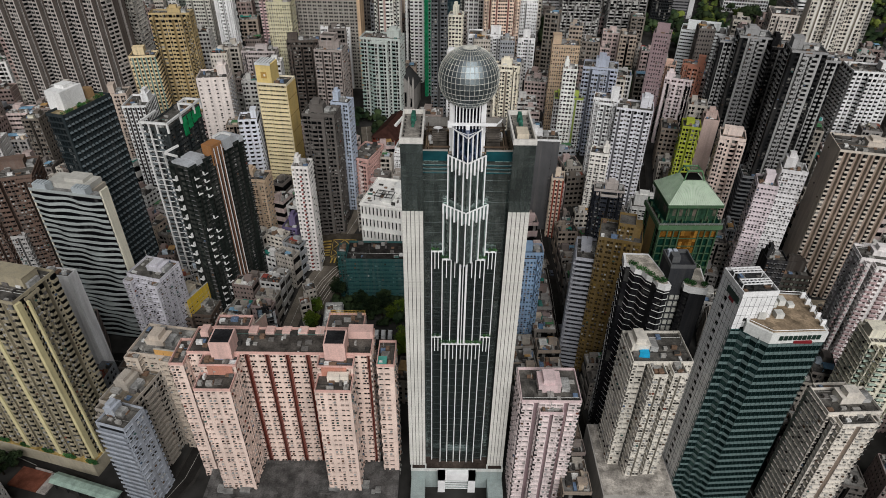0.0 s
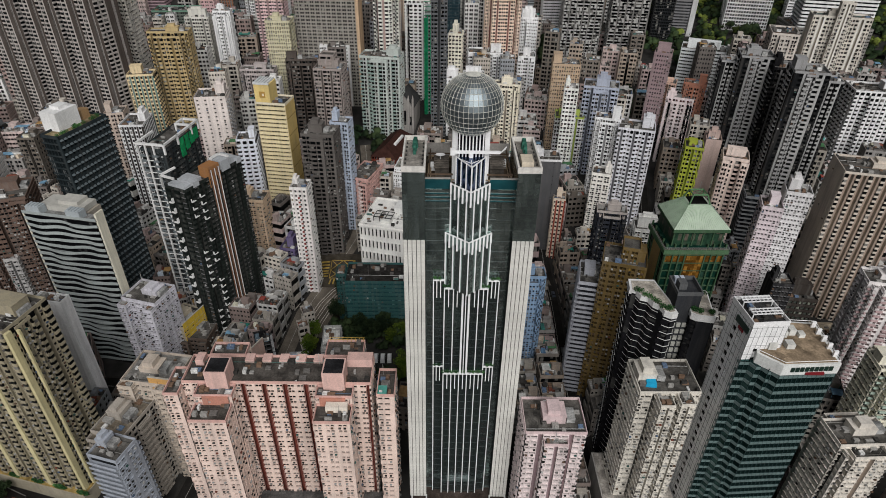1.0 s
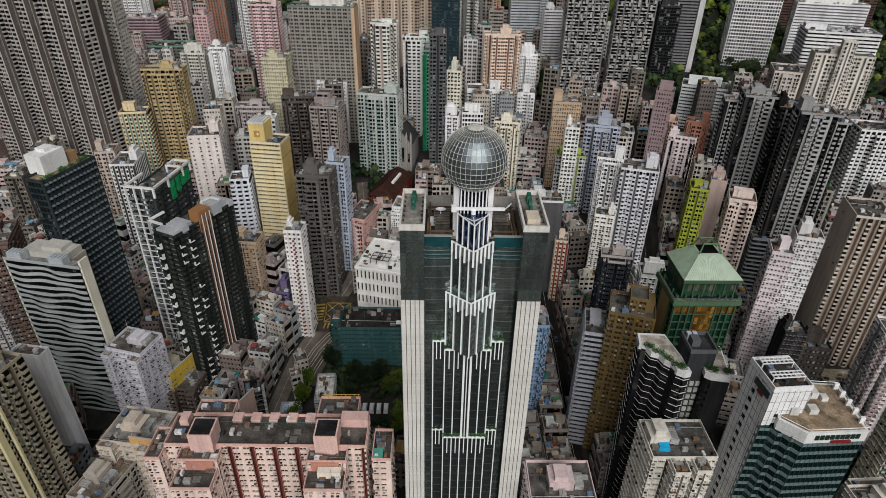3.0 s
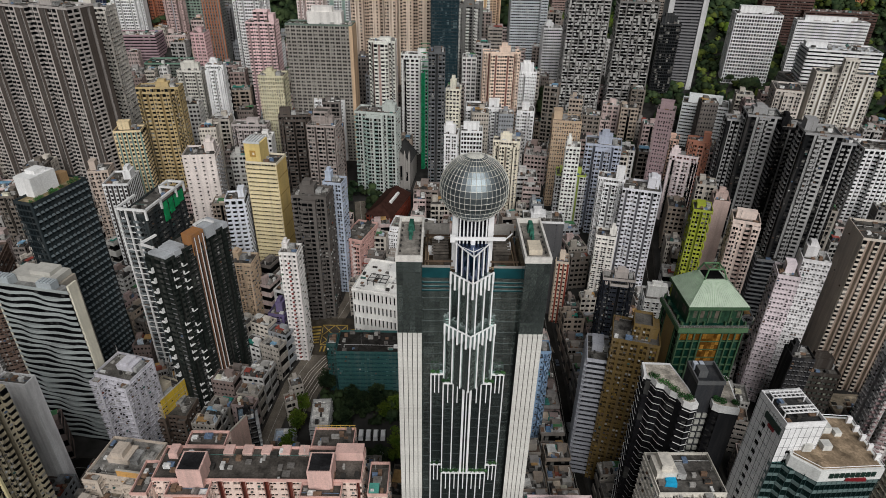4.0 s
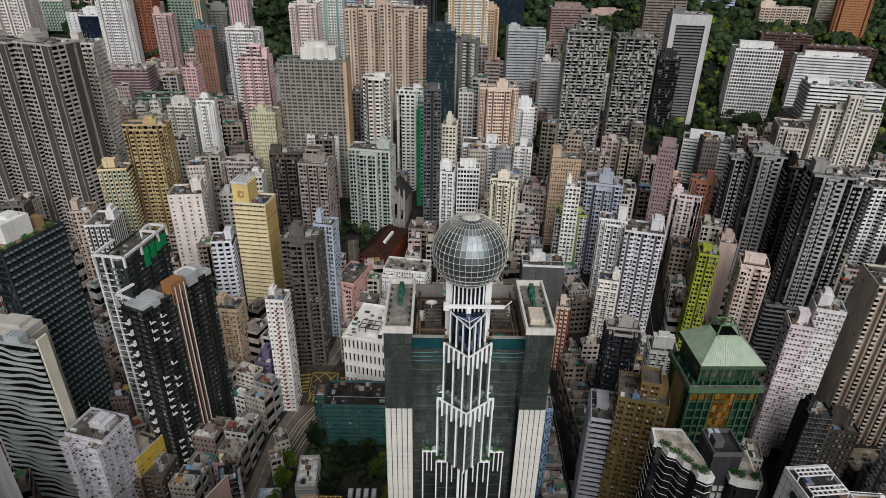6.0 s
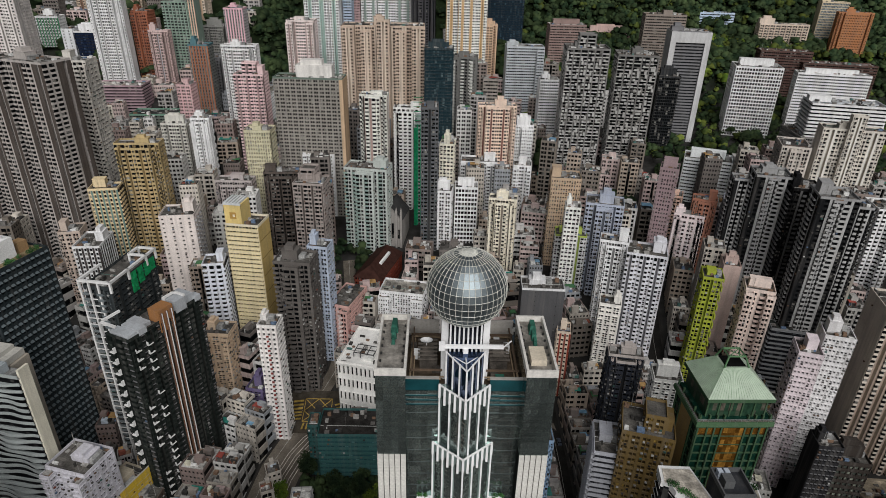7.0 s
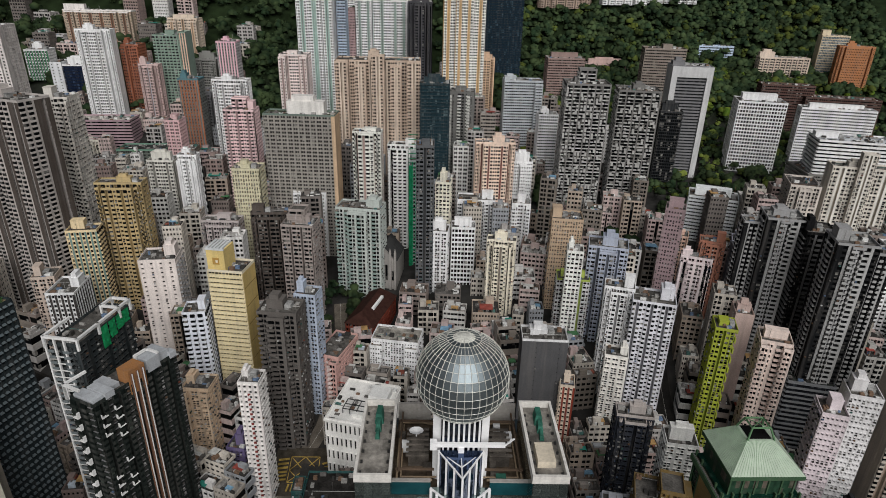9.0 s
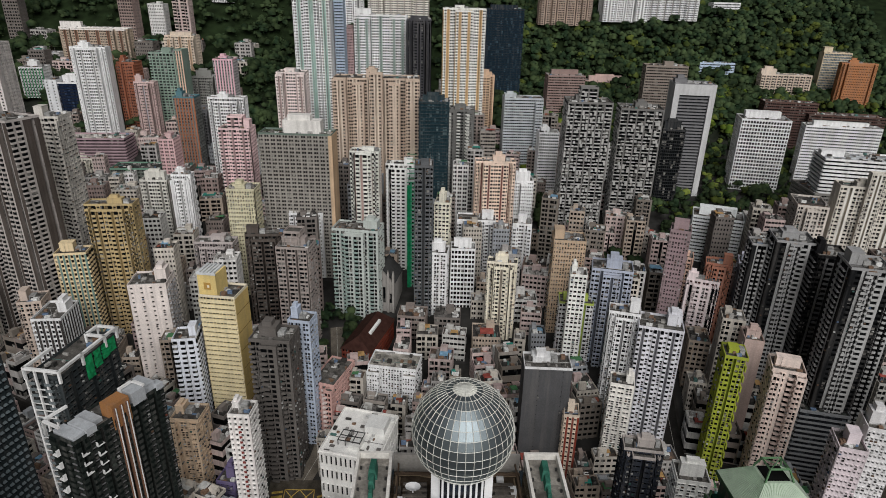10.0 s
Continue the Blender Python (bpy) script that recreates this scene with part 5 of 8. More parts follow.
def church():
    t = base("church", "grey stone church with a gabled front and pinnacles", "church", -27.0, 402.0, 54, -10)
    st = paint((0.34, 0.32, 0.3), 0.4)
    body = Soup()
    body.box(-8, 8, -7, 14, 0, 18)
    k = len(body.v)
    body.v += [(-8, -7, 18), (8, -7, 18), (0, -7, 27), (-8, 14, 18), (8, 14, 18), (0, 14, 27)]
    body.f += [(k, k + 1, k + 2), (k + 3, k + 5, k + 4), (k, k + 2, k + 5, k + 3), (k + 1, k + 4, k + 5, k + 2)]
    part("nave", body, st, t)
    roof = Soup()
    roof.v = [(-8.4, -6, 18.2), (0, -6, 27.4), (0, 14.4, 27.4), (-8.4, 14.4, 18.2), (8.4, -6, 18.2), (8.4, 14.4, 18.2)]
    roof.f = [(0, 1, 2, 3), (1, 4, 5, 2)]
    part("slate_roof", roof, plain("slate", (0.09, 0.09, 0.09), 0.8), t)
    for x in (-7.6, -4.6, 4.6, 7.6):
        s = Soup()
        s.box(x - 0.6, x + 0.6, -8, -6.8, 0, 24)
        s.prism([(x - 0.6, -8), (x + 0.6, -8), (x + 0.6, -6.8), (x - 0.6, -6.8)], 24, 27, [(x - 0.05, -7.4), (x + 0.05, -7.4), (x + 0.05, -7.35), (x - 0.05, -7.35)])
        part("buttress", s, st, t)
    for x, w, z0, z1 in ((-2.2, 0.7, 6, 16), (0, 0.8, 6, 19), (2.2, 0.7, 6, 16), (-6, 0.6, 6, 12), (6, 0.6, 6, 12)):
        s = Soup()
        s.box(x - w, x + w, -7.15, -6.9, z0, z1)
        part("lancet_window", s, panes(), t)


church()

# ---- towers, from the waterfront up the hill ----
tower("apartment_tower", "white and pale pink apartment tower with dark window rows", 36.8, 144.0, 0.0, 20.0, 15.0, 61.4, wall=(0.65, 0.565, 0.555), accent=(0.42, 0.3, 0.32), trim_top=(0.6, 0.47, 0.47), front='slots', side='punch', wings=((-0.2, 0.2, -0.66, -0.45, 3.0),), split=True)
cream = tower("apartment_tower", "cream white apartment tower with square balcony openings", 73.4, 151.4, 0.9, 20.0, 15.0, 72.6, wall=(0.58, 0.55, 0.49), front='slots', side='punch', wings=((-0.24, 0.0, -0.86, -0.46, 0.5), (0.1, 0.33, -0.82, -0.46, 0.5)), split=True)
tarp = Soup()
tarp.prism([(-7.4, -4.6), (-3.6, -5.0), (-3.2, -1.8), (-7.2, -2.2)], 71.6 - cream.location.z, 74.3 - cream.location.z, [(-7.0, -4.2), (-3.9, -4.6), (-3.6, -2.0), (-6.8, -2.6)])
part("tarpaulin", tarp, plain("bright_blue_sheet", (0.02, 0.36, 0.62), 0.6, 0.0, 0.2), cream, "bright blue tarpaulin over a roof shed")
podc = base("podium_block", "pale concrete podium below the cream tower", "podium", 74.0, 147.0, 0, 0)
tarp = Soup()
tarp.box(-14.5, 12.0, -17.0, 15.5, 0, 19.0)
part("podium_body", tarp, paint((0.42, 0.4, 0.37), 0.5), podc)
tarp = Soup()
tarp.box(-14.0, 11.5, -16.5, 15.0, 19.0, 19.2)
part("podium_deck", tarp, concrete((0.4, 0.37, 0.33)), podc)
tower("apartment_tower", "white apartment tower with pink tiled bays", 132.8, 136.0, 3.0, 18.1, 17.7, 64.4, wall=(0.6, 0.56, 0.5), accent=(0.55, 0.4, 0.34), front='slots', side='punch', split=True)
tower("apartment_tower", "cream apartment tower with green balcony fronts", 173.5, 174.4, -6.0, 20.0, 18.0, 58.0, wall=(0.64, 0.61, 0.5), accent=(0.4, 0.5, 0.42), front='balcony', side='punch')
tower("apartment_tower", "white apartment tower with pink and violet tiled bays", 187.8, 211.4, -12.3, 22.0, 18.0, 70.0, wall=(0.66, 0.627, 0.616), accent=(0.5, 0.36, 0.36), front='balcony', side='slots')
tower("apartment_tower", "tall beige apartment tower with yellow vertical piers", -157.4, 163.2, -13.0, 44.0, 18.0, 90.0, wall=(0.385, 0.34, 0.24), accent=(0.56, 0.5, 0.29), front='golden', side='golden', wings=((0.47, 0.52, -0.3, 0.05, 1.2),))
tower("apartment_tower", "plain white gable wall of a slab block", -150.6, 189.6, -8.0, 12.0, 5.0, 72.0, wall=(0.682, 0.682, 0.671), front='solid', side='solid', house=0)
tower("apartment_tower", "small pale grey corner building with curved balconies", -112.3, 140.6, -15.0, 11.7, 10.0, 47.0, wall=(0.38, 0.41, 0.46), front='loggia', side='pair', split=True)
tower("apartment_tower", "old stained tenement with rows of windows", -115.0, 156.4, -14.0, 13.0, 20.0, 45.6, wall=(0.42, 0.38, 0.33), front='balcony', side='stain', roof=(0.26, 0.22, 0.17))
tower("apartment_tower", "old cream tenement with an orange rooftop wall", -107.1, 171.1, -8.0, 20.0, 16.0, 53.7, wall=(0.5, 0.43, 0.36), front='pair', side='punch', roof=(0.3, 0.29, 0.27), split=True)
tower("apartment_tower", "white tiled apartment block with pink stripes", -129.2, 217.4, -15.0, 17.0, 14.0, 53.6, wall=(0.52, 0.51, 0.55), accent=(0.55, 0.35, 0.4), front='pair', side='pair', split=True)
tower("apartment_tower", "low tenement with a bright yellow gable wall", -121.8, 226.4, -20.0, 12.0, 15.0, 32.4, wall=(0.5, 0.44, 0.34), front='ribbon', side='pair')
tower("apartment_tower", "low brown brick tenement", -114.6, 224.8, -5.0, 13.0, 15.0, 26.0, wall=(0.2, 0.15, 0.12), front='pair', side='pair')
tower("apartment_tower", "dark brown tower with an orange panel", -198.1, 243.9, 20.0, 26.0, 20.0, 88.0, wall=(0.22, 0.15, 0.12), front='slots', side='punch')
tower("apartment_tower", "pale grey tower with dark vertical strips", -204.8, 241.0, 10.0, 20.0, 16.0, 60.0, wall=(0.42, 0.41, 0.4), front='slots', side='pier')
tower("apartment_tower", "slim pale tower with dark strips", -200.5, 255.2, 10.0, 10.0, 16.0, 55.0, wall=(0.42, 0.38, 0.35), front='slot', side='punch')
tower("apartment_tower", "pale blue apartment tower beside the glass tower", 36.5, 219.1, 0.0, 15.0, 12.0, 65.3, wall=(0.24, 0.36, 0.52), front='small', side='small')
tower("office_block", "long teal glazed low block with a dark flat roof", -30.9, 251.5, 0.0, 34.0, 16.0, 40.5, house=0, wall=(0.06, 0.17, 0.165), front='ribbon', side='ribbon', roof=(0.07, 0.065, 0.06), cat='office block', glass=panes((0.02, 0.07, 0.08), (0.1, 0.2, 0.2)))
tower("lift_tower", "small teal stair tower at the end of the low block", -50.3, 251.0, 0.0, 4.6, 8.0, 42.2, wall=(0.05, 0.15, 0.145), front="small", side="small", roof=(0.2, 0.17, 0.15), house=0, cat="stair tower")
tower("apartment_tower", "slim grey tower with white balcony bands", 62.1, 212.9, -12.0, 10.0, 16.0, 70.0, wall=(0.42, 0.43, 0.47), front='thin', side='thin', glass=panes((0.02, 0.021, 0.025), (0.1, 0.1, 0.11), 0.3))
tower("apartment_tower", "golden brown glazed tower with stepped roof", 72.7, 207.9, -16.0, 17.0, 15.0, 82.4, wall=(0.25, 0.17, 0.065), accent=(0.34, 0.23, 0.07), front='pair', side='pair', glass=panes((0.05, 0.035, 0.015), (0.3, 0.2, 0.05)), wings=((-0.1, 0.3, -0.3, 0.3, -6),))
tower("apartment_tower", "small white apartment block", 92.0, 242.6, -10.0, 11.0, 10.0, 75.5, wall=(0.68, 0.66, 0.63), front='pair', side='punch')
tower("apartment_tower", "white apartment tower with pink tinted bays", 149.6, 249.6, -18.0, 9.0, 11.0, 84.0, wall=(0.6, 0.53, 0.55), front='small', side='pair')
tower("apartment_tower", "white apartment tower with a plain gable wall", 160.6, 251.6, -18.0, 11.0, 10.0, 90.2, wall=(0.6, 0.59, 0.59), front='small', side='blank')
tower("apartment_tower", "dark brown low tower with a flat roof", 160.6, 225.8, -8.0, 14.0, 12.0, 51.6, wall=(0.09, 0.075, 0.065), front='grid', side='pier', glass=panes((0.06, 0.07, 0.06), (0.25, 0.27, 0.22), 0.5))
tower("apartment_tower", "grey lift tower beside a dark block", 149.4, 223.7, -8.0, 9.0, 9.0, 60.0, wall=(0.055, 0.055, 0.06), front='small', side='solid')
tower("apartment_tower", "tall beige apartment tower with brown recesses", 198.0, 261.0, -14.0, 30.0, 20.0, 97.2, wall=(0.56, 0.5, 0.43), accent=(0.4, 0.31, 0.25), front='strips', side='blank')
tower("market_hall", "low beige flat roofed hall with a brown roof frame", 199.0, 238.5, -4.0, 28.0, 14.0, 16.0, wall=(0.36, 0.32, 0.26), front='ribbon', side='ribbon', roof=(0.42, 0.36, 0.27), house=0, trim_top=(0.4, 0.34, 0.26), cat='market hall')
tower("apartment_tower", "white apartment tower with bay windows", 251.9, 356.8, -10.0, 26.0, 18.0, 102.0, wall=(0.76, 0.738, 0.704), front='bay', side='bays')
tower("apartment_tower", "dark grey apartment tower with pale vertical fins", 169.4, 342.0, -14.0, 17.0, 16.0, 125.0, wings=((-0.98, -0.5, -0.1, 0.5, 5), (-0.16, 0.16, -0.55, -0.46, 1)), wall=(0.04, 0.042, 0.045), accent=(0.42, 0.42, 0.415), trim_top=(0.36, 0.36, 0.36), roof=(0.2, 0.2, 0.195), front='darkfin', side='darkfin')
tower("apartment_tower", "dark grey apartment tower with pale edge piers", 177.9, 303.7, -14.0, 16.0, 16.0, 129.0, wings=((0.5, 1.05, -0.15, 0.5, 5), (-0.16, 0.16, -0.55, -0.46, 1)), wall=(0.04, 0.042, 0.045), accent=(0.42, 0.42, 0.415), trim_top=(0.36, 0.36, 0.36), roof=(0.2, 0.2, 0.195), front='darkfin', side='darkfin')
tower("apartment_tower", "tall cream apartment slab with dark window bays", 251.0, 411.0, -16.0, 34.0, 12.0, 130.0, wall=(0.589, 0.55, 0.486), accent=(0.64, 0.62, 0.57), front='beige', side='blank', wings=((-0.12, 0.12, -0.7, -0.3, -9),))
tower("school_building", "pale grey school block with ribbon windows", 183.6, 444.8, -22.0, 30.0, 18.0, 99.6, wall=(0.633, 0.684, 0.76), front='ribbon', side='ribbon', cat='school')
tower("apartment_tower", "slim mauve brown apartment tower", 129.9, 372.4, -22.0, 10.0, 11.0, 117.0, wall=(0.384, 0.282, 0.294), front='small', side='slot')
tower("apartment_tower", "slim salmon apartment tower with brown windows", 149.3, 405.6, -22.0, 10.0, 10.0, 88.0, wall=(0.717, 0.486, 0.384), front='slot', side='pair')
tower("apartment_tower", "orange brick apartment tower with a stepped roof", 151.3, 368.4, -22.0, 13.0, 14.0, 100.0, wall=(0.512, 0.23, 0.154), front='pair', side='pair')
tower("apartment_tower", "pale pink apartment tower with red edges", 142.8, 364.6, -22.0, 16.0, 10.0, 92.0, wall=(0.717, 0.589, 0.589), accent=(0.3, 0.1, 0.08), front='pair', side='slot')
tower("apartment_tower", "slim pale blue apartment tower", 173.5, 382.7, -22.0, 8.0, 11.0, 95.0, wall=(0.589, 0.602, 0.691), front='pair', side='slot')
tower("apartment_tower", "slim lime green apartment tower", 126.7, 293.2, -16.0, 9.0, 11.0, 93.0, wall=(0.36, 0.41, 0.05), accent=(0.3, 0.35, 0.05), front='slot', side='small', dirt=0.3)
tower("apartment_tower", "slim dusty pink tower with a plain gable", 145.7, 315.0, -16.0, 8.0, 12.0, 88.0, wall=(0.5, 0.38, 0.34), front='solid', side='blank')
tower("apartment_tower", "cream pink apartment tower with strip windows", 147.4, 289.4, -20.0, 12.4, 12.0, 89.4, wall=(0.66, 0.55, 0.49), accent=(0.6, 0.47, 0.42), front='balcony', side='small')
tower("apartment_tower", "dark tower with white balcony edges and roof garden", 174.3, 299.6, -14.0, 20.0, 14.0, 62.0, wall=(0.26, 0.27, 0.28), front='thin', side='thin', glass=panes((0.012, 0.013, 0.016), (0.08, 0.09, 0.1)), roof=(0.08, 0.09, 0.08))
tower("apartment_tower", "tan brick apartment tower", 74.7, 382.9, -6.0, 17.0, 14.0, 107.0, wall=(0.512, 0.384, 0.269), front='small', side='pair')
tower("apartment_tower", "blue grey apartment tower with stepped plan", 92.8, 359.7, -14.0, 20.0, 14.0, 101.0, wall=(0.41, 0.448, 0.538), front='slots', side='slot')
tower("apartment_tower", "slim cream apartment tower", 71.4, 342.7, -10.0, 8.0, 9.0, 105.0, wall=(0.76, 0.709, 0.608), front='punch', side='punch')
tower("apartment_tower", "white apartment tower with lilac sides and a green cap", 75.5, 357.1, -8.0, 17.0, 11.0, 83.0, wall=(0.668, 0.668, 0.76), accent=(0.35, 0.45, 0.1), front='slots', side='slot', trim_top=(0.45, 0.55, 0.12), wings=((-0.17, 0.17, -0.72, -0.3, -3.5),))
tower("apartment_tower", "white tiled apartment tower with wide windows", 89.8, 324.2, -16.0, 14.0, 14.0, 95.0, wall=(0.66, 0.66, 0.66), front='slots', side='punch')
tower("apartment_tower", "tall pale grey white apartment tower with ribbed bays", 103.3, 315.2, -16.0, 19.0, 14.0, 93.7, wall=(0.6, 0.6, 0.635), front='bays', side='small')
tower("apartment_tower", "slim white apartment tower with brown windows", 83.9, 297.9, -16.0, 10.0, 9.0, 75.0, wall=(0.66, 0.638, 0.594), front='pair', side='pair')
tower("apartment_tower", "slim charcoal apartment tower with small windows", 79.3, 256.0, -10.0, 14.0, 12.0, 76.0, wall=(0.075, 0.085, 0.11), front='slots', side='small', trim_top=(0.5, 0.45, 0.42))
tower("apartment_tower", "narrow cream tower with red balcony strip", 62.3, 293.9, -10.0, 6.5, 9.0, 62.0, wall=(0.62, 0.52, 0.42), accent=(0.4, 0.08, 0.05), front='pier', side='punch')
tower("apartment_tower", "dark grey rendered tower with tiny windows", 51.2, 301.0, -3.0, 20.0, 12.0, 82.0, wall=(0.14, 0.14, 0.145), front='blank', side='blank', trim_top=(0.6, 0.6, 0.6))
tower("apartment_tower", "white apartment tower with blue panel on the roof box", 28.7, 439.2, -4.0, 24.0, 13.0, 97.0, wall=(0.709, 0.722, 0.76), front='slots', side='pair')
tower("apartment_tower", "slim white apartment tower with lilac tint", 58.2, 441.5, -8.0, 12.0, 12.0, 94.0, wall=(0.689, 0.677, 0.76), front='pair', side='bay')
tower("apartment_tower", "cream apartment tower with beige stone bays", 39.1, 377.2, -10.0, 16.0, 12.0, 95.0, wall=(0.717, 0.627, 0.512), front='slots', side='slot')
tower("apartment_tower", "slim cream tower with white cap", 7.2, 416.6, -8.0, 9.0, 10.0, 115.0, wall=(0.717, 0.64, 0.538), front='punch', side='punch')
tower("apartment_tower", "white apartment tower with punched windows", 5.0, 397.8, -8.0, 11.0, 12.0, 92.0, wall=(0.76, 0.738, 0.704), front='pair', side='punch')
tower("apartment_tower", "white framed apartment tower with wide dark windows", 19.1, 404.0, -2.0, 14.0, 11.0, 92.0, wall=(0.76, 0.738, 0.704), front='grid', side='pair')
tower("apartment_tower", "grey green apartment tower with white frames", 21.1, 520.8, -6.0, 18.0, 16.0, 150.0, wall=(0.22, 0.22, 0.209), accent=(0.55, 0.55, 0.52), front='balcony', side='slot')
tower("apartment_tower", "slim beige brown apartment tower", -187.6, 338.5, 12.0, 10.4, 11.5, 89.3, wall=(0.512, 0.422, 0.358), front='pair', side='pair')
tower("apartment_tower", "dark tower with white frame bands", -173.2, 330.4, 5.0, 13.0, 18.0, 87.0, wall=(0.704, 0.691, 0.666), accent=(0.1, 0.09, 0.085), front='pier', side='pier')
tower("apartment_tower", "pale grey tower with a plain concrete spine", -131.3, 340.3, 8.0, 17.0, 15.0, 99.4, wall=(0.64, 0.576, 0.538), accent=(0.42, 0.42, 0.42), front='sparse', side='balcony')
tower("apartment_tower", "small white apartment block with angled bays", -107.4, 315.1, 8.0, 10.0, 11.0, 84.7, wall=(0.605, 0.627, 0.704), front='bay', side='bay')
tower("apartment_tower", "dark taupe apartment tower with crowded windows", -63.4, 298.0, -6.0, 17.0, 13.0, 95.8, wall=(0.19, 0.172, 0.158), front='balcony', side='pair')
tower("apartment_tower", "slim pale blue tower behind a taupe one", -54.6, 311.6, -10.0, 10.0, 9.0, 96.0, wall=(0.44, 0.5, 0.6), front='pair', side='pair')
dotted = tower("apartment_tower", "slim white apartment tower with red dotted strip", -69.6, 268.9, -4.0, 8.4, 9.0, 80.3, wall=(0.66, 0.638, 0.616), accent=(0.62, 0.58, 0.56), front='pier', side='small')
dots = Soup()
for i in range(24):
    dots.box(-0.55, 0.55, -4.62, -4.5, 3.0 + 2.4 * i, 4.1 + 2.4 * i)
part("red_panel", dots, paint((0.34, 0.06, 0.05), 0.4), dotted, "small red panels down the middle of the front", kind="stuff")
tower("apartment_tower", "cream apartment block with rounded corner bays", -99.7, 289.7, -4.0, 12.0, 11.0, 62.0, wall=(0.6, 0.46, 0.33), front='pair', side='pair')
tower("apartment_tower", "beige tower with green window strips", -180.4, 364.9, 10.0, 15.0, 10.0, 102.5, wall=(0.666, 0.538, 0.333), accent=(0.2, 0.3, 0.26), front='pier', side='bay')
tower("apartment_tower", "ochre apartment tower with stepped roof", -165.0, 381.0, 4.0, 24.0, 15.0, 123.0, wall=(0.5, 0.385, 0.2), accent=(0.42, 0.32, 0.17), front='bays', side='pair')
tower("apartment_tower", "mauve grey apartment tower with penthouse", -120.1, 397.4, 0.0, 22.0, 15.0, 96.0, wall=(0.461, 0.41, 0.397), front='slots', side='pair')
tower("apartment_tower", "dark brown apartment tower", -86.9, 380.3, 4.0, 20.0, 15.0, 108.0, wall=(0.154, 0.127, 0.11), front='dark', side='pair')
tower("apartment_tower", "taupe apartment tower with crowded bays", -68.4, 367.8, -6.0, 17.0, 14.0, 107.0, wall=(0.384, 0.333, 0.307), front='dark', side='pair', wings=((-0.3, 0.2, -0.2, 0.4, -7),))
tower("apartment_tower", "white apartment tower with green roof floor", -74.9, 431.5, 4.0, 20.0, 14.0, 104.0, wall=(0.76, 0.747, 0.721), front='slots', side='slot')
tower("apartment_tower", "mint and white office block with strip windows", -40.1, 396.5, -10.0, 26.0, 14.0, 106.0, wall=(0.46, 0.5, 0.47), accent=(0.3, 0.4, 0.36), front='balcony', side='pair')
slab = tower("apartment_tower", "wide grey apartment slab with orange edge and roof garden", -77.6, 430.7, -3.0, 42.0, 14.0, 150.6, wall=(0.34, 0.32, 0.285), accent=(0.4, 0.39, 0.35), front='pair', side='solid', house=0, trim_top=(0.2, 0.26, 0.22), roof=(0.12, 0.14, 0.09))
sl = Soup()
sl.box(19.2, 21.3, -7.4, 7.2, 0, 150.9 - slab.location.z)
part("edge_wall", sl, paint((0.56, 0.4, 0.26), 0.4), slab, "tan rendered edge wall")
sl = Soup()
sl.box(-8, 14, -2, 6, 150.5 - slab.location.z, 158.0 - slab.location.z)
sl.box(-5, 8, -1, 5, 158.0 - slab.location.z, 161.0 - slab.location.z)
part("roof_house", sl, paint((0.62, 0.6, 0.57), 0.4), slab, "white plant house on the roof")
tower("apartment_tower", "pale green and pink striped apartment tower", -38.6, 428.9, -4.0, 17.0, 15.0, 141.0, wall=(0.64, 0.64, 0.589), accent=(0.45, 0.33, 0.3), front='bays', side='pier')
tower("apartment_tower", "white apartment tower with balconies", -19.1, 443.0, -4.0, 17.0, 14.0, 130.0, wall=(0.704, 0.666, 0.64), front='bay', side='slot')
netted = tower("apartment_tower", "slim tower wrapped with green scaffold netting", -8.9, 425.4, 0.0, 9.0, 14.0, 126.0, wall=(0.384, 0.435, 0.422), accent=(0.05, 0.4, 0.22), front='pier', side='pier')
sl = Soup()
sl.box(-4.9, -3.0, -7.9, -7.1, 0, 124.0 - netted.location.z)
for i in range(30):
    sl.box(-5.0, 0.5, -7.7, -7.2, 3.0 + 2.8 * i, 3.3 + 2.8 * i)
part("scaffold_netting", sl, plain("green_netting", (0.02, 0.3, 0.13), 0.8, 0.0, 0.4), netted, "vivid green scaffold netting strip", kind="stuff")
tower("apartment_tower", "grey black slim tower", -3.8, 398.3, 0.0, 10.0, 14.0, 142.0, wall=(0.176, 0.187, 0.198), front='slots', side='slot')
tower("apartment_tower", "white tower with a green gable wall", -152.2, 442.2, 2.0, 12.0, 12.0, 121.0, wall=(0.76, 0.76, 0.734), front='slots', side='slot')
tower("apartment_tower", "grey cream apartment tower", -172.7, 452.6, 0.0, 17.0, 13.0, 115.0, wall=(0.576, 0.563, 0.512), front='slots', side='pair')
tower("apartment_tower", "slim pink apartment tower", -174.0, 481.6, 0.0, 10.0, 12.0, 134.0, wall=(0.589, 0.397, 0.397), front='pair', side='pair')
tower("apartment_tower", "pale yellow apartment tower with punched windows", -106.3, 411.9, 0.0, 16.0, 13.0, 123.0, wall=(0.55, 0.512, 0.358), front='small', side='small')
tower("apartment_tower", "pale pink slab tower", -259.4, 556.4, 4.0, 14.0, 15.0, 112.0, wall=(0.76, 0.583, 0.532), front='blank', side='pair')
tower("apartment_tower", "grey cream apartment block", -256.8, 524.0, 4.0, 14.0, 14.0, 108.0, wall=(0.589, 0.563, 0.486), front='pair', side='pair')
tower("apartment_tower", "huge grey brown apartment tower with dark recesses", -203.3, 371.4, -20.0, 26.0, 17.0, 168.0, wall=(0.46, 0.425, 0.4), accent=(0.14, 0.115, 0.1), front='fins', side='fins')
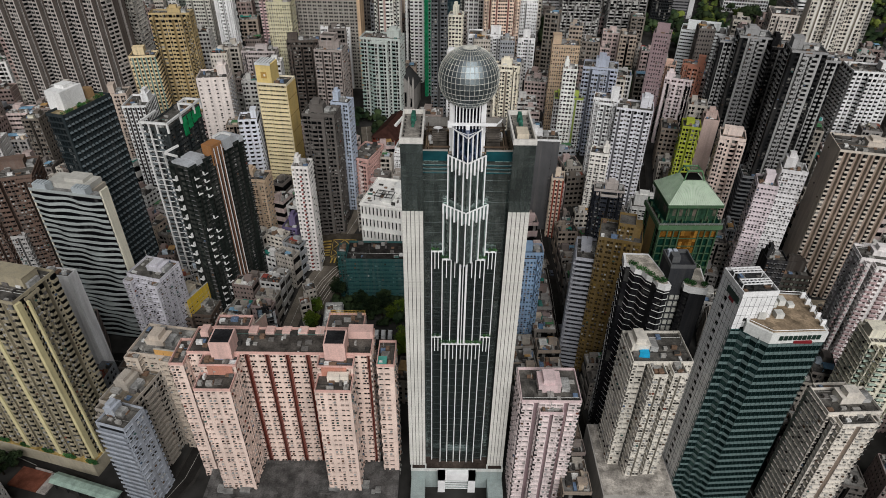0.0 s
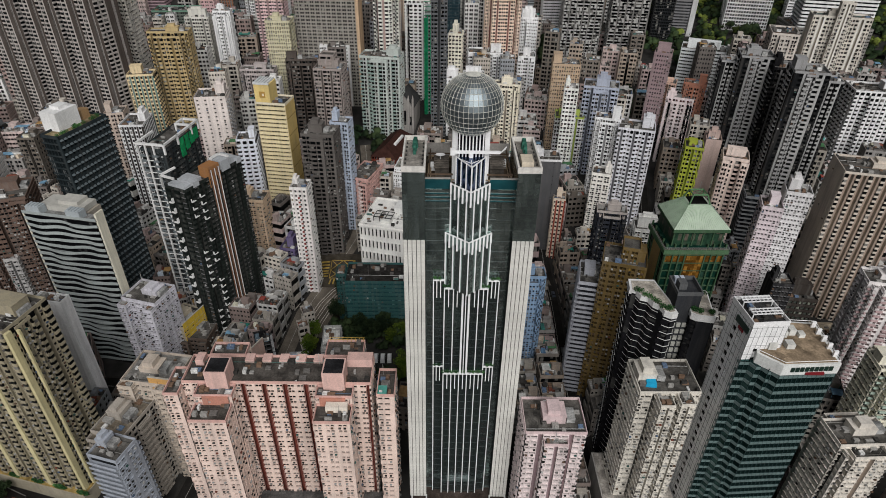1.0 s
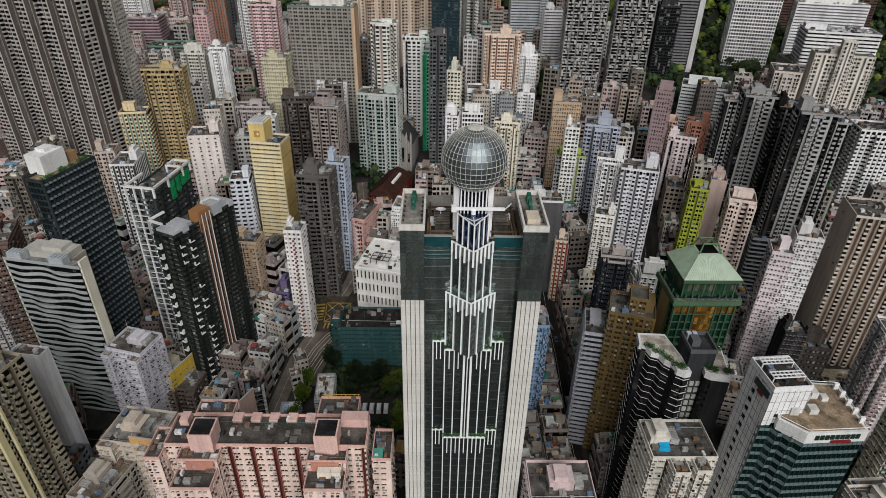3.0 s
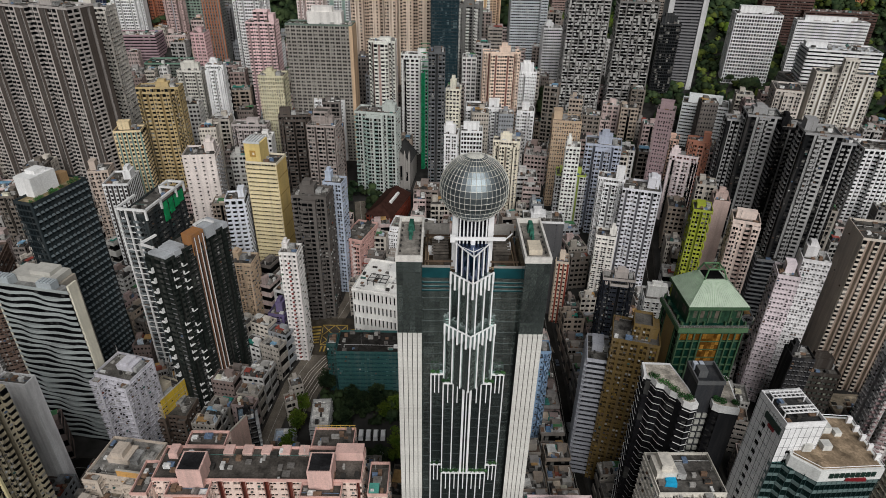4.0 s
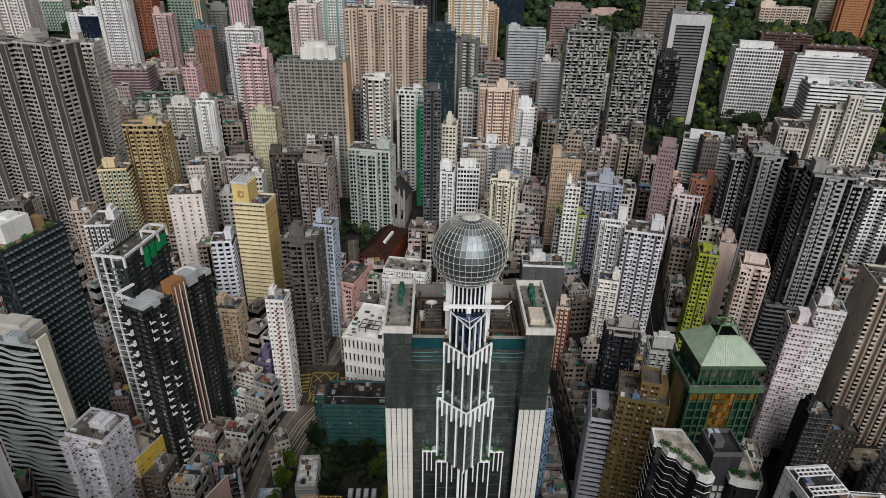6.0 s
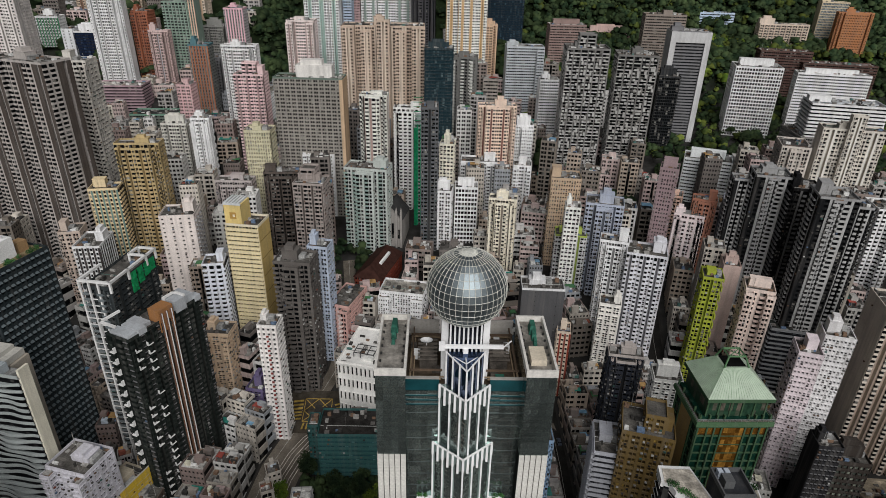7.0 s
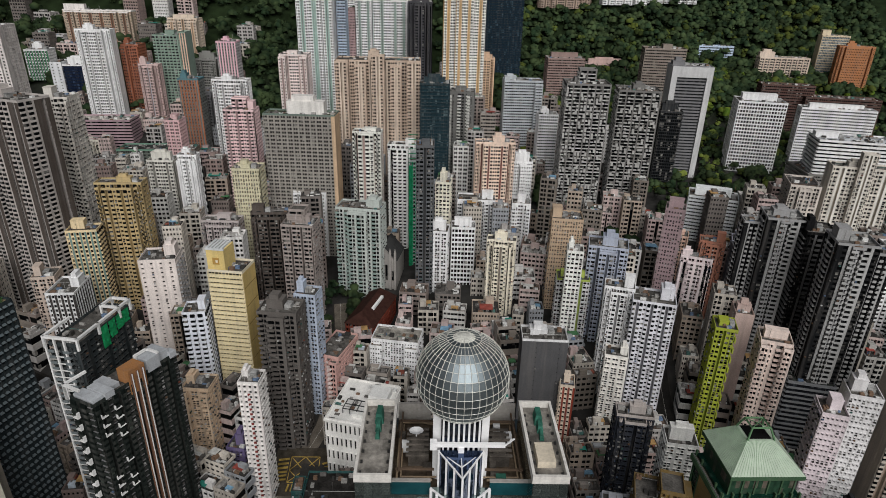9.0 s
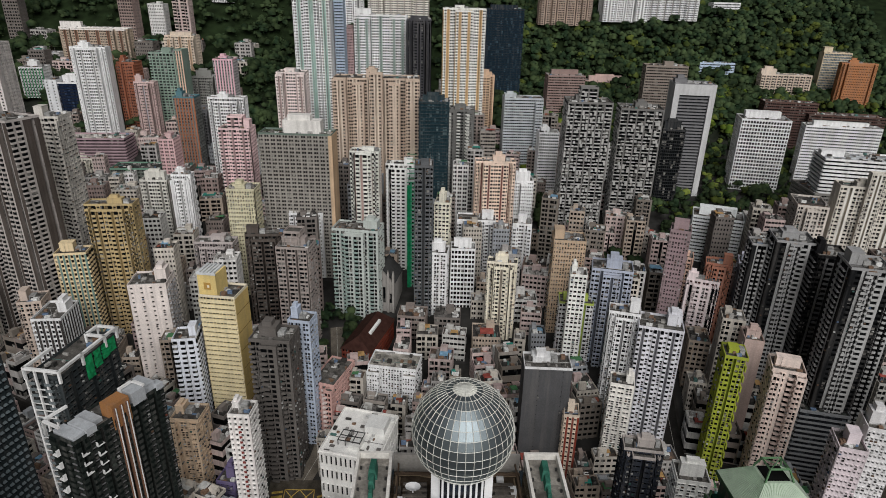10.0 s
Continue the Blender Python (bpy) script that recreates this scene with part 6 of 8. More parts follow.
tower("apartment_tower", "grey brown apartment tower with pale strips", -232.0, 382.0, -20.0, 26.0, 17.0, 167.0, wall=(0.46, 0.425, 0.4), accent=(0.14, 0.115, 0.1), front='fins', side='fins')
tower("apartment_tower", "slim cream apartment tower beside a huge grey one", -203.0, 408.0, 4.0, 14.0, 14.0, 162.0, wall=(0.6, 0.57, 0.52), front='bays', side='pair')
tower("car_park", "low mauve car park podium with a pale curved deck", -250.0, 534.0, 4.0, 46.0, 20.0, 122.0, wall=(0.42, 0.3, 0.33), front='band', side='band', roof=(0.5, 0.46, 0.42), house=0, cat='car park')
tower("school_building", "low dark school block with a green edged flat roof", -212.0, 512.0, 4.0, 34.0, 18.0, 106.0, wall=(0.2, 0.23, 0.2), front='ribbon', side='ribbon', roof=(0.09, 0.095, 0.09), house=0, trim_top=(0.2, 0.36, 0.27), cat='school')
tower("apartment_tower", "pale grey rounded apartment tower near the woods", -352.0, 668.0, 4.0, 24.0, 16.0, 168.0, wall=(0.5, 0.49, 0.48), front='ribbon', side='pair')
tower("apartment_tower", "tall white apartment slab", -261.0, 568.0, 4.0, 26.0, 16.0, 182.5, wall=(0.76, 0.738, 0.704), front='slots', side='blank')
tower("apartment_tower", "red brown apartment tower", -243.0, 588.0, 0.0, 14.0, 14.0, 170.0, wall=(0.41, 0.154, 0.0896), front='pair', side='pair')
tower("apartment_tower", "green and peach apartment tower", -212.0, 592.0, 0.0, 26.0, 16.0, 178.0, wall=(0.27, 0.36, 0.3), accent=(0.66, 0.45, 0.34), front='bay', side='solid', blocks=((-13, 7, -8, 8, 177.5), (7, 13, -7, 7, 180.0, 'pier', 'solid')))
tower("apartment_tower", "slim pink apartment tower with blue grey side", -225.0, 572.0, 0.0, 16.0, 12.0, 157.0, wall=(0.56, 0.42, 0.4), accent=(0.36, 0.4, 0.44), front='slots', side='pair')
tower("apartment_tower", "cream apartment tower with orange bands", -224.0, 655.0, 0.0, 26.0, 14.0, 186.0, wall=(0.62, 0.52, 0.42), accent=(0.5, 0.36, 0.25), front='beige', side='pair')
tower("apartment_tower", "wide brown and cream apartment row below the woods", -308.0, 672.0, 0.0, 62.0, 16.0, 190.0, wall=(0.5, 0.4, 0.31), accent=(0.3, 0.15, 0.1), front='beige', side='pair', trim_top=(0.66, 0.63, 0.6))
tower("apartment_tower", "grey apartment tower with dark windows", -195.0, 618.0, 0.0, 18.0, 12.0, 156.0, wall=(0.3, 0.3, 0.28), front='slots', side='pair')
tower("apartment_tower", "pink white apartment tower", -172.1, 605.3, 0.0, 16.0, 14.0, 172.0, wall=(0.4, 0.38, 0.38), front='pier', side='pair', accent=(0.66, 0.42, 0.47), trim_top=(0.66, 0.42, 0.47))
tower("apartment_tower", "white apartment tower with stepped wings", -147.2, 525.7, 0.0, 26.0, 15.0, 154.0, wall=(0.76, 0.747, 0.76), front='slots', side='pair')
tower("apartment_tower", "pink apartment tower with a stepped crown", -126.9, 476.4, 0.0, 20.0, 14.0, 143.0, wall=(0.68, 0.5, 0.5), front='bays', side='pair', wings=((-0.25, 0.25, -0.2, 0.3, -7),))
tower("apartment_tower", "white apartment tower with lilac tint", -130.5, 511.6, 0.0, 15.0, 13.0, 121.7, wall=(0.735, 0.709, 0.76), front='pair', side='pair')
tower("apartment_tower", "orange and teal apartment tower", -179.1, 532.6, 0.0, 15.0, 13.0, 153.0, wall=(0.24, 0.25, 0.24), accent=(0.46, 0.18, 0.09), front='pier', side='slot', trim_top=(0.12, 0.26, 0.3))
tower("apartment_tower", "dark grey apartment tower", -175.7, 556.0, 0.0, 13.0, 13.0, 140.0, wall=(0.282, 0.282, 0.294), front='slots', side='pair')
tower("apartment_tower", "white tower with a green panel", -338.0, 619.0, 10.0, 18.0, 18.0, 161.0, wall=(0.7, 0.68, 0.65), accent=(0.05, 0.3, 0.12), front='pier', side='pair')
tower("office_block", "navy glass office block with white frame", -296.0, 600.0, 6.0, 20.0, 18.0, 152.0, wall=(0.03, 0.04, 0.075), front='curtain', side='curtain', trim_top=(0.66, 0.67, 0.68), glass=panes((0.01, 0.02, 0.05), (0.05, 0.08, 0.14)), cat='office block')
tower("office_block", "white stair end of the navy office block", -311.0, 599.0, 6.0, 9.0, 19.0, 154.0, wall=(0.64, 0.65, 0.66), front='sparse', side='sparse', cat='office block', house=0)
tower("apartment_tower", "wide beige apartment block with dark bays", -38.4, 510.9, 2.0, 58.0, 20.0, 172.0, wall=(0.538, 0.422, 0.333), accent=(0.58, 0.49, 0.4), front='beige', side='slots', wings=((-0.5, -0.34, -0.86, -0.47, 0), (-0.28, -0.14, -0.7, -0.47, 3), (-0.08, 0.08, -0.78, -0.47, -4), (0.14, 0.28, -0.7, -0.47, 3), (0.34, 0.5, -0.86, -0.47, 0)))
tower("apartment_tower", "pale pink apartment tower", -104.4, 547.7, 0.0, 21.0, 15.0, 170.0, wall=(0.742, 0.589, 0.563), accent=(0.42, 0.32, 0.3), front='beige', side='pair')
tower("apartment_tower", "teal black glass tower", 1.1, 485.2, 0.0, 20.0, 15.0, 161.0, wall=(0.055, 0.0935, 0.11), front='curtain', side='curtain', glass=panes((0.015, 0.035, 0.045), (0.1, 0.14, 0.15)))
tower("apartment_tower", "slim peach apartment tower", 46.6, 632.6, 0.0, 14.0, 14.0, 160.0, wall=(0.64, 0.448, 0.307), front='pair', side='pair')
tower("campus_building", "brown campus block with arches", 194.8, 608.9, -8.0, 34.0, 18.0, 173.9, wall=(0.333, 0.282, 0.243), front='ribbon', side='ribbon', cat='campus building')
campus = tower("campus_building", "tall grey campus tower with white edge piers", 188.5, 531.5, -8.0, 28.0, 18.0, 170.0, wall=(0.24, 0.24, 0.25), front='band', side='solid', cat='campus building', glass=panes((0.02, 0.022, 0.025), (0.1, 0.1, 0.1)))
for q0, q1, q2, q3 in ((-14.4, -10.4, 0, 170.6), (10.4, 14.4, 0, 170.6), (-10.4, 10.4, 163, 170.4)):
    sl = Soup()
    sl.box(q0, q1, -10.6, 9.2, max(0, q2 - campus.location.z), q3 - campus.location.z)
    part("edge_pier" if q2 == 0 else "crown", sl, paint((0.5, 0.5, 0.5), 0.4), campus, "white rendered edge")
tower("campus_building", "white campus block with a deep square window grid", 247.9, 535.4, -14.0, 34.0, 22.0, 145.0, wall=(0.748, 0.737, 0.693), front='grid', side='grid', cat='campus building')
tower("campus_building", "white hospital block with bands of windows", 276.3, 462.7, -14.0, 46.0, 24.0, 134.0, wall=(0.66, 0.671, 0.682), front='band', side='band', roof=(0.46, 0.48, 0.5), z0=112, cat='campus building')
tower("campus_building", "white campus block with a glazed corridor", 307.9, 534.5, -14.0, 52.0, 12.0, 140.0, wall=(0.747, 0.76, 0.747), front='ribbon', side='ribbon', roof=(0.5, 0.52, 0.5), cat='campus building')
tower("residence_hall", "orange brick hall of residence with punched windows", 390.2, 656.8, -14.0, 30.0, 14.0, 174.4, wall=(0.538, 0.243, 0.115), front='small', side='small', cat='residence hall')
tower("apartment_tower", "long low pinkish apartment row", 337.8, 680.9, -8.0, 46.0, 12.0, 160.6, wall=(0.614, 0.512, 0.422), front='balcony', side='punch', roof=(0.5, 0.48, 0.44))
tower("apartment_tower", "white and dark apartment tower with a square frame grid", 72.3, 577.9, 0.0, 31.0, 16.0, 150.0, wall=(0.46, 0.49, 0.51), accent=(0.66, 0.67, 0.67), front='ribbon', side='solid', wings=((0.3, 0.5, -0.62, -0.3, 2.5),))
tower("apartment_tower", "low white apartment block", 86.9, 533.8, 0.0, 15.0, 12.0, 132.0, wall=(0.76, 0.738, 0.704), front='ribbon', side='pair')
tower("apartment_tower", "salmon pink apartment tower with red window bays", 39.6, 449.4, 0.0, 25.0, 15.0, 131.0, wall=(0.76, 0.545, 0.443), accent=(0.32, 0.12, 0.1), front='slots', side='pair')
tower("apartment_tower", "white apartment tower with small windows", 60.5, 468.6, 0.0, 13.0, 13.0, 114.0, wall=(0.76, 0.76, 0.735), front='small', side='small')
tower("apartment_tower", "grey and white apartment tower with staggered bays", 99.5, 474.1, -4.0, 28.0, 22.0, 165.0, wall=(0.25, 0.245, 0.235), accent=(0.44, 0.435, 0.42), front='stagger', side='stagger', wings=((-0.2, 0.2, -0.1, 0.3, -8),))
tower("apartment_tower", "grey and white apartment tower with staggered dark bays", 136.4, 482.9, -8.0, 27.0, 22.0, 160.0, wall=(0.23, 0.225, 0.215), accent=(0.42, 0.415, 0.4), front='stagger', side='stagger')
tower("apartment_tower", "dark glass edge tower of an apartment pair", 172.8, 515.6, -8.0, 16.0, 16.0, 140.0, wall=(0.066, 0.0715, 0.077), front='curtain', side='curtain')
tower("apartment_tower", "black balcony slab between two dark towers", 181.5, 332.2, -14.0, 13.5, 16.0, 122.0, wall=(0.035, 0.035, 0.038), accent=(0.24, 0.24, 0.24), front='darkfin', side='loggia')
tower("residence_hall", "beige glazed wing of a residence hall", 386.2, 687.8, -14.0, 24.5, 14.0, 181.0, wall=(0.64, 0.538, 0.384), front='curtain', side='blank', cat='residence hall', glass=panes((0.1, 0.14, 0.17), (0.3, 0.34, 0.36), 0.5))
tower("apartment_tower", "grey brown apartment tower with pale window strips", -262.0, 392.6, -20.0, 28.0, 17.0, 164.0, wall=(0.46, 0.425, 0.4), accent=(0.14, 0.115, 0.1), front='fins', side='fins')
tower("apartment_tower", "very tall mint green apartment tower", -97.7, 609.0, 0.0, 30.0, 18.0, 244.0, wall=(0.659, 0.76, 0.697), accent=(0.32, 0.44, 0.39), front='beige', side='blank')
tower("apartment_tower", "very tall beige apartment tower", -190.6, 789.0, 0.0, 24.0, 18.0, 253.1, wall=(0.691, 0.589, 0.512), accent=(0.36, 0.28, 0.24), front='beige', side='slots')
tower("apartment_tower", "tall brown grey apartment tower", -167.7, 799.0, 0.0, 22.0, 18.0, 237.7, wall=(0.435, 0.384, 0.371), front='beige', side='slots')
tower("apartment_tower", "tall white and green apartment tower", -46.3, 649.0, 0.0, 45.6, 18.0, 206.9, wall=(0.735, 0.76, 0.711), accent=(0.3, 0.38, 0.34), front='beige', side='slots')
tower("apartment_tower", "plain pink brown block", -78.6, 648.0, 0.0, 18.1, 16.0, 195.0, wall=(0.512, 0.358, 0.358), front='small', side='small')
tower("apartment_tower", "dark slate apartment tower", -12.1, 618.0, 0.0, 20.3, 16.0, 205.2, wall=(0.11, 0.11, 0.121), front='beige', side='slots')
tower("apartment_tower", "cream and orange striped apartment tower", 24.3, 609.0, 0.0, 34.6, 18.0, 214.6, wall=(0.76, 0.674, 0.613), accent=(0.6, 0.4, 0.2), front='beige', side='pier')
tower("apartment_tower", "navy blue glass office tower", 65.5, 689.0, 0.0, 35.3, 18.0, 213.2, wall=(0.044, 0.066, 0.088), front='curtain', side='curtain', glass=panes((0.01, 0.025, 0.04), (0.05, 0.09, 0.12)))
tower("apartment_tower", "grey brown apartment slab", -330.8, 829.0, 0.0, 33.0, 18.0, 229.0, wall=(0.435, 0.384, 0.346), front='beige', side='slots')
tower("apartment_tower", "orange brown apartment tower", -303.0, 849.0, 0.0, 35.1, 18.0, 235.7, wall=(0.461, 0.256, 0.166), front='beige', side='slots')
tower("apartment_tower", "tall cream apartment tower", -279.5, 808.0, 0.0, 27.5, 16.0, 171.5, wall=(0.64, 0.55, 0.435), front='beige', side='slots')
tower("apartment_tower", "small white apartment tower", -248.7, 788.0, 0.0, 31.6, 16.0, 190.8, wall=(0.64, 0.64, 0.64), front='pair', side='pair')
tower("apartment_tower", "long yellow apartment block", -368.8, 809.0, 0.0, 44.5, 18.0, 190.9, wall=(0.64, 0.461, 0.128), front='pair', side='pair')
tower("apartment_tower", "brown white apartment row", -347.4, 729.0, 0.0, 61.4, 18.0, 177.8, wall=(0.461, 0.333, 0.256), front='beige', side='pair')
tower("apartment_tower", "white grey stepped apartment tower", -330.5, 549.9, 6.0, 30.0, 20.0, 185.6, wall=(0.614, 0.576, 0.55), front='beige', side='slots')
tower("campus_building", "mauve brown campus block", 120.5, 654.0, 0.0, 34.0, 18.0, 159.2, wall=(0.358, 0.256, 0.23), front='ribbon', side='ribbon', cat='campus building')
tower("campus_building", "long low pink campus block", 172.3, 707.0, 0.0, 46.0, 14.0, 148.4, wall=(0.538, 0.384, 0.346), front='ribbon', side='ribbon', cat='campus building')
tower("apartment_tower", "white flat roofed institutional block", -16.0, 333.6, -10.0, 24.0, 14.0, 60.0, wall=(0.76, 0.735, 0.699), front='small', side='pair', house=0, roof=(0.36, 0.34, 0.3), cat='institution block')
tower("apartment_tower", "stepped pink tenement with grey terraces", -44.5, 321.0, -18.0, 12.0, 22.0, 61.9, wall=(0.6, 0.37, 0.33), accent=(0.66, 0.56, 0.53), front='balcony', side='ribbon', house=0)
tower("apartment_tower", "brown hillside apartment block with dark bays", 141.3, 790.0, 0.0, 57.8, 20.0, 252.0, wall=(0.435, 0.333, 0.269), front='beige', side='pair')
tower("apartment_tower", "white hillside apartment tower with stepped wings", 205.0, 792.0, 0.0, 49.0, 20.0, 251.0, wall=(0.76, 0.76, 0.748), front='beige', side='pair')
tower("apartment_tower", "pale grey hillside apartment tower", 258.0, 792.0, -6.0, 52.0, 20.0, 248.0, wall=(0.742, 0.717, 0.666), front='bays', side='pair')
tower("apartment_tower", "small white hillside villa", 322.0, 806.0, 0.0, 30.0, 14.0, 222.0, wall=(0.76, 0.76, 0.76), front='ribbon', side='pair', house=0)
tower("apartment_tower", "cream and brown apartment tower below the hill", -446.6, 809.0, 0.0, 39.7, 18.0, 231.8, wall=(0.666, 0.563, 0.461), front='bays', side='pair')
tower("apartment_tower", "pale grey apartment tower with ribbed bays", -402.6, 799.0, 4.0, 21.9, 18.0, 243.5, wall=(0.64, 0.614, 0.589), front='bays', side='pair')
tower("apartment_tower", "rust brown apartment tower below the hill", -256.8, 809.0, 0.0, 27.2, 18.0, 236.0, wall=(0.461, 0.282, 0.179), front='beige', side='pair')
tower("apartment_tower", "white grey apartment tower below the hill", -219.4, 769.0, 0.0, 23.0, 18.0, 225.5, wall=(0.691, 0.691, 0.691), front='beige', side='pair')
tower("apartment_tower", "slim pale blue glass tower", -77.5, 616.0, 0.0, 8.1, 12.0, 232.1, wall=(0.384, 0.461, 0.563), front='ribbon', side='ribbon')
tower("apartment_tower", "white apartment tower below the hill woods", -88.7, 769.0, 0.0, 28.5, 18.0, 249.3, wall=(0.76, 0.76, 0.76), front='beige', side='pair')
tower("apartment_tower", "wide cream apartment tower below the hill woods", -38.5, 789.0, 0.0, 65.0, 18.0, 245.8, wall=(0.691, 0.64, 0.576), front='bays', side='pair')
tower("campus_building", "low blue roofed campus block", 288.9, 726.0, -4.0, 35.0, 12.0, 165.8, wall=(0.461, 0.563, 0.691), front='ribbon', side='pair', house=0, roof=(0.2, 0.3, 0.42), cat='campus building')
tower("campus_building", "long low dark brick campus block", 305.6, 606.9, -10.0, 43.1, 14.0, 146.3, wall=(0.187, 0.11, 0.0935), front='ribbon', side='ribbon', house=0, roof=(0.3, 0.22, 0.19), cat='campus building')
tower("campus_building", "low dark red brick campus block with flat roofs", 346.7, 592.8, -12.0, 59.0, 16.0, 138.3, wall=(0.176, 0.105, 0.088), front='ribbon', side='ribbon', house=0, roof=(0.3, 0.24, 0.22), cat='campus building')
tower("campus_building", "low grey stone mansion with slate roofs", 217.7, 410.5, -18.0, 16.0, 22.0, 120.5, wall=(0.563, 0.512, 0.461), front='pair', side='pair', house=0, roof=(0.14, 0.13, 0.125), cat='campus building')
tower("campus_podium", "dark open podium carrying a white hospital block", 275.0, 466.0, -4.0, 54.0, 32.0, 112.0, wall=(0.3, 0.29, 0.27), front='ribbon', side='ribbon', house=0, cat='podium')


tower("apartment_tower", "low lilac painted tenement with a cluttered roof", -81.6, 279.6, -10.0, 8.5, 11.0, 38.5, wall=(0.21, 0.17, 0.33), front='pair', side='pair', cat='tenement')
tower("apartment_tower", "small black block with white balcony frames", -84.2, 219.6, 20.0, 7.0, 9.0, 25.5, wall=(0.035, 0.036, 0.04), accent=(0.5, 0.51, 0.52), front='grid', side='loggia', roof=(0.2, 0.27, 0.33), cat='tenement')
tower("workshop", "low white metal roofed workshop beside the park", -53.4, 226.0, 4.0, 8.4, 17.0, 20.0, wall=(0.45, 0.45, 0.44), front='ribbon', side='ribbon', roof=(0.62, 0.61, 0.58), cat='workshop', house=0)
tower("workshop", "low pale blue metal roofed workshop beside the street", -68.4, 217.5, 4.0, 9.0, 9.0, 14.0, wall=(0.4, 0.41, 0.42), front='ribbon', side='ribbon', roof=(0.36, 0.42, 0.5), cat='workshop', house=0)


# ---- streets ----
def strip(name, label, pts, width, lift, mat, kind="structure"):
    """A ribbon that follows the ground along a line of points."""
    s = Soup()
    fine = []
    for (x0, y0), (x1, y1) in zip(pts, pts[1:]):
        n = max(1, int(math.hypot(x1 - x0, y1 - y0) / 6))
        fine += [(x0 + (x1 - x0) * i / n, y0 + (y1 - y0) * i / n) for i in range(n)]
    fine.append(pts[-1])
    for i, (x, y) in enumerate(fine):
        a, b = fine[max(0, i - 1)], fine[min(len(fine) - 1, i + 1)]
        d = Vector((b[0] - a[0], b[1] - a[1])).normalized()
        for sgn in (1, -1):
            px, py = x - d.y * width / 2 * sgn, y + d.x * width / 2 * sgn
            s.v.append((px, py, ground_z(px, py) + lift + 0.1))
    for i in range(len(fine) - 1):
        s.f.append((2 * i, 2 * i + 1, 2 * i + 3, 2 * i + 2))
    me = s.mesh(name)
    me.materials.append(mat)
    return tagged(new(name, me), label, name.replace("_", " "), kind=kind)


ROADS = (
    (((-78, 140), (-80, 190), (-77, 222), (-72, 250), (-62, 274)), 7.5), (((-62, 274), (-50, 300), (-44, 330), (-52, 380)), 7),
    (((-57, 279), (-38, 277), (-10, 272), (30, 270), (58, 276)), 11), (((60, 100), (60, 145), (58, 210), (58, 252), (56, 300), (48, 350)), 7),
    (((-190, 185), (-155, 205), (-120, 204), (-80, 200)), 10), (((-62, 274), (-90, 283), (-140, 300), (-220, 330)), 9),
    (((56, 300), (110, 300), (180, 285), (260, 280)), 9), (((112, 250), (118, 320), (125, 370), (160, 400), (170, 470)), 8),
    (((-200, 112), (-60, 118), (60, 120), (220, 118)), 16), (((125, 110), (120, 180), (115, 250)), 8), (((-112, 122), (-101.5, 146), (-99, 162)), 7),
    (((-230, 172), (-182, 158), (-140, 142), (-112, 122)), 6),
)
road_m = plain("worn_asphalt", (0.05, 0.047, 0.043), 0.9, 0.0, 0.35, 0.4)
pave_m = plain("pavement_slabs", (0.075, 0.07, 0.064), 0.9, 0.0, 0.3, 0.6)
line_m = plain("road_paint", (0.42, 0.41, 0.38), 0.8, 0.0, 0.5)
tan_m = plain("tan_asphalt", (0.19, 0.165, 0.135), 0.9, 0.0, 0.35, 0.4)
plaza = base("plaza", "small red brick plaza beside the street", "plaza", -161.5, 144.4, 3.0, -14, kind="structure")
ps = Soup()
ps.box(-8.0, 5.5, -4.2, 4.2, 0, 0.75)
part("brick_paving", ps, plain("red_brick_paving", (0.23, 0.085, 0.055), 0.9, 0.0, 0.35), plaza)
ps = Soup()
ps.box(-2.0, 6.0, 4.2, 4.6, 0, 1.8)
ps.box(5.5, 9.5, -4.2, 4.0, 0, 0.6)
part("plaza_kerb", ps, concrete((0.34, 0.31, 0.29)), plaza)
canopy = base("street_canopy", "long pale green roofed footbridge canopy over the street", "canopy", -137.0, 138.6, 3.0, -16)
ps = Soup()
ps.prism([(-14, -2.6), (16, -2.6), (16, 2.6), (-14, 2.6)], 5.4, 6.2, [(-14, -1.2), (16, -1.2), (16, 1.2), (-14, 1.2)])
part("canopy_roof", ps, plain("pale_green_sheet", (0.27, 0.36, 0.31), 0.6, 0.0, 0.3), canopy)
for i in range(6):
    ps = Soup()
    ps.box(-13.4 + 5.6 * i, -13.0 + 5.6 * i, -1.8, 1.8, 0, 5.4)
    part("canopy_post", ps, plain("dark_steel", (0.06, 0.06, 0.06), 0.5), canopy)
planter = base("podium_block", "cream planter podium at the foot of the beige tower", "podium", -157.0, 154.8, 1.0, -14)
ps = Soup()
ps.box(-30, 22, -3.0, 6, 0, 9.0)
part("podium_wall", ps, paint((0.4, 0.36, 0.27), 0.5), planter)
ps = Soup()
ps.box(-29.6, 21.6, -2.6, 5.5, 9.0, 9.2)
part("podium_deck", ps, concrete((0.38, 0.27, 0.1)), planter)
for i in range(5):
    ps = Soup()
    leaf_cloud(ps, -21 + 10.5 * i, -2.0, 9.8, 3.2, 0.8, 0.9, 260, 0.3, random.Random(i))
    part("hedge", ps, PLANT, planter, kind="stuff")
for n_road, (pts, wide) in enumerate(ROADS):
    strip("pavement", "grey paved footway along the street", pts, wide + 2.4, 0.25, pave_m)
    strip("road", "worn grey asphalt street with lane lines", pts, wide, 0.34, tan_m if n_road in (0, 1, 2) else road_m)
    strip("lane_line", "thin pale lane line on the asphalt", pts, 0.14, 0.42, line_m)
apron = ((-49, 270), (-56, 263), (-61, 255), (-64.5, 246), (-66.5, 236))
strip("road", "pale worn lanes sweeping down from the crossing", apron, 13, 0.4, tan_m)
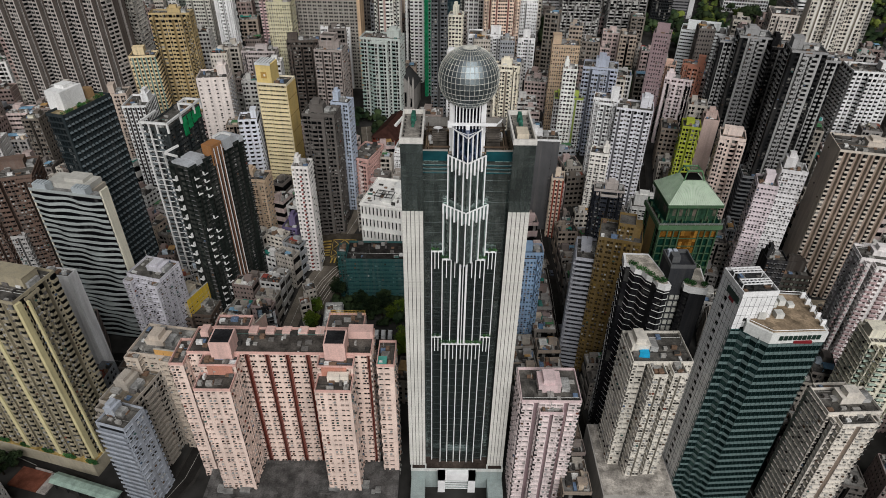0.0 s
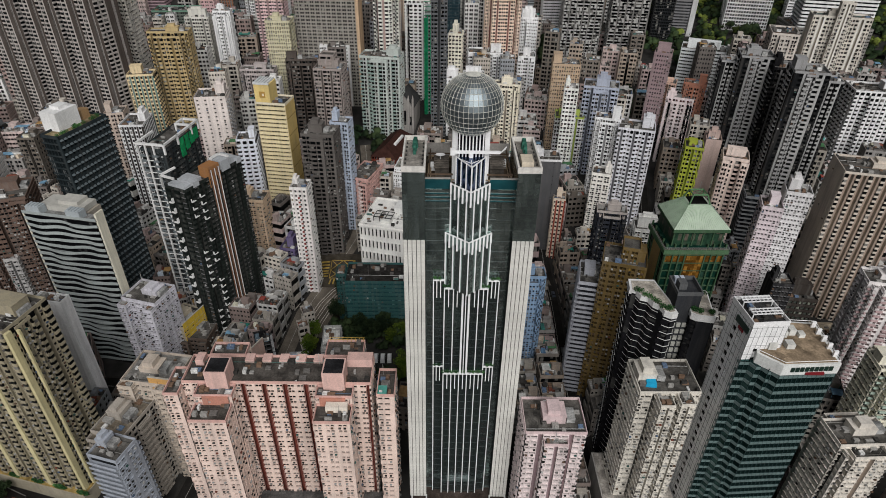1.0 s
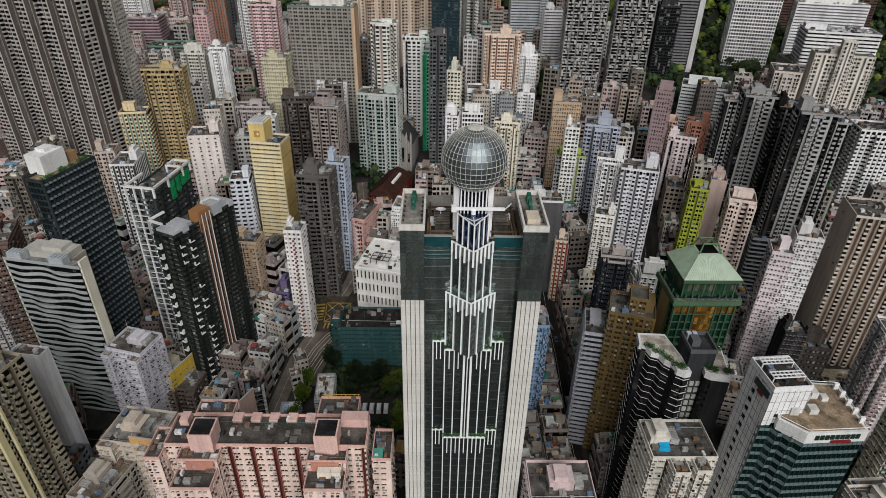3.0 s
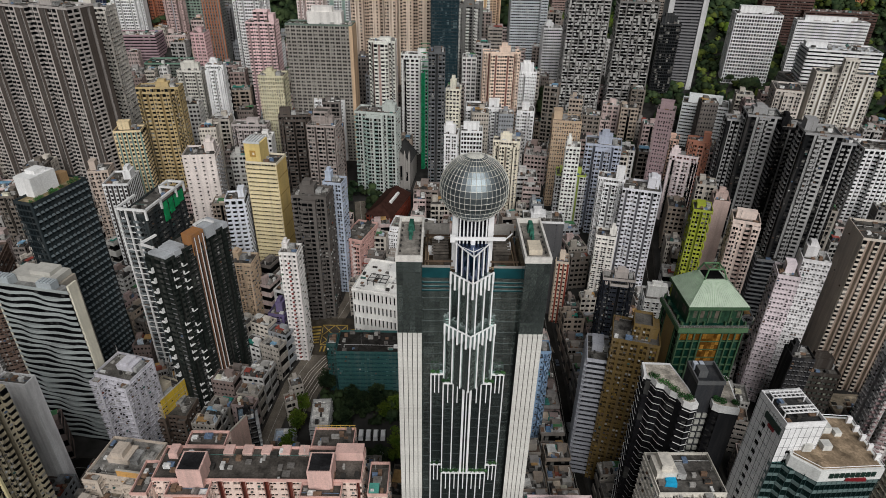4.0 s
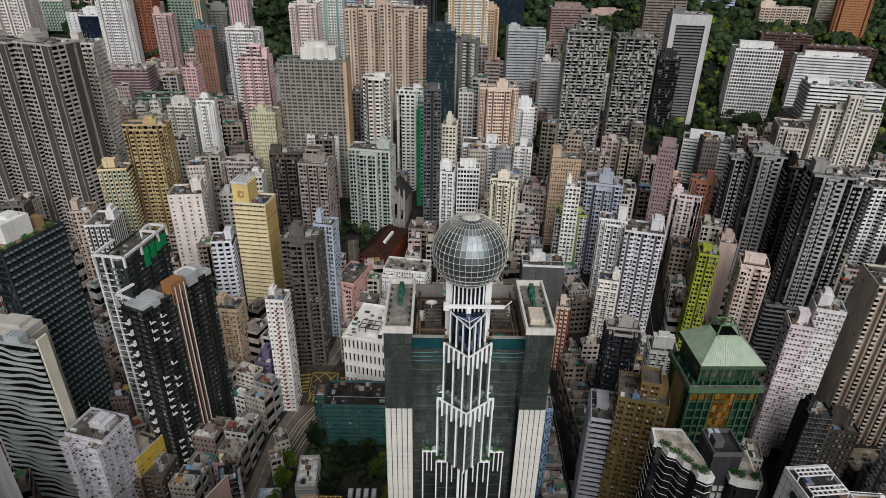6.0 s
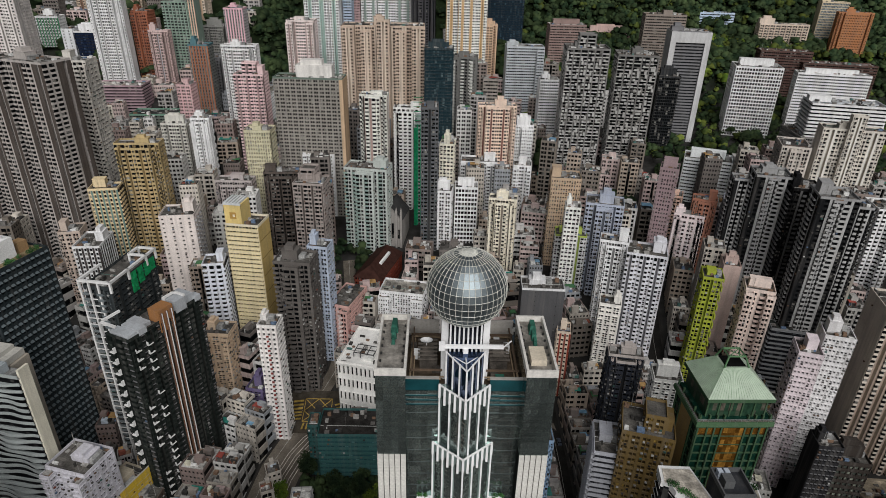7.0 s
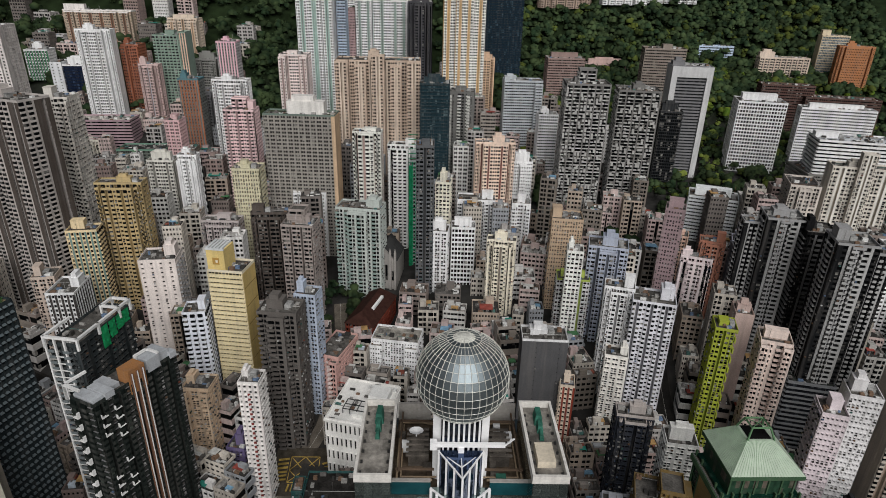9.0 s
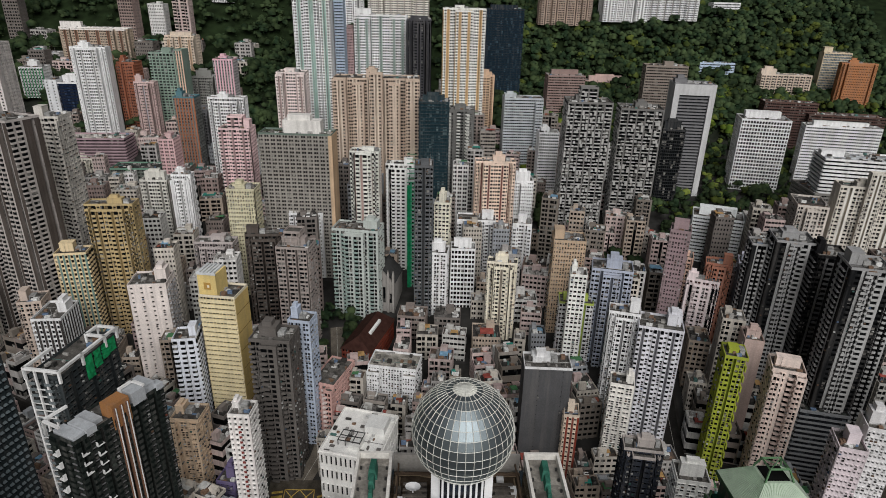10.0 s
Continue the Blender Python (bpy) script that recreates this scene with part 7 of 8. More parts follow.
rail_m = plain("tram_rail", (0.48, 0.44, 0.39), 0.5, 0.0, 0.4)
for off in (-4.4, -3.0, -0.9, 0.5, 2.6, 4.0):
    strip("tram_track", "thin pale tram rail set in the road", [(x + off * 0.85, y - off * 0.5) for x, y in apron], 0.3, 0.5, rail_m)
# yellow box junction
jb = base("box_junction", "yellow hatched box junction painted on the crossing", "road marking", -56, 279, 0, 0, kind="structure")
yellow_m = plain("yellow_road_paint", (0.4, 0.28, 0.07), 0.8, 0.0, 0.5)


def bar(name, x0, y0, x1, y1, wide, lift, mat):
    """A painted bar that follows the slope of the street."""
    s = Soup()
    ln = math.hypot(x1 - x0, y1 - y0)
    nx, ny = -(y1 - y0) / ln * wide / 2, (x1 - x0) / ln * wide / 2
    n = max(1, int(ln / 1.2))
    for i in range(n + 1):
        x, y = x0 + (x1 - x0) * i / n, y0 + (y1 - y0) * i / n
        for k in (-1, 1):
            for dz in (0, -0.12):
                s.v.append((x + k * nx + 56, y + k * ny - 279, ground_z(x + k * nx, y + k * ny) + lift + dz))
    for i in range(n):
        a, b = 4 * i, 4 * i + 4
        s.f += [(a, a + 2, b + 2, b), (a + 1, b + 1, b + 3, a + 3), (a, b, b + 1, a + 1), (a + 2, a + 3, b + 3, b + 2)]
    return part(name, s, mat, jb)


junction_m = plain("brown_asphalt", (0.105, 0.09, 0.07), 0.9, 0.0, 0.4)
for i in range(14):
    bar("junction_surface", -69, 268.5 + 1.6 * i, -41, 268.5 + 1.6 * i, 1.6, 0.62, junction_m)
for x0, y0, x1, y1 in ((-62, 274, -49, 274), (-62, 286, -49, 286), (-62, 274, -62, 286), (-49, 274, -49, 286), (-62, 274, -49, 286), (-62, 286, -49, 274),
                       (-62, 280, -55.5, 286), (-55.5, 274, -49, 280), (-62, 280, -55.5, 274), (-55.5, 286, -49, 280)):
    bar("hatch_line", x0, y0, x1, y1, 0.32, 0.72, yellow_m)
for i in range(6):
    bar("crossing_bar", -67.5, 275 + 1.9 * i, -62.8, 275.6 + 1.9 * i, 0.9, 0.72, yellow_m)
    bar("crossing_bar", -47.5, 273.4 + 1.9 * i, -44.0, 274.6 + 1.9 * i, 0.8, 0.72, yellow_m)
    bar("crossing_bar", -61.5 + 1.9 * i, 269.6, -61.0 + 1.9 * i, 273.2, 0.8, 0.72, yellow_m)


# ---- old tenements between the towers ----
TAKEN = []
for ob in scene.objects:
    if ob.parent is None and ob.type == 'EMPTY':
        xs, ys = [], []
        for ch in ob.children:
            if ch.type == 'MESH':
                for c in ch.bound_box:
                    p = ch.matrix_basis @ Vector(c)
                    xs.append(p.x)
                    ys.append(p.y)
        if xs:
            TAKEN.append((min(xs), max(xs), min(ys), max(ys), ob.matrix_basis.inverted()))


def free(x, y, r, kerb=0.3):
    here = Vector((x, y, 0))
    for a, b, c, d, inv in TAKEN:
        p = inv @ here if inv else here
        if a - r < p.x < b + r and c - r < p.y < d + r:
            return False
    for pts, wide in ROADS:
        for (x0, y0), (x1, y1) in zip(pts, pts[1:]):
            l2 = (x1 - x0) ** 2 + (y1 - y0) ** 2
            f = min(1, max(0, ((x - x0) * (x1 - x0) + (y - y0) * (y1 - y0)) / l2))
            if math.hypot(x - x0 - f * (x1 - x0), y - y0 - f * (y1 - y0)) < wide / 2 + kerb + r:
                return False
    return True


GREENS = ((-190, -118, 128, 156), (-70, -45, 266, 292), (-66, -8, 204, 264), (150, 420, 445, 640), (-175, -80, 600, 700), (60, 700, 625, 1400), (-900, 60, 720, 1400), (-62, -40, 345, 395), (-46, -14, 340, 402), (75, 92, 440, 520), (262, 420, 470, 520), (100, 135, 395, 440), (128, 150, 272, 288))


def green(x, y):
    return any(a < x < b and c < y < d for a, b, c, d in GREENS)


TONES = ((0.66, 0.65, 0.63), (0.62, 0.57, 0.5), (0.6, 0.48, 0.45), (0.4, 0.36, 0.32), (0.46, 0.44, 0.42), (0.34, 0.28, 0.25), (0.5, 0.46, 0.4), (0.42, 0.32, 0.29), (0.38, 0.4, 0.42), (0.54, 0.53, 0.5), (0.3, 0.26, 0.22), (0.5, 0.41, 0.33), (0.26, 0.23, 0.21), (0.52, 0.4, 0.38))
WORDS = ("bright white", "pale cream", "pale pink", "taupe", "grey", "brown", "cream", "dusty rose", "blue grey", "white", "dark brown", "sand", "soot dark", "faded pink")
SHEETS = ((0.05, 0.3, 0.24), (0.2, 0.36, 0.5), (0.4, 0.1, 0.08), (0.5, 0.5, 0.48), (0.45, 0.28, 0.12), (0.1, 0.26, 0.12))


SHEDS = ((0.56, 0.55, 0.52), (0.42, 0.48, 0.54), (0.5, 0.42, 0.33), (0.3, 0.1, 0.07), (0.08, 0.3, 0.26), (0.2, 0.19, 0.18), (0.36, 0.34, 0.31), (0.14, 0.26, 0.42), (0.52, 0.5, 0.4), (0.12, 0.11, 0.1))
FAR = {}


def heap(key):
    return FAR.setdefault(key, Soup())


def tenement(x, y, yaw, w, d, h, rnd, far=False, plan=None):
    tone = rnd.randrange(len(TONES))
    big = h > 33
    name = "apartment_block" if big else "tenement"
    zb = min(ground_z(x, y), ground_z(x, y - d / 2)) - 1.5
    ob = None if far else base(name, f"{'mid rise' if big else 'low'} {WORDS[tone]} {'apartment block' if big else 'tenement'} with a cluttered flat roof", "apartment block" if big else "tenement", x, y, zb, yaw, "old houses along the streets")
    ws, gs, acs = Soup(), Soup(), Soup()
    key = plan or rnd.choice(("pair", "punch", "ribbon", "slots", "balcony", "small"))
    for i, fc in enumerate(faces(-w / 2, w / 2, -d / 2, d / 2)):
        side = "hidden" if i == 2 or i == (3 if x < 0 else 1) else rnd.choice(("pair", "punch", "small"))
        facade(ws, ws, gs, fc, w if i in (0, 2) else d, 0, h, STYLES[key if i == 0 else side], rnd, acs if i == 0 else None)
    gs.box(-w / 2 + 0.36, w / 2 - 0.36, -d / 2 + (1.6 if key == "slots" else 0.36), d / 2 - (1.6 if key == "slots" else 0.36), 0, h - 0.3)
    # Street-level shade put into the wall colour: near houses 0.74, far ones 0.92.
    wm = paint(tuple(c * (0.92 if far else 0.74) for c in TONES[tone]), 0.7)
    t = 0.25
    ws.box(-w / 2, w / 2, -d / 2, -d / 2 + t, h - 0.1, h + 1)
    ws.box(-w / 2, w / 2, d / 2 - t, d / 2, h - 0.1, h + 1)
    ws.box(-w / 2, -w / 2 + t, -d / 2 + t, d / 2 - t, h - 0.1, h + 1)
    ws.box(w / 2 - t, w / 2, -d / 2 + t, d / 2 - t, h - 0.1, h + 1)
    a = rnd.uniform(-w / 2 + 0.5, 0)
    ws.box(a, a + w * 0.3, 0, d * 0.35, h, h + rnd.uniform(2.4, 4.5))
    def lay(nm, soup, mat, key, kind=""):
        if not far:
            return part(nm, soup, mat, ob, kind=kind)
        hp, m = heap((nm, key)), pose(x, y, zb, 0, 0, yaw)
        MATS[("far", nm, key)] = mat
        k = len(hp.v)
        hp.v += [tuple(m @ Vector(p)) for p in soup.v]
        hp.f += [tuple(k + i for i in f) for f in soup.f]
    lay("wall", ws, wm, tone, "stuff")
    lay("glazing", gs, panes(), 0)
    deck = Soup()
    deck.box(-w / 2 + 0.1, w / 2 - 0.1, -d / 2 + 0.1, d / 2 - 0.1, h - 0.25, h + 0.05)
    rt = rnd.choice(((0.16, 0.15, 0.14), (0.3, 0.29, 0.27), (0.1, 0.095, 0.09), (0.2, 0.15, 0.12), (0.46, 0.45, 0.43)))
    lay("roof_deck", deck, concrete(rt), rt)
    misc = Soup()
    for i in range(int(w * d / 9) + 4):
        sx, sy, sz = rnd.uniform(0.5, 3.0), rnd.uniform(0.5, 2.4), rnd.uniform(0.4, 2.2)
        px, py = rnd.uniform(-w / 2 + 0.4, w / 2 - sx - 0.4), rnd.uniform(-d / 2 + 0.4, d / 2 - sy - 0.4)
        misc.box(px, px + sx, py, py + sy, h, h + sz)
    lay("roof_clutter", misc, clutter(), 0, "stuff")
    if not far:
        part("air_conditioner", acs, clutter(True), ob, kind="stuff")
    if rnd.random() < 0.55:
        sh = Soup()
        sx, sy = w * rnd.uniform(0.3, 0.55), d * rnd.uniform(0.25, 0.5)
        px, py = rnd.uniform(-w / 2 + 0.3, w / 2 - sx - 0.3), rnd.uniform(-d / 2 + 0.3, d / 2 - sy - 0.3)
        sh.prism([(px, py), (px + sx, py), (px + sx, py + sy), (px, py + sy)], h + 2.0, h + 2.2)
        for q in ((px, py), (px + sx - 0.15, py), (px, py + sy - 0.15), (px + sx - 0.15, py + sy - 0.15)):
            sh.box(q[0], q[0] + 0.15, q[1], q[1] + 0.15, h, h + 2.1)
        c = rnd.choice(SHEETS)
        lay("sheet_roof", sh, plain("sheet_roof", c, 0.6, 0.0, 0.35), c)
    if not far:
        # lean-to sheds in odd colours on the roof
        own = random.Random(int(abs(x) * 31 + abs(y) * 17))
        for i in range(own.choice((1, 2, 2, 3))):
            sx, sy, sz = own.uniform(1.4, w * 0.42), own.uniform(1.2, d * 0.36), own.uniform(1.2, 2.6)
            px, py = own.uniform(-w / 2 + 0.3, w / 2 - sx - 0.3), own.uniform(-d / 2 + 0.3, d / 2 - sy - 0.3)
            sh = Soup()
            sh.prism([(px, py), (px + sx, py), (px + sx, py + sy), (px, py + sy)], h, h + sz, [(px, py), (px + sx, py), (px + sx, py + sy * 0.8), (px, py + sy * 0.8)])
            part("roof_shed", sh, plain("shed_sheet", own.choice(SHEDS), 0.7, 0.0, 0.4), ob)
    return ob


rndt = random.Random(77)
def infill(x0, x1, y0, y1, tries):
    """Narrow old houses squeezed into what is left."""
    for i in range(tries):
        x, y = rndt.uniform(x0, x1), rndt.uniform(y0, y1)
        w, d = rndt.uniform(4.5, 7.5), rndt.uniform(5, 8)
        if free(x, y, 3.1) and not green(x, y):
            tenement(x, y, (-14 if x > 60 else 25 if x < -60 else -4) + rndt.uniform(-4, 4), w, d, rndt.uniform(13, 23), rndt)
            TAKEN.append((x - w / 2, x + w / 2, y - d / 2, y + d / 2, None))


def terrace_row(pts, off, depth, lo, hi):
    """Old houses shoulder to shoulder along a street, on one side of it."""
    for (x0, y0), (x1, y1) in zip(pts, pts[1:]):
        ln = math.hypot(x1 - x0, y1 - y0)
        ux, uy = (x1 - x0) / ln, (y1 - y0) / ln
        side = 1 if off > 0 else -1
        turn = math.degrees(math.atan2(uy, ux)) + (180 if off > 0 else 0)
        a = 0.0
        while a < ln - 3:
            w = min(rndt.uniform(5.5, 9), ln - a)
            x, y = x0 + ux * (a + w / 2) - uy * off, y0 + uy * (a + w / 2) + ux * off
            if free(x, y, 2.4, 0.5) and not green(x, y):
                tenement(x, y, turn, w - 0.05, depth, rndt.uniform(lo, hi), rndt, y > 262)
                placed.append((-w / 2, w / 2, -depth / 2, depth / 2, pose(x, y, 0, 0, 0, turn).inverted()))
            a += w


for n_road in (0, 3, 4, 5, 6, 1):
    pts, wide = ROADS[n_road]
    for k in range(3 if n_road == 0 else 2):
        for sgn in ((1,) if n_road == 0 else (1, -1)):
            placed = []
            terrace_row(pts, sgn * (wide / 2 + 6.6 + 11.5 * k), 10.5, 14, 23)
            TAKEN.extend(placed)
infill(-130, -56, 190, 300, 1500)
infill(34, 80, 128, 250, 500)
infill(-62, 60, 275, 330, 500)


jy = 128.0
while jy < 575:
    span = 230 + 0.42 * (jy - 128)
    jx = -span - 20
    while jx < span + 40:
        w, d = rndt.uniform(10, 17), rndt.uniform(10, 15)
        x, y = jx + rndt.uniform(-2, 2), jy + rndt.uniform(-2, 2)
        r = max(w, d) * 0.44
        if free(x, y, r) and not green(x, y):
            h = rndt.uniform(14, 24) if y < 330 else rndt.uniform(14, 32)
            if x < -60 and y > 430:
                h = rndt.uniform(9, 19)
            elif y > 300 and rndt.random() < 0.42:
                h, w, d = rndt.uniform(30, 54), rndt.uniform(9, 12.5), rndt.uniform(9, 12)
            if -62 < x < 66 and 325 < y < 400:
                h = min(h, 16)
            yaw = (-14 if x > 60 else 6 if x < -60 else -4) + rndt.uniform(-4, 4)
            tenement(x, y, yaw, w, d, h, rndt, y > 350)
            TAKEN.append((x - w / 2, x + w / 2, y - d / 2, y + d / 2, None))
        jx += 16.5 if y < 420 else 19
    jy += 15.5 if jy < 420 else 19



# the hill's far rows
for i in range(420):
    x, y = rndt.uniform(-470, 80), rndt.uniform(560, 760)
    if free(x, y, 8) and not green(x, y) and rndt.random() < 0.55:
        w, d = rndt.uniform(11, 17), rndt.uniform(11, 14)
        tenement(x, y, rndt.uniform(-8, 8), w, d, rndt.uniform(34, 66) if y > 705 else rndt.uniform(10, 24), rndt, True)
        TAKEN.append((x - w / 2, x + w / 2, y - d / 2, y + d / 2, None))
# Unseen quarter behind the waterfront, added for the mirror glass to reflect.
for j in range(9):
    for i in range(13):
        x, y = -190 + 32 * i + rndt.uniform(-6, 6), -190 + 31 * j + rndt.uniform(-5, 5)
        h = rndt.uniform(25, 75) if y < 45 else rndt.uniform(14, 28)
        tenement(x, y, rndt.uniform(-4, 4), rndt.uniform(14, 24), rndt.uniform(13, 20), h, rndt, True, "hidden")
for i in range(5200):
    x, y = rndt.uniform(-330, 330), rndt.uniform(128, 560)
    if abs(x) > 215 + 0.4 * (y - 128) or green(x, y):
        continue
    w, d = rndt.uniform(6, 9.5), rndt.uniform(6.5, 10)
    if free(x, y, 4.4):
        tenement(x, y, (-14 if x > 60 else 6 if x < -60 else -4) + rndt.uniform(-4, 4), w, d, rndt.uniform(11, 21), rndt, y > 290)
        TAKEN.append((x - w / 2, x + w / 2, y - d / 2, y + d / 2, None))


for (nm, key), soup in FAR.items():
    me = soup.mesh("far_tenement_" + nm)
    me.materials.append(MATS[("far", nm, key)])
    tagged(new("far_tenement_" + nm, me), "crowded old tenements on the hill, and unseen ones added for reflections", "tenements", kind="stuff")


# ---- trees ----
BARK = plain("bark", (0.07, 0.055, 0.04), 0.9)
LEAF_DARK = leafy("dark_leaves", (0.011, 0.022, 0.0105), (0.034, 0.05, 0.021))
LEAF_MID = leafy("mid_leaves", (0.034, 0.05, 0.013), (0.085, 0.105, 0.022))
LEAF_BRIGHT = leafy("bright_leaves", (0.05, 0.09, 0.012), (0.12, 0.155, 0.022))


def tree(x, y, h, r, leaf, label):
    rnd = random.Random(int(x * 13 + y * 7))
    t = base("tree", label, "tree", x, y, ground_z(x, y) - 0.2, 0, "trees of the small park")
    tr = Soup()
    sides = 8
    for j, (z, q) in enumerate(((0, 0.42), (h * 0.25, 0.32), (h * 0.5, 0.24), (h * 0.72, 0.1))):
        tr.v += [(q * math.cos(0.785 * i) + 0.15 * j * math.sin(x), q * math.sin(0.785 * i), z) for i in range(sides)]
    tr.f = [(j * sides + i, j * sides + (i + 1) % sides, (j + 1) * sides + (i + 1) % sides, (j + 1) * sides + i) for j in range(3) for i in range(sides)]
    cl = []
    for i in range(11):
        a, q = rnd.uniform(0, 6.28), r * rnd.uniform(0.25, 0.8)
        p = (q * math.cos(a), q * math.sin(a), h * rnd.uniform(0.5, 0.92))
        cl.append(p)
        tr.tube((0, 0, h * rnd.uniform(0.25, 0.5)), p, 0.09, 5)
    part("trunk", tr, BARK, t)
    cr = Soup()
    for p in cl:
        leaf_cloud(cr, p[0], p[1], p[2], r * 0.42, r * 0.42, r * 0.34, 120, 0.42, rnd)
    part("crown", cr, leaf, t, kind="stuff")


rndg = random.Random(21)
spots = []
for i in range(400):
    x, y = rndg.uniform(-66, -10), rndg.uniform(206, 266)
    if (x + 30) ** 2 + (y - 220) ** 2 < 160 or -62 < x < -45 and y < 240 or x < -55 and y > 236:
        continue
    if free(x, y, 1.5) and all((x - a) ** 2 + (y - b) ** 2 > 30 for a, b in spots):
        spots.append((x, y))
for x, y in spots[:46]:
    # Lit look put into leaf colour: these trees take LEAF_BRIGHT, others LEAF_DARK.
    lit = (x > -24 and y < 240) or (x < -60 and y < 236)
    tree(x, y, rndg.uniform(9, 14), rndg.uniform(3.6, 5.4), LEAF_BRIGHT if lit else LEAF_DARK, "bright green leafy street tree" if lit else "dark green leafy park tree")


ICO = [(0, 0, 1), (0.894, 0, 0.447), (0.276, 0.851, 0.447), (-0.724, 0.526, 0.447), (-0.724, -0.526, 0.447), (0.276, -0.851, 0.447),
       (0.724, 0.526, -0.447), (-0.276, 0.851, -0.447), (-0.894, 0, -0.447), (-0.276, -0.851, -0.447), (0.724, -0.526, -0.447)]
ICO_F = [(0, i, i % 5 + 1) for i in range(1, 6)] + [(i, i + 5, i % 5 + 1) for i in range(1, 6)] + [(i % 5 + 1, i + 5, i % 5 + 6) for i in range(1, 6)]


def lumps(s, x, y, z, r, count, rnd):
    """Uneven clumps of foliage that make up one crown."""
    for i in range(count):
        a, q, g = rnd.uniform(0, 6.283), r * rnd.uniform(0.15, 0.6), r * rnd.uniform(0.42, 0.66)
        cx, cy, cz = x + q * math.cos(a), y + q * math.sin(a), z + r * rnd.uniform(-0.25, 0.4)
        k = len(s.v)
        for u, v, w in ICO:
            j = g * rnd.uniform(0.72, 1.25)
            s.v.append((cx + u * j, cy + v * j, cz + w * j * 0.8))
        s.f += [(k + p, k + m, k + o) for p, m, o in ICO_F]


def woods(name, label, x0, x1, y0, y1, count, leaf, seed, size=4.2):
    """A wood of many crowns of loose leaves, as one mass."""
    rnd = random.Random(seed)
    s = Soup()
    for i in range(count):
        x, y = rnd.uniform(x0, x1), rnd.uniform(y0, y1)
        if not free(x, y, 1.0):
            continue
        r = size * rnd.uniform(0.6, 1.35)
        z = ground_z(x, y) + r * rnd.uniform(0.6, 1.5)
        lumps(s, x, y, z, r, 4 if y < 860 else 3, rnd)
        leaf_cloud(s, x, y, z, r, r, r * 0.85, 22 if y < 620 else 12, 0.7 if y < 620 else 1.1 if y < 860 else 2.4, rnd)
    me = s.mesh(name)
    me.polygons.foreach_set("use_smooth", [True] * len(me.polygons))
    me.materials.append(leaf)
    return tagged(new(name, me), label, "woodland", kind="stuff")


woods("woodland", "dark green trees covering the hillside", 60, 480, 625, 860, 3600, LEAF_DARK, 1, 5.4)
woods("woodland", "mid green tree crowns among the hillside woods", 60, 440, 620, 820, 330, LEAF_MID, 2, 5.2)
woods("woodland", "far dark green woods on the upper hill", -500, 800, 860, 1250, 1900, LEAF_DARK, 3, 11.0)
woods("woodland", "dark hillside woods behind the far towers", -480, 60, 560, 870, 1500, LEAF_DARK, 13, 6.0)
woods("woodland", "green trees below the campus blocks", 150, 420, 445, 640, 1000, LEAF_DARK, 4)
# Sun on these crowns is only their lighter leaf colour.
woods("woodland", "green trees below the campus blocks, sunlight put in their leaf colour", 160, 400, 455, 630, 300, LEAF_MID, 5)
woods("woodland", "dark trees between the hillside towers", -175, -80, 600, 700, 300, LEAF_DARK, 6, 5.0)
woods("woodland", "dense dark park trees below the teal block", -55, -15, 227, 243, 110, LEAF_DARK, 14, 3.0)
woods("woodland", "dark trees beside the brick hall", -62, -40, 345, 395, 60, LEAF_DARK, 7)
woods("woodland", "dark trees behind the tan tower", 75, 94, 440, 520, 90, LEAF_DARK, 8)
woods("woodland", "dark trees on a steep slope between towers", 100, 136, 395, 440, 90, LEAF_DARK, 9)
woods("woodland", "dark trees at the foot of the lime tower", 126, 152, 268, 290, 50, LEAF_DARK, 10, 3.2)
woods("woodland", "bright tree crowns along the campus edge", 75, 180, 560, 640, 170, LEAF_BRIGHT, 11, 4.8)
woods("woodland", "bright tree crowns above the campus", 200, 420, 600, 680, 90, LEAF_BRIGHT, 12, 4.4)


# ---- vehicles ----
TYRE = plain("tyre_rubber", (0.02, 0.02, 0.02), 0.8)
CAR_GLASS = plain("car_glass", (0.01, 0.012, 0.015), 0.1)


def vehicle(name, label, x, y, yaw, length, width, height, rgb, boxy=False):
    t = base(name, label, name.replace("_", " "), x, y, ground_z(x, y) + 0.45, yaw, "parked minibuses" if name == "minibus" else "vehicles on the streets")
    m = plain("vehicle_paint", rgb, 0.3, 0.0, 0.05)
    b = Soup()
    L, W = length / 2, width / 2
    b.prism([(-L, -W), (L, -W), (L, W), (-L, W)], 0.25, 0.9, [(-L + 0.1, -W + 0.06), (L - 0.15, -W + 0.06), (L - 0.15, W - 0.06), (-L + 0.1, W - 0.06)])
    part("body", b, m, t)
    c = Soup()
    q = 0.15 if boxy else 0.9
    c.prism([(-L + q, -W + 0.1), (L - 1.2, -W + 0.1), (L - 1.2, W - 0.1), (-L + q, W - 0.1)], 0.9, height - 0.06, [(-L + q + 0.1, -W + 0.2), (L - 1.8, -W + 0.2), (L - 1.8, W - 0.2), (-L + q + 0.1, W - 0.2)])
    part("cabin", c, m if boxy else CAR_GLASS, t)
    r = Soup()
    r.box(-L + q + 0.1, L - 1.85, -W + 0.2, W - 0.2, height - 0.06, height)
    part("roof", r, m, t)
    for sx in (-L * 0.62, L * 0.62):
        for sy in (-W, W):
            w = Soup()
            w.tube((sx, sy - 0.1, 0.3), (sx, sy + 0.1, 0.3), 0.32, 10)
            part("wheel", w, TYRE, t)
    return t


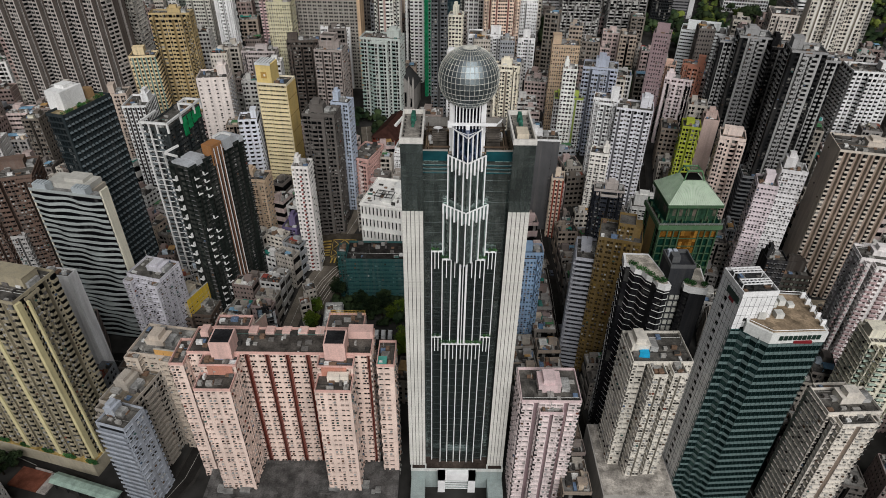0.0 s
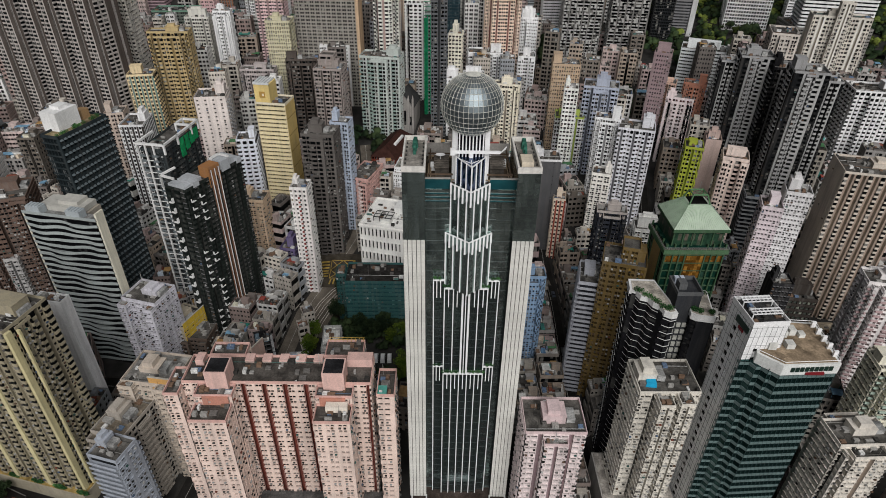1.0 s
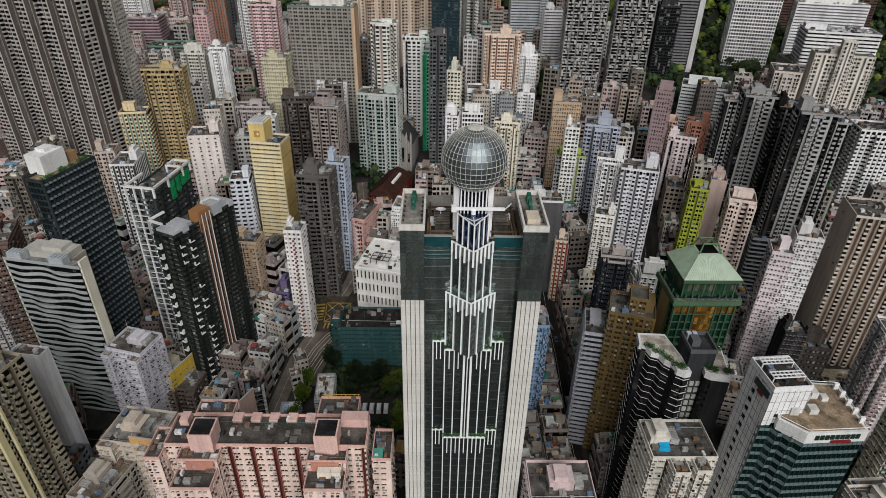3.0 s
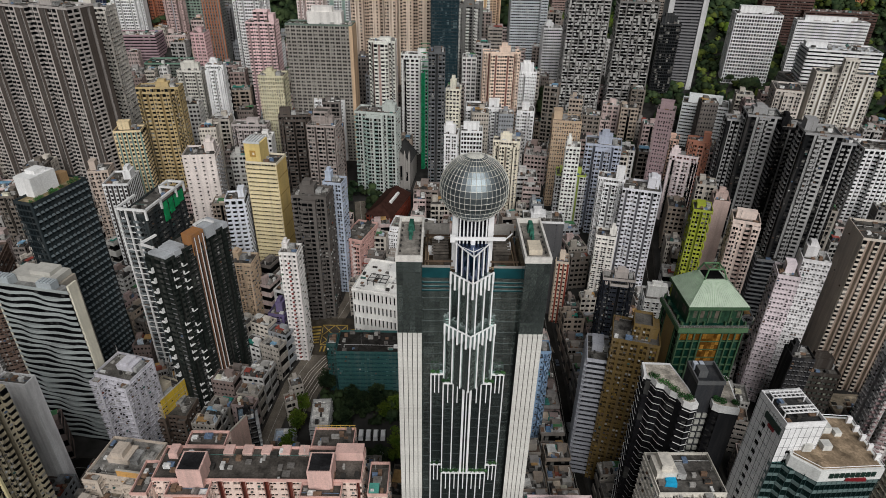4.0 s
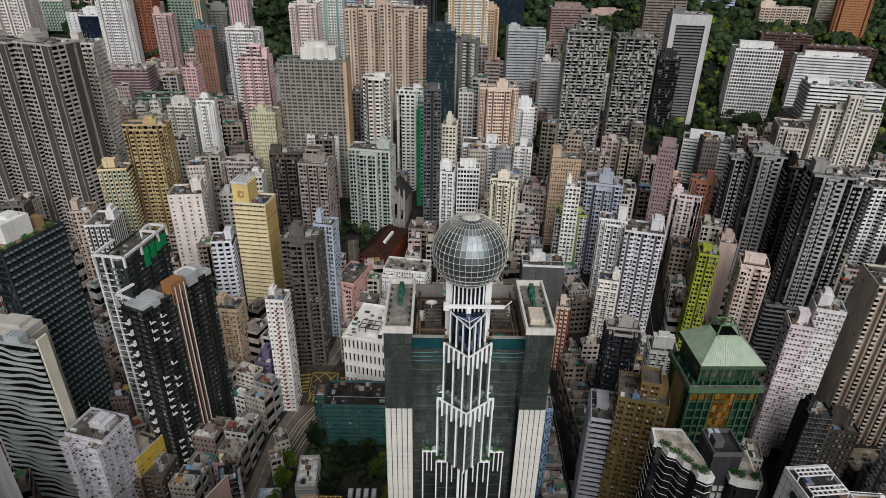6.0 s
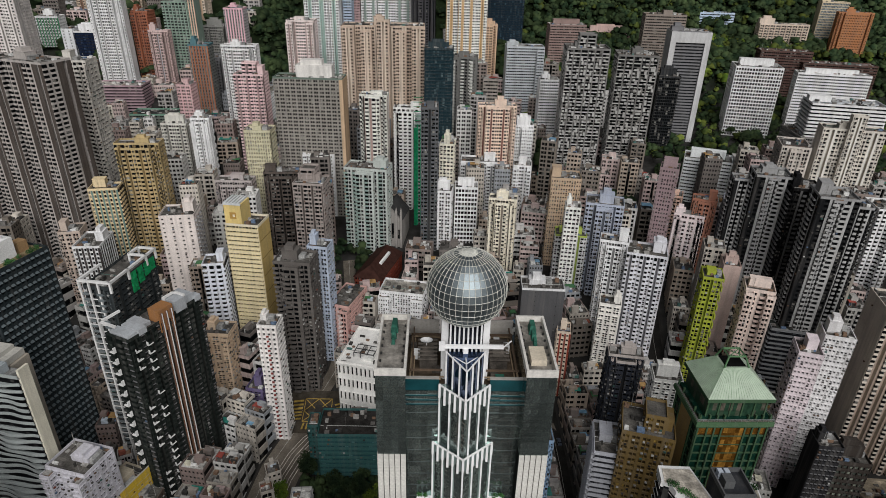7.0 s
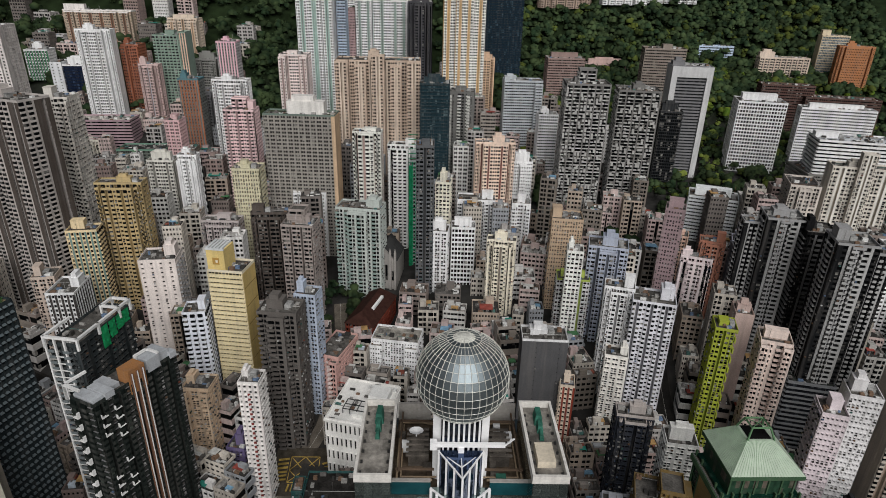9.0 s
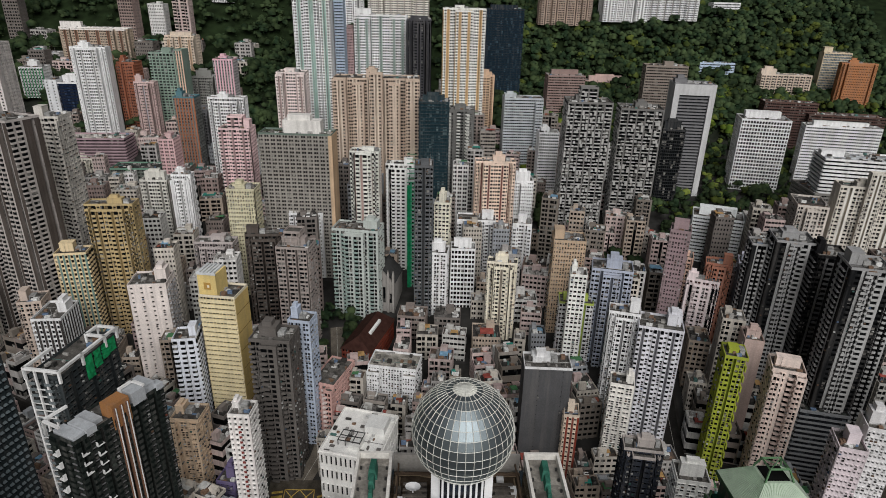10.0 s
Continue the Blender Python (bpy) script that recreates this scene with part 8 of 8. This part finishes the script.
for x, y in ((-178, 151), (-174.5, 147), (-171, 150.5), (-180, 146)):
    tree(x, y, 8.5, 3.4, LEAF_DARK, "dark green leafy plaza tree")
for i in range(4):
    vehicle("minibus", "white minibus parked in a row beside trees", -35.4 + 3.3 * i, 222.8, 92, 6.2, 2.2, 2.5, (0.7, 0.7, 0.68), True)
vehicle("van", "white van parked by the trees", -25.5, 212, 92, 5.2, 2.0, 2.3, (0.7, 0.7, 0.68), True)
rndv = random.Random(8)
PAINTS = (((0.65, 0.65, 0.63), "white"), ((0.05, 0.05, 0.055), "black"), ((0.3, 0.31, 0.32), "silver"), ((0.42, 0.05, 0.04), "red"), ((0.1, 0.12, 0.16), "dark blue"))
for pts, wide in ROADS[:9]:
    for (x0, y0), (x1, y1) in zip(pts, pts[1:]):
        ln = math.hypot(x1 - x0, y1 - y0)
        for k in range(int(ln / 30)):
            f = (k + rndv.uniform(0.2, 0.8)) / max(1, int(ln / 30))
            off = rndv.choice((-1, 1)) * wide * 0.27
            x, y = x0 + (x1 - x0) * f - (y1 - y0) / ln * off, y0 + (y1 - y0) * f + (x1 - x0) / ln * off
            rgb, word = rndv.choice(PAINTS)
            yaw = math.degrees(math.atan2(y1 - y0, x1 - x0)) + (180 if off > 0 else 0)
            if abs(x + 62) + abs(y - 275) < 14:
                continue
            if rndv.random() < 0.25:
                vehicle("van", f"{word} van on the asphalt street", x, y, yaw, 5.4, 2.0, 2.4, rgb, True)
            else:
                vehicle("car", f"{word} saloon car on the asphalt street", x, y, yaw, 4.5, 1.8, 1.45, rgb)


# ---- painted walls of the old blocks below the pink estate ----
def colour_wall(name, label, x, y, z, yaw, w, thick, h, rgb):
    """A painted party wall standing proud of an old block."""
    t = base(name, label, "painted wall", x, y, z, yaw, kind="structure")
    s = Soup()
    s.box(-w / 2, w / 2, -thick / 2, thick / 2, 0, h)
    part("panel", s, paint(rgb, 0.35), t)
    s = Soup()
    s.box(-w / 2 - 0.1, w / 2 + 0.1, -thick / 2 - 0.1, thick / 2 + 0.1, h, h + 0.25)
    part("coping", s, paint((0.45, 0.42, 0.36), 0.4), t)


colour_wall("yellow_gable", "bright yellow painted party wall of an old tenement", -116.0, 224.3, 17.0, 70, 14.6, 0.3, 18.5, (0.66, 0.46, 0.05))
colour_wall("orange_wall", "orange painted rooftop wall of an old tenement", -102.5, 162.8, 48.5, -8, 9.0, 0.4, 9.0, (0.6, 0.34, 0.12))
colour_wall("pink_gable", "salmon pink party wall of an old tenement", -86.5, 206.0, 4.0, 66, 20.0, 0.5, 26.0, (0.6, 0.42, 0.36))
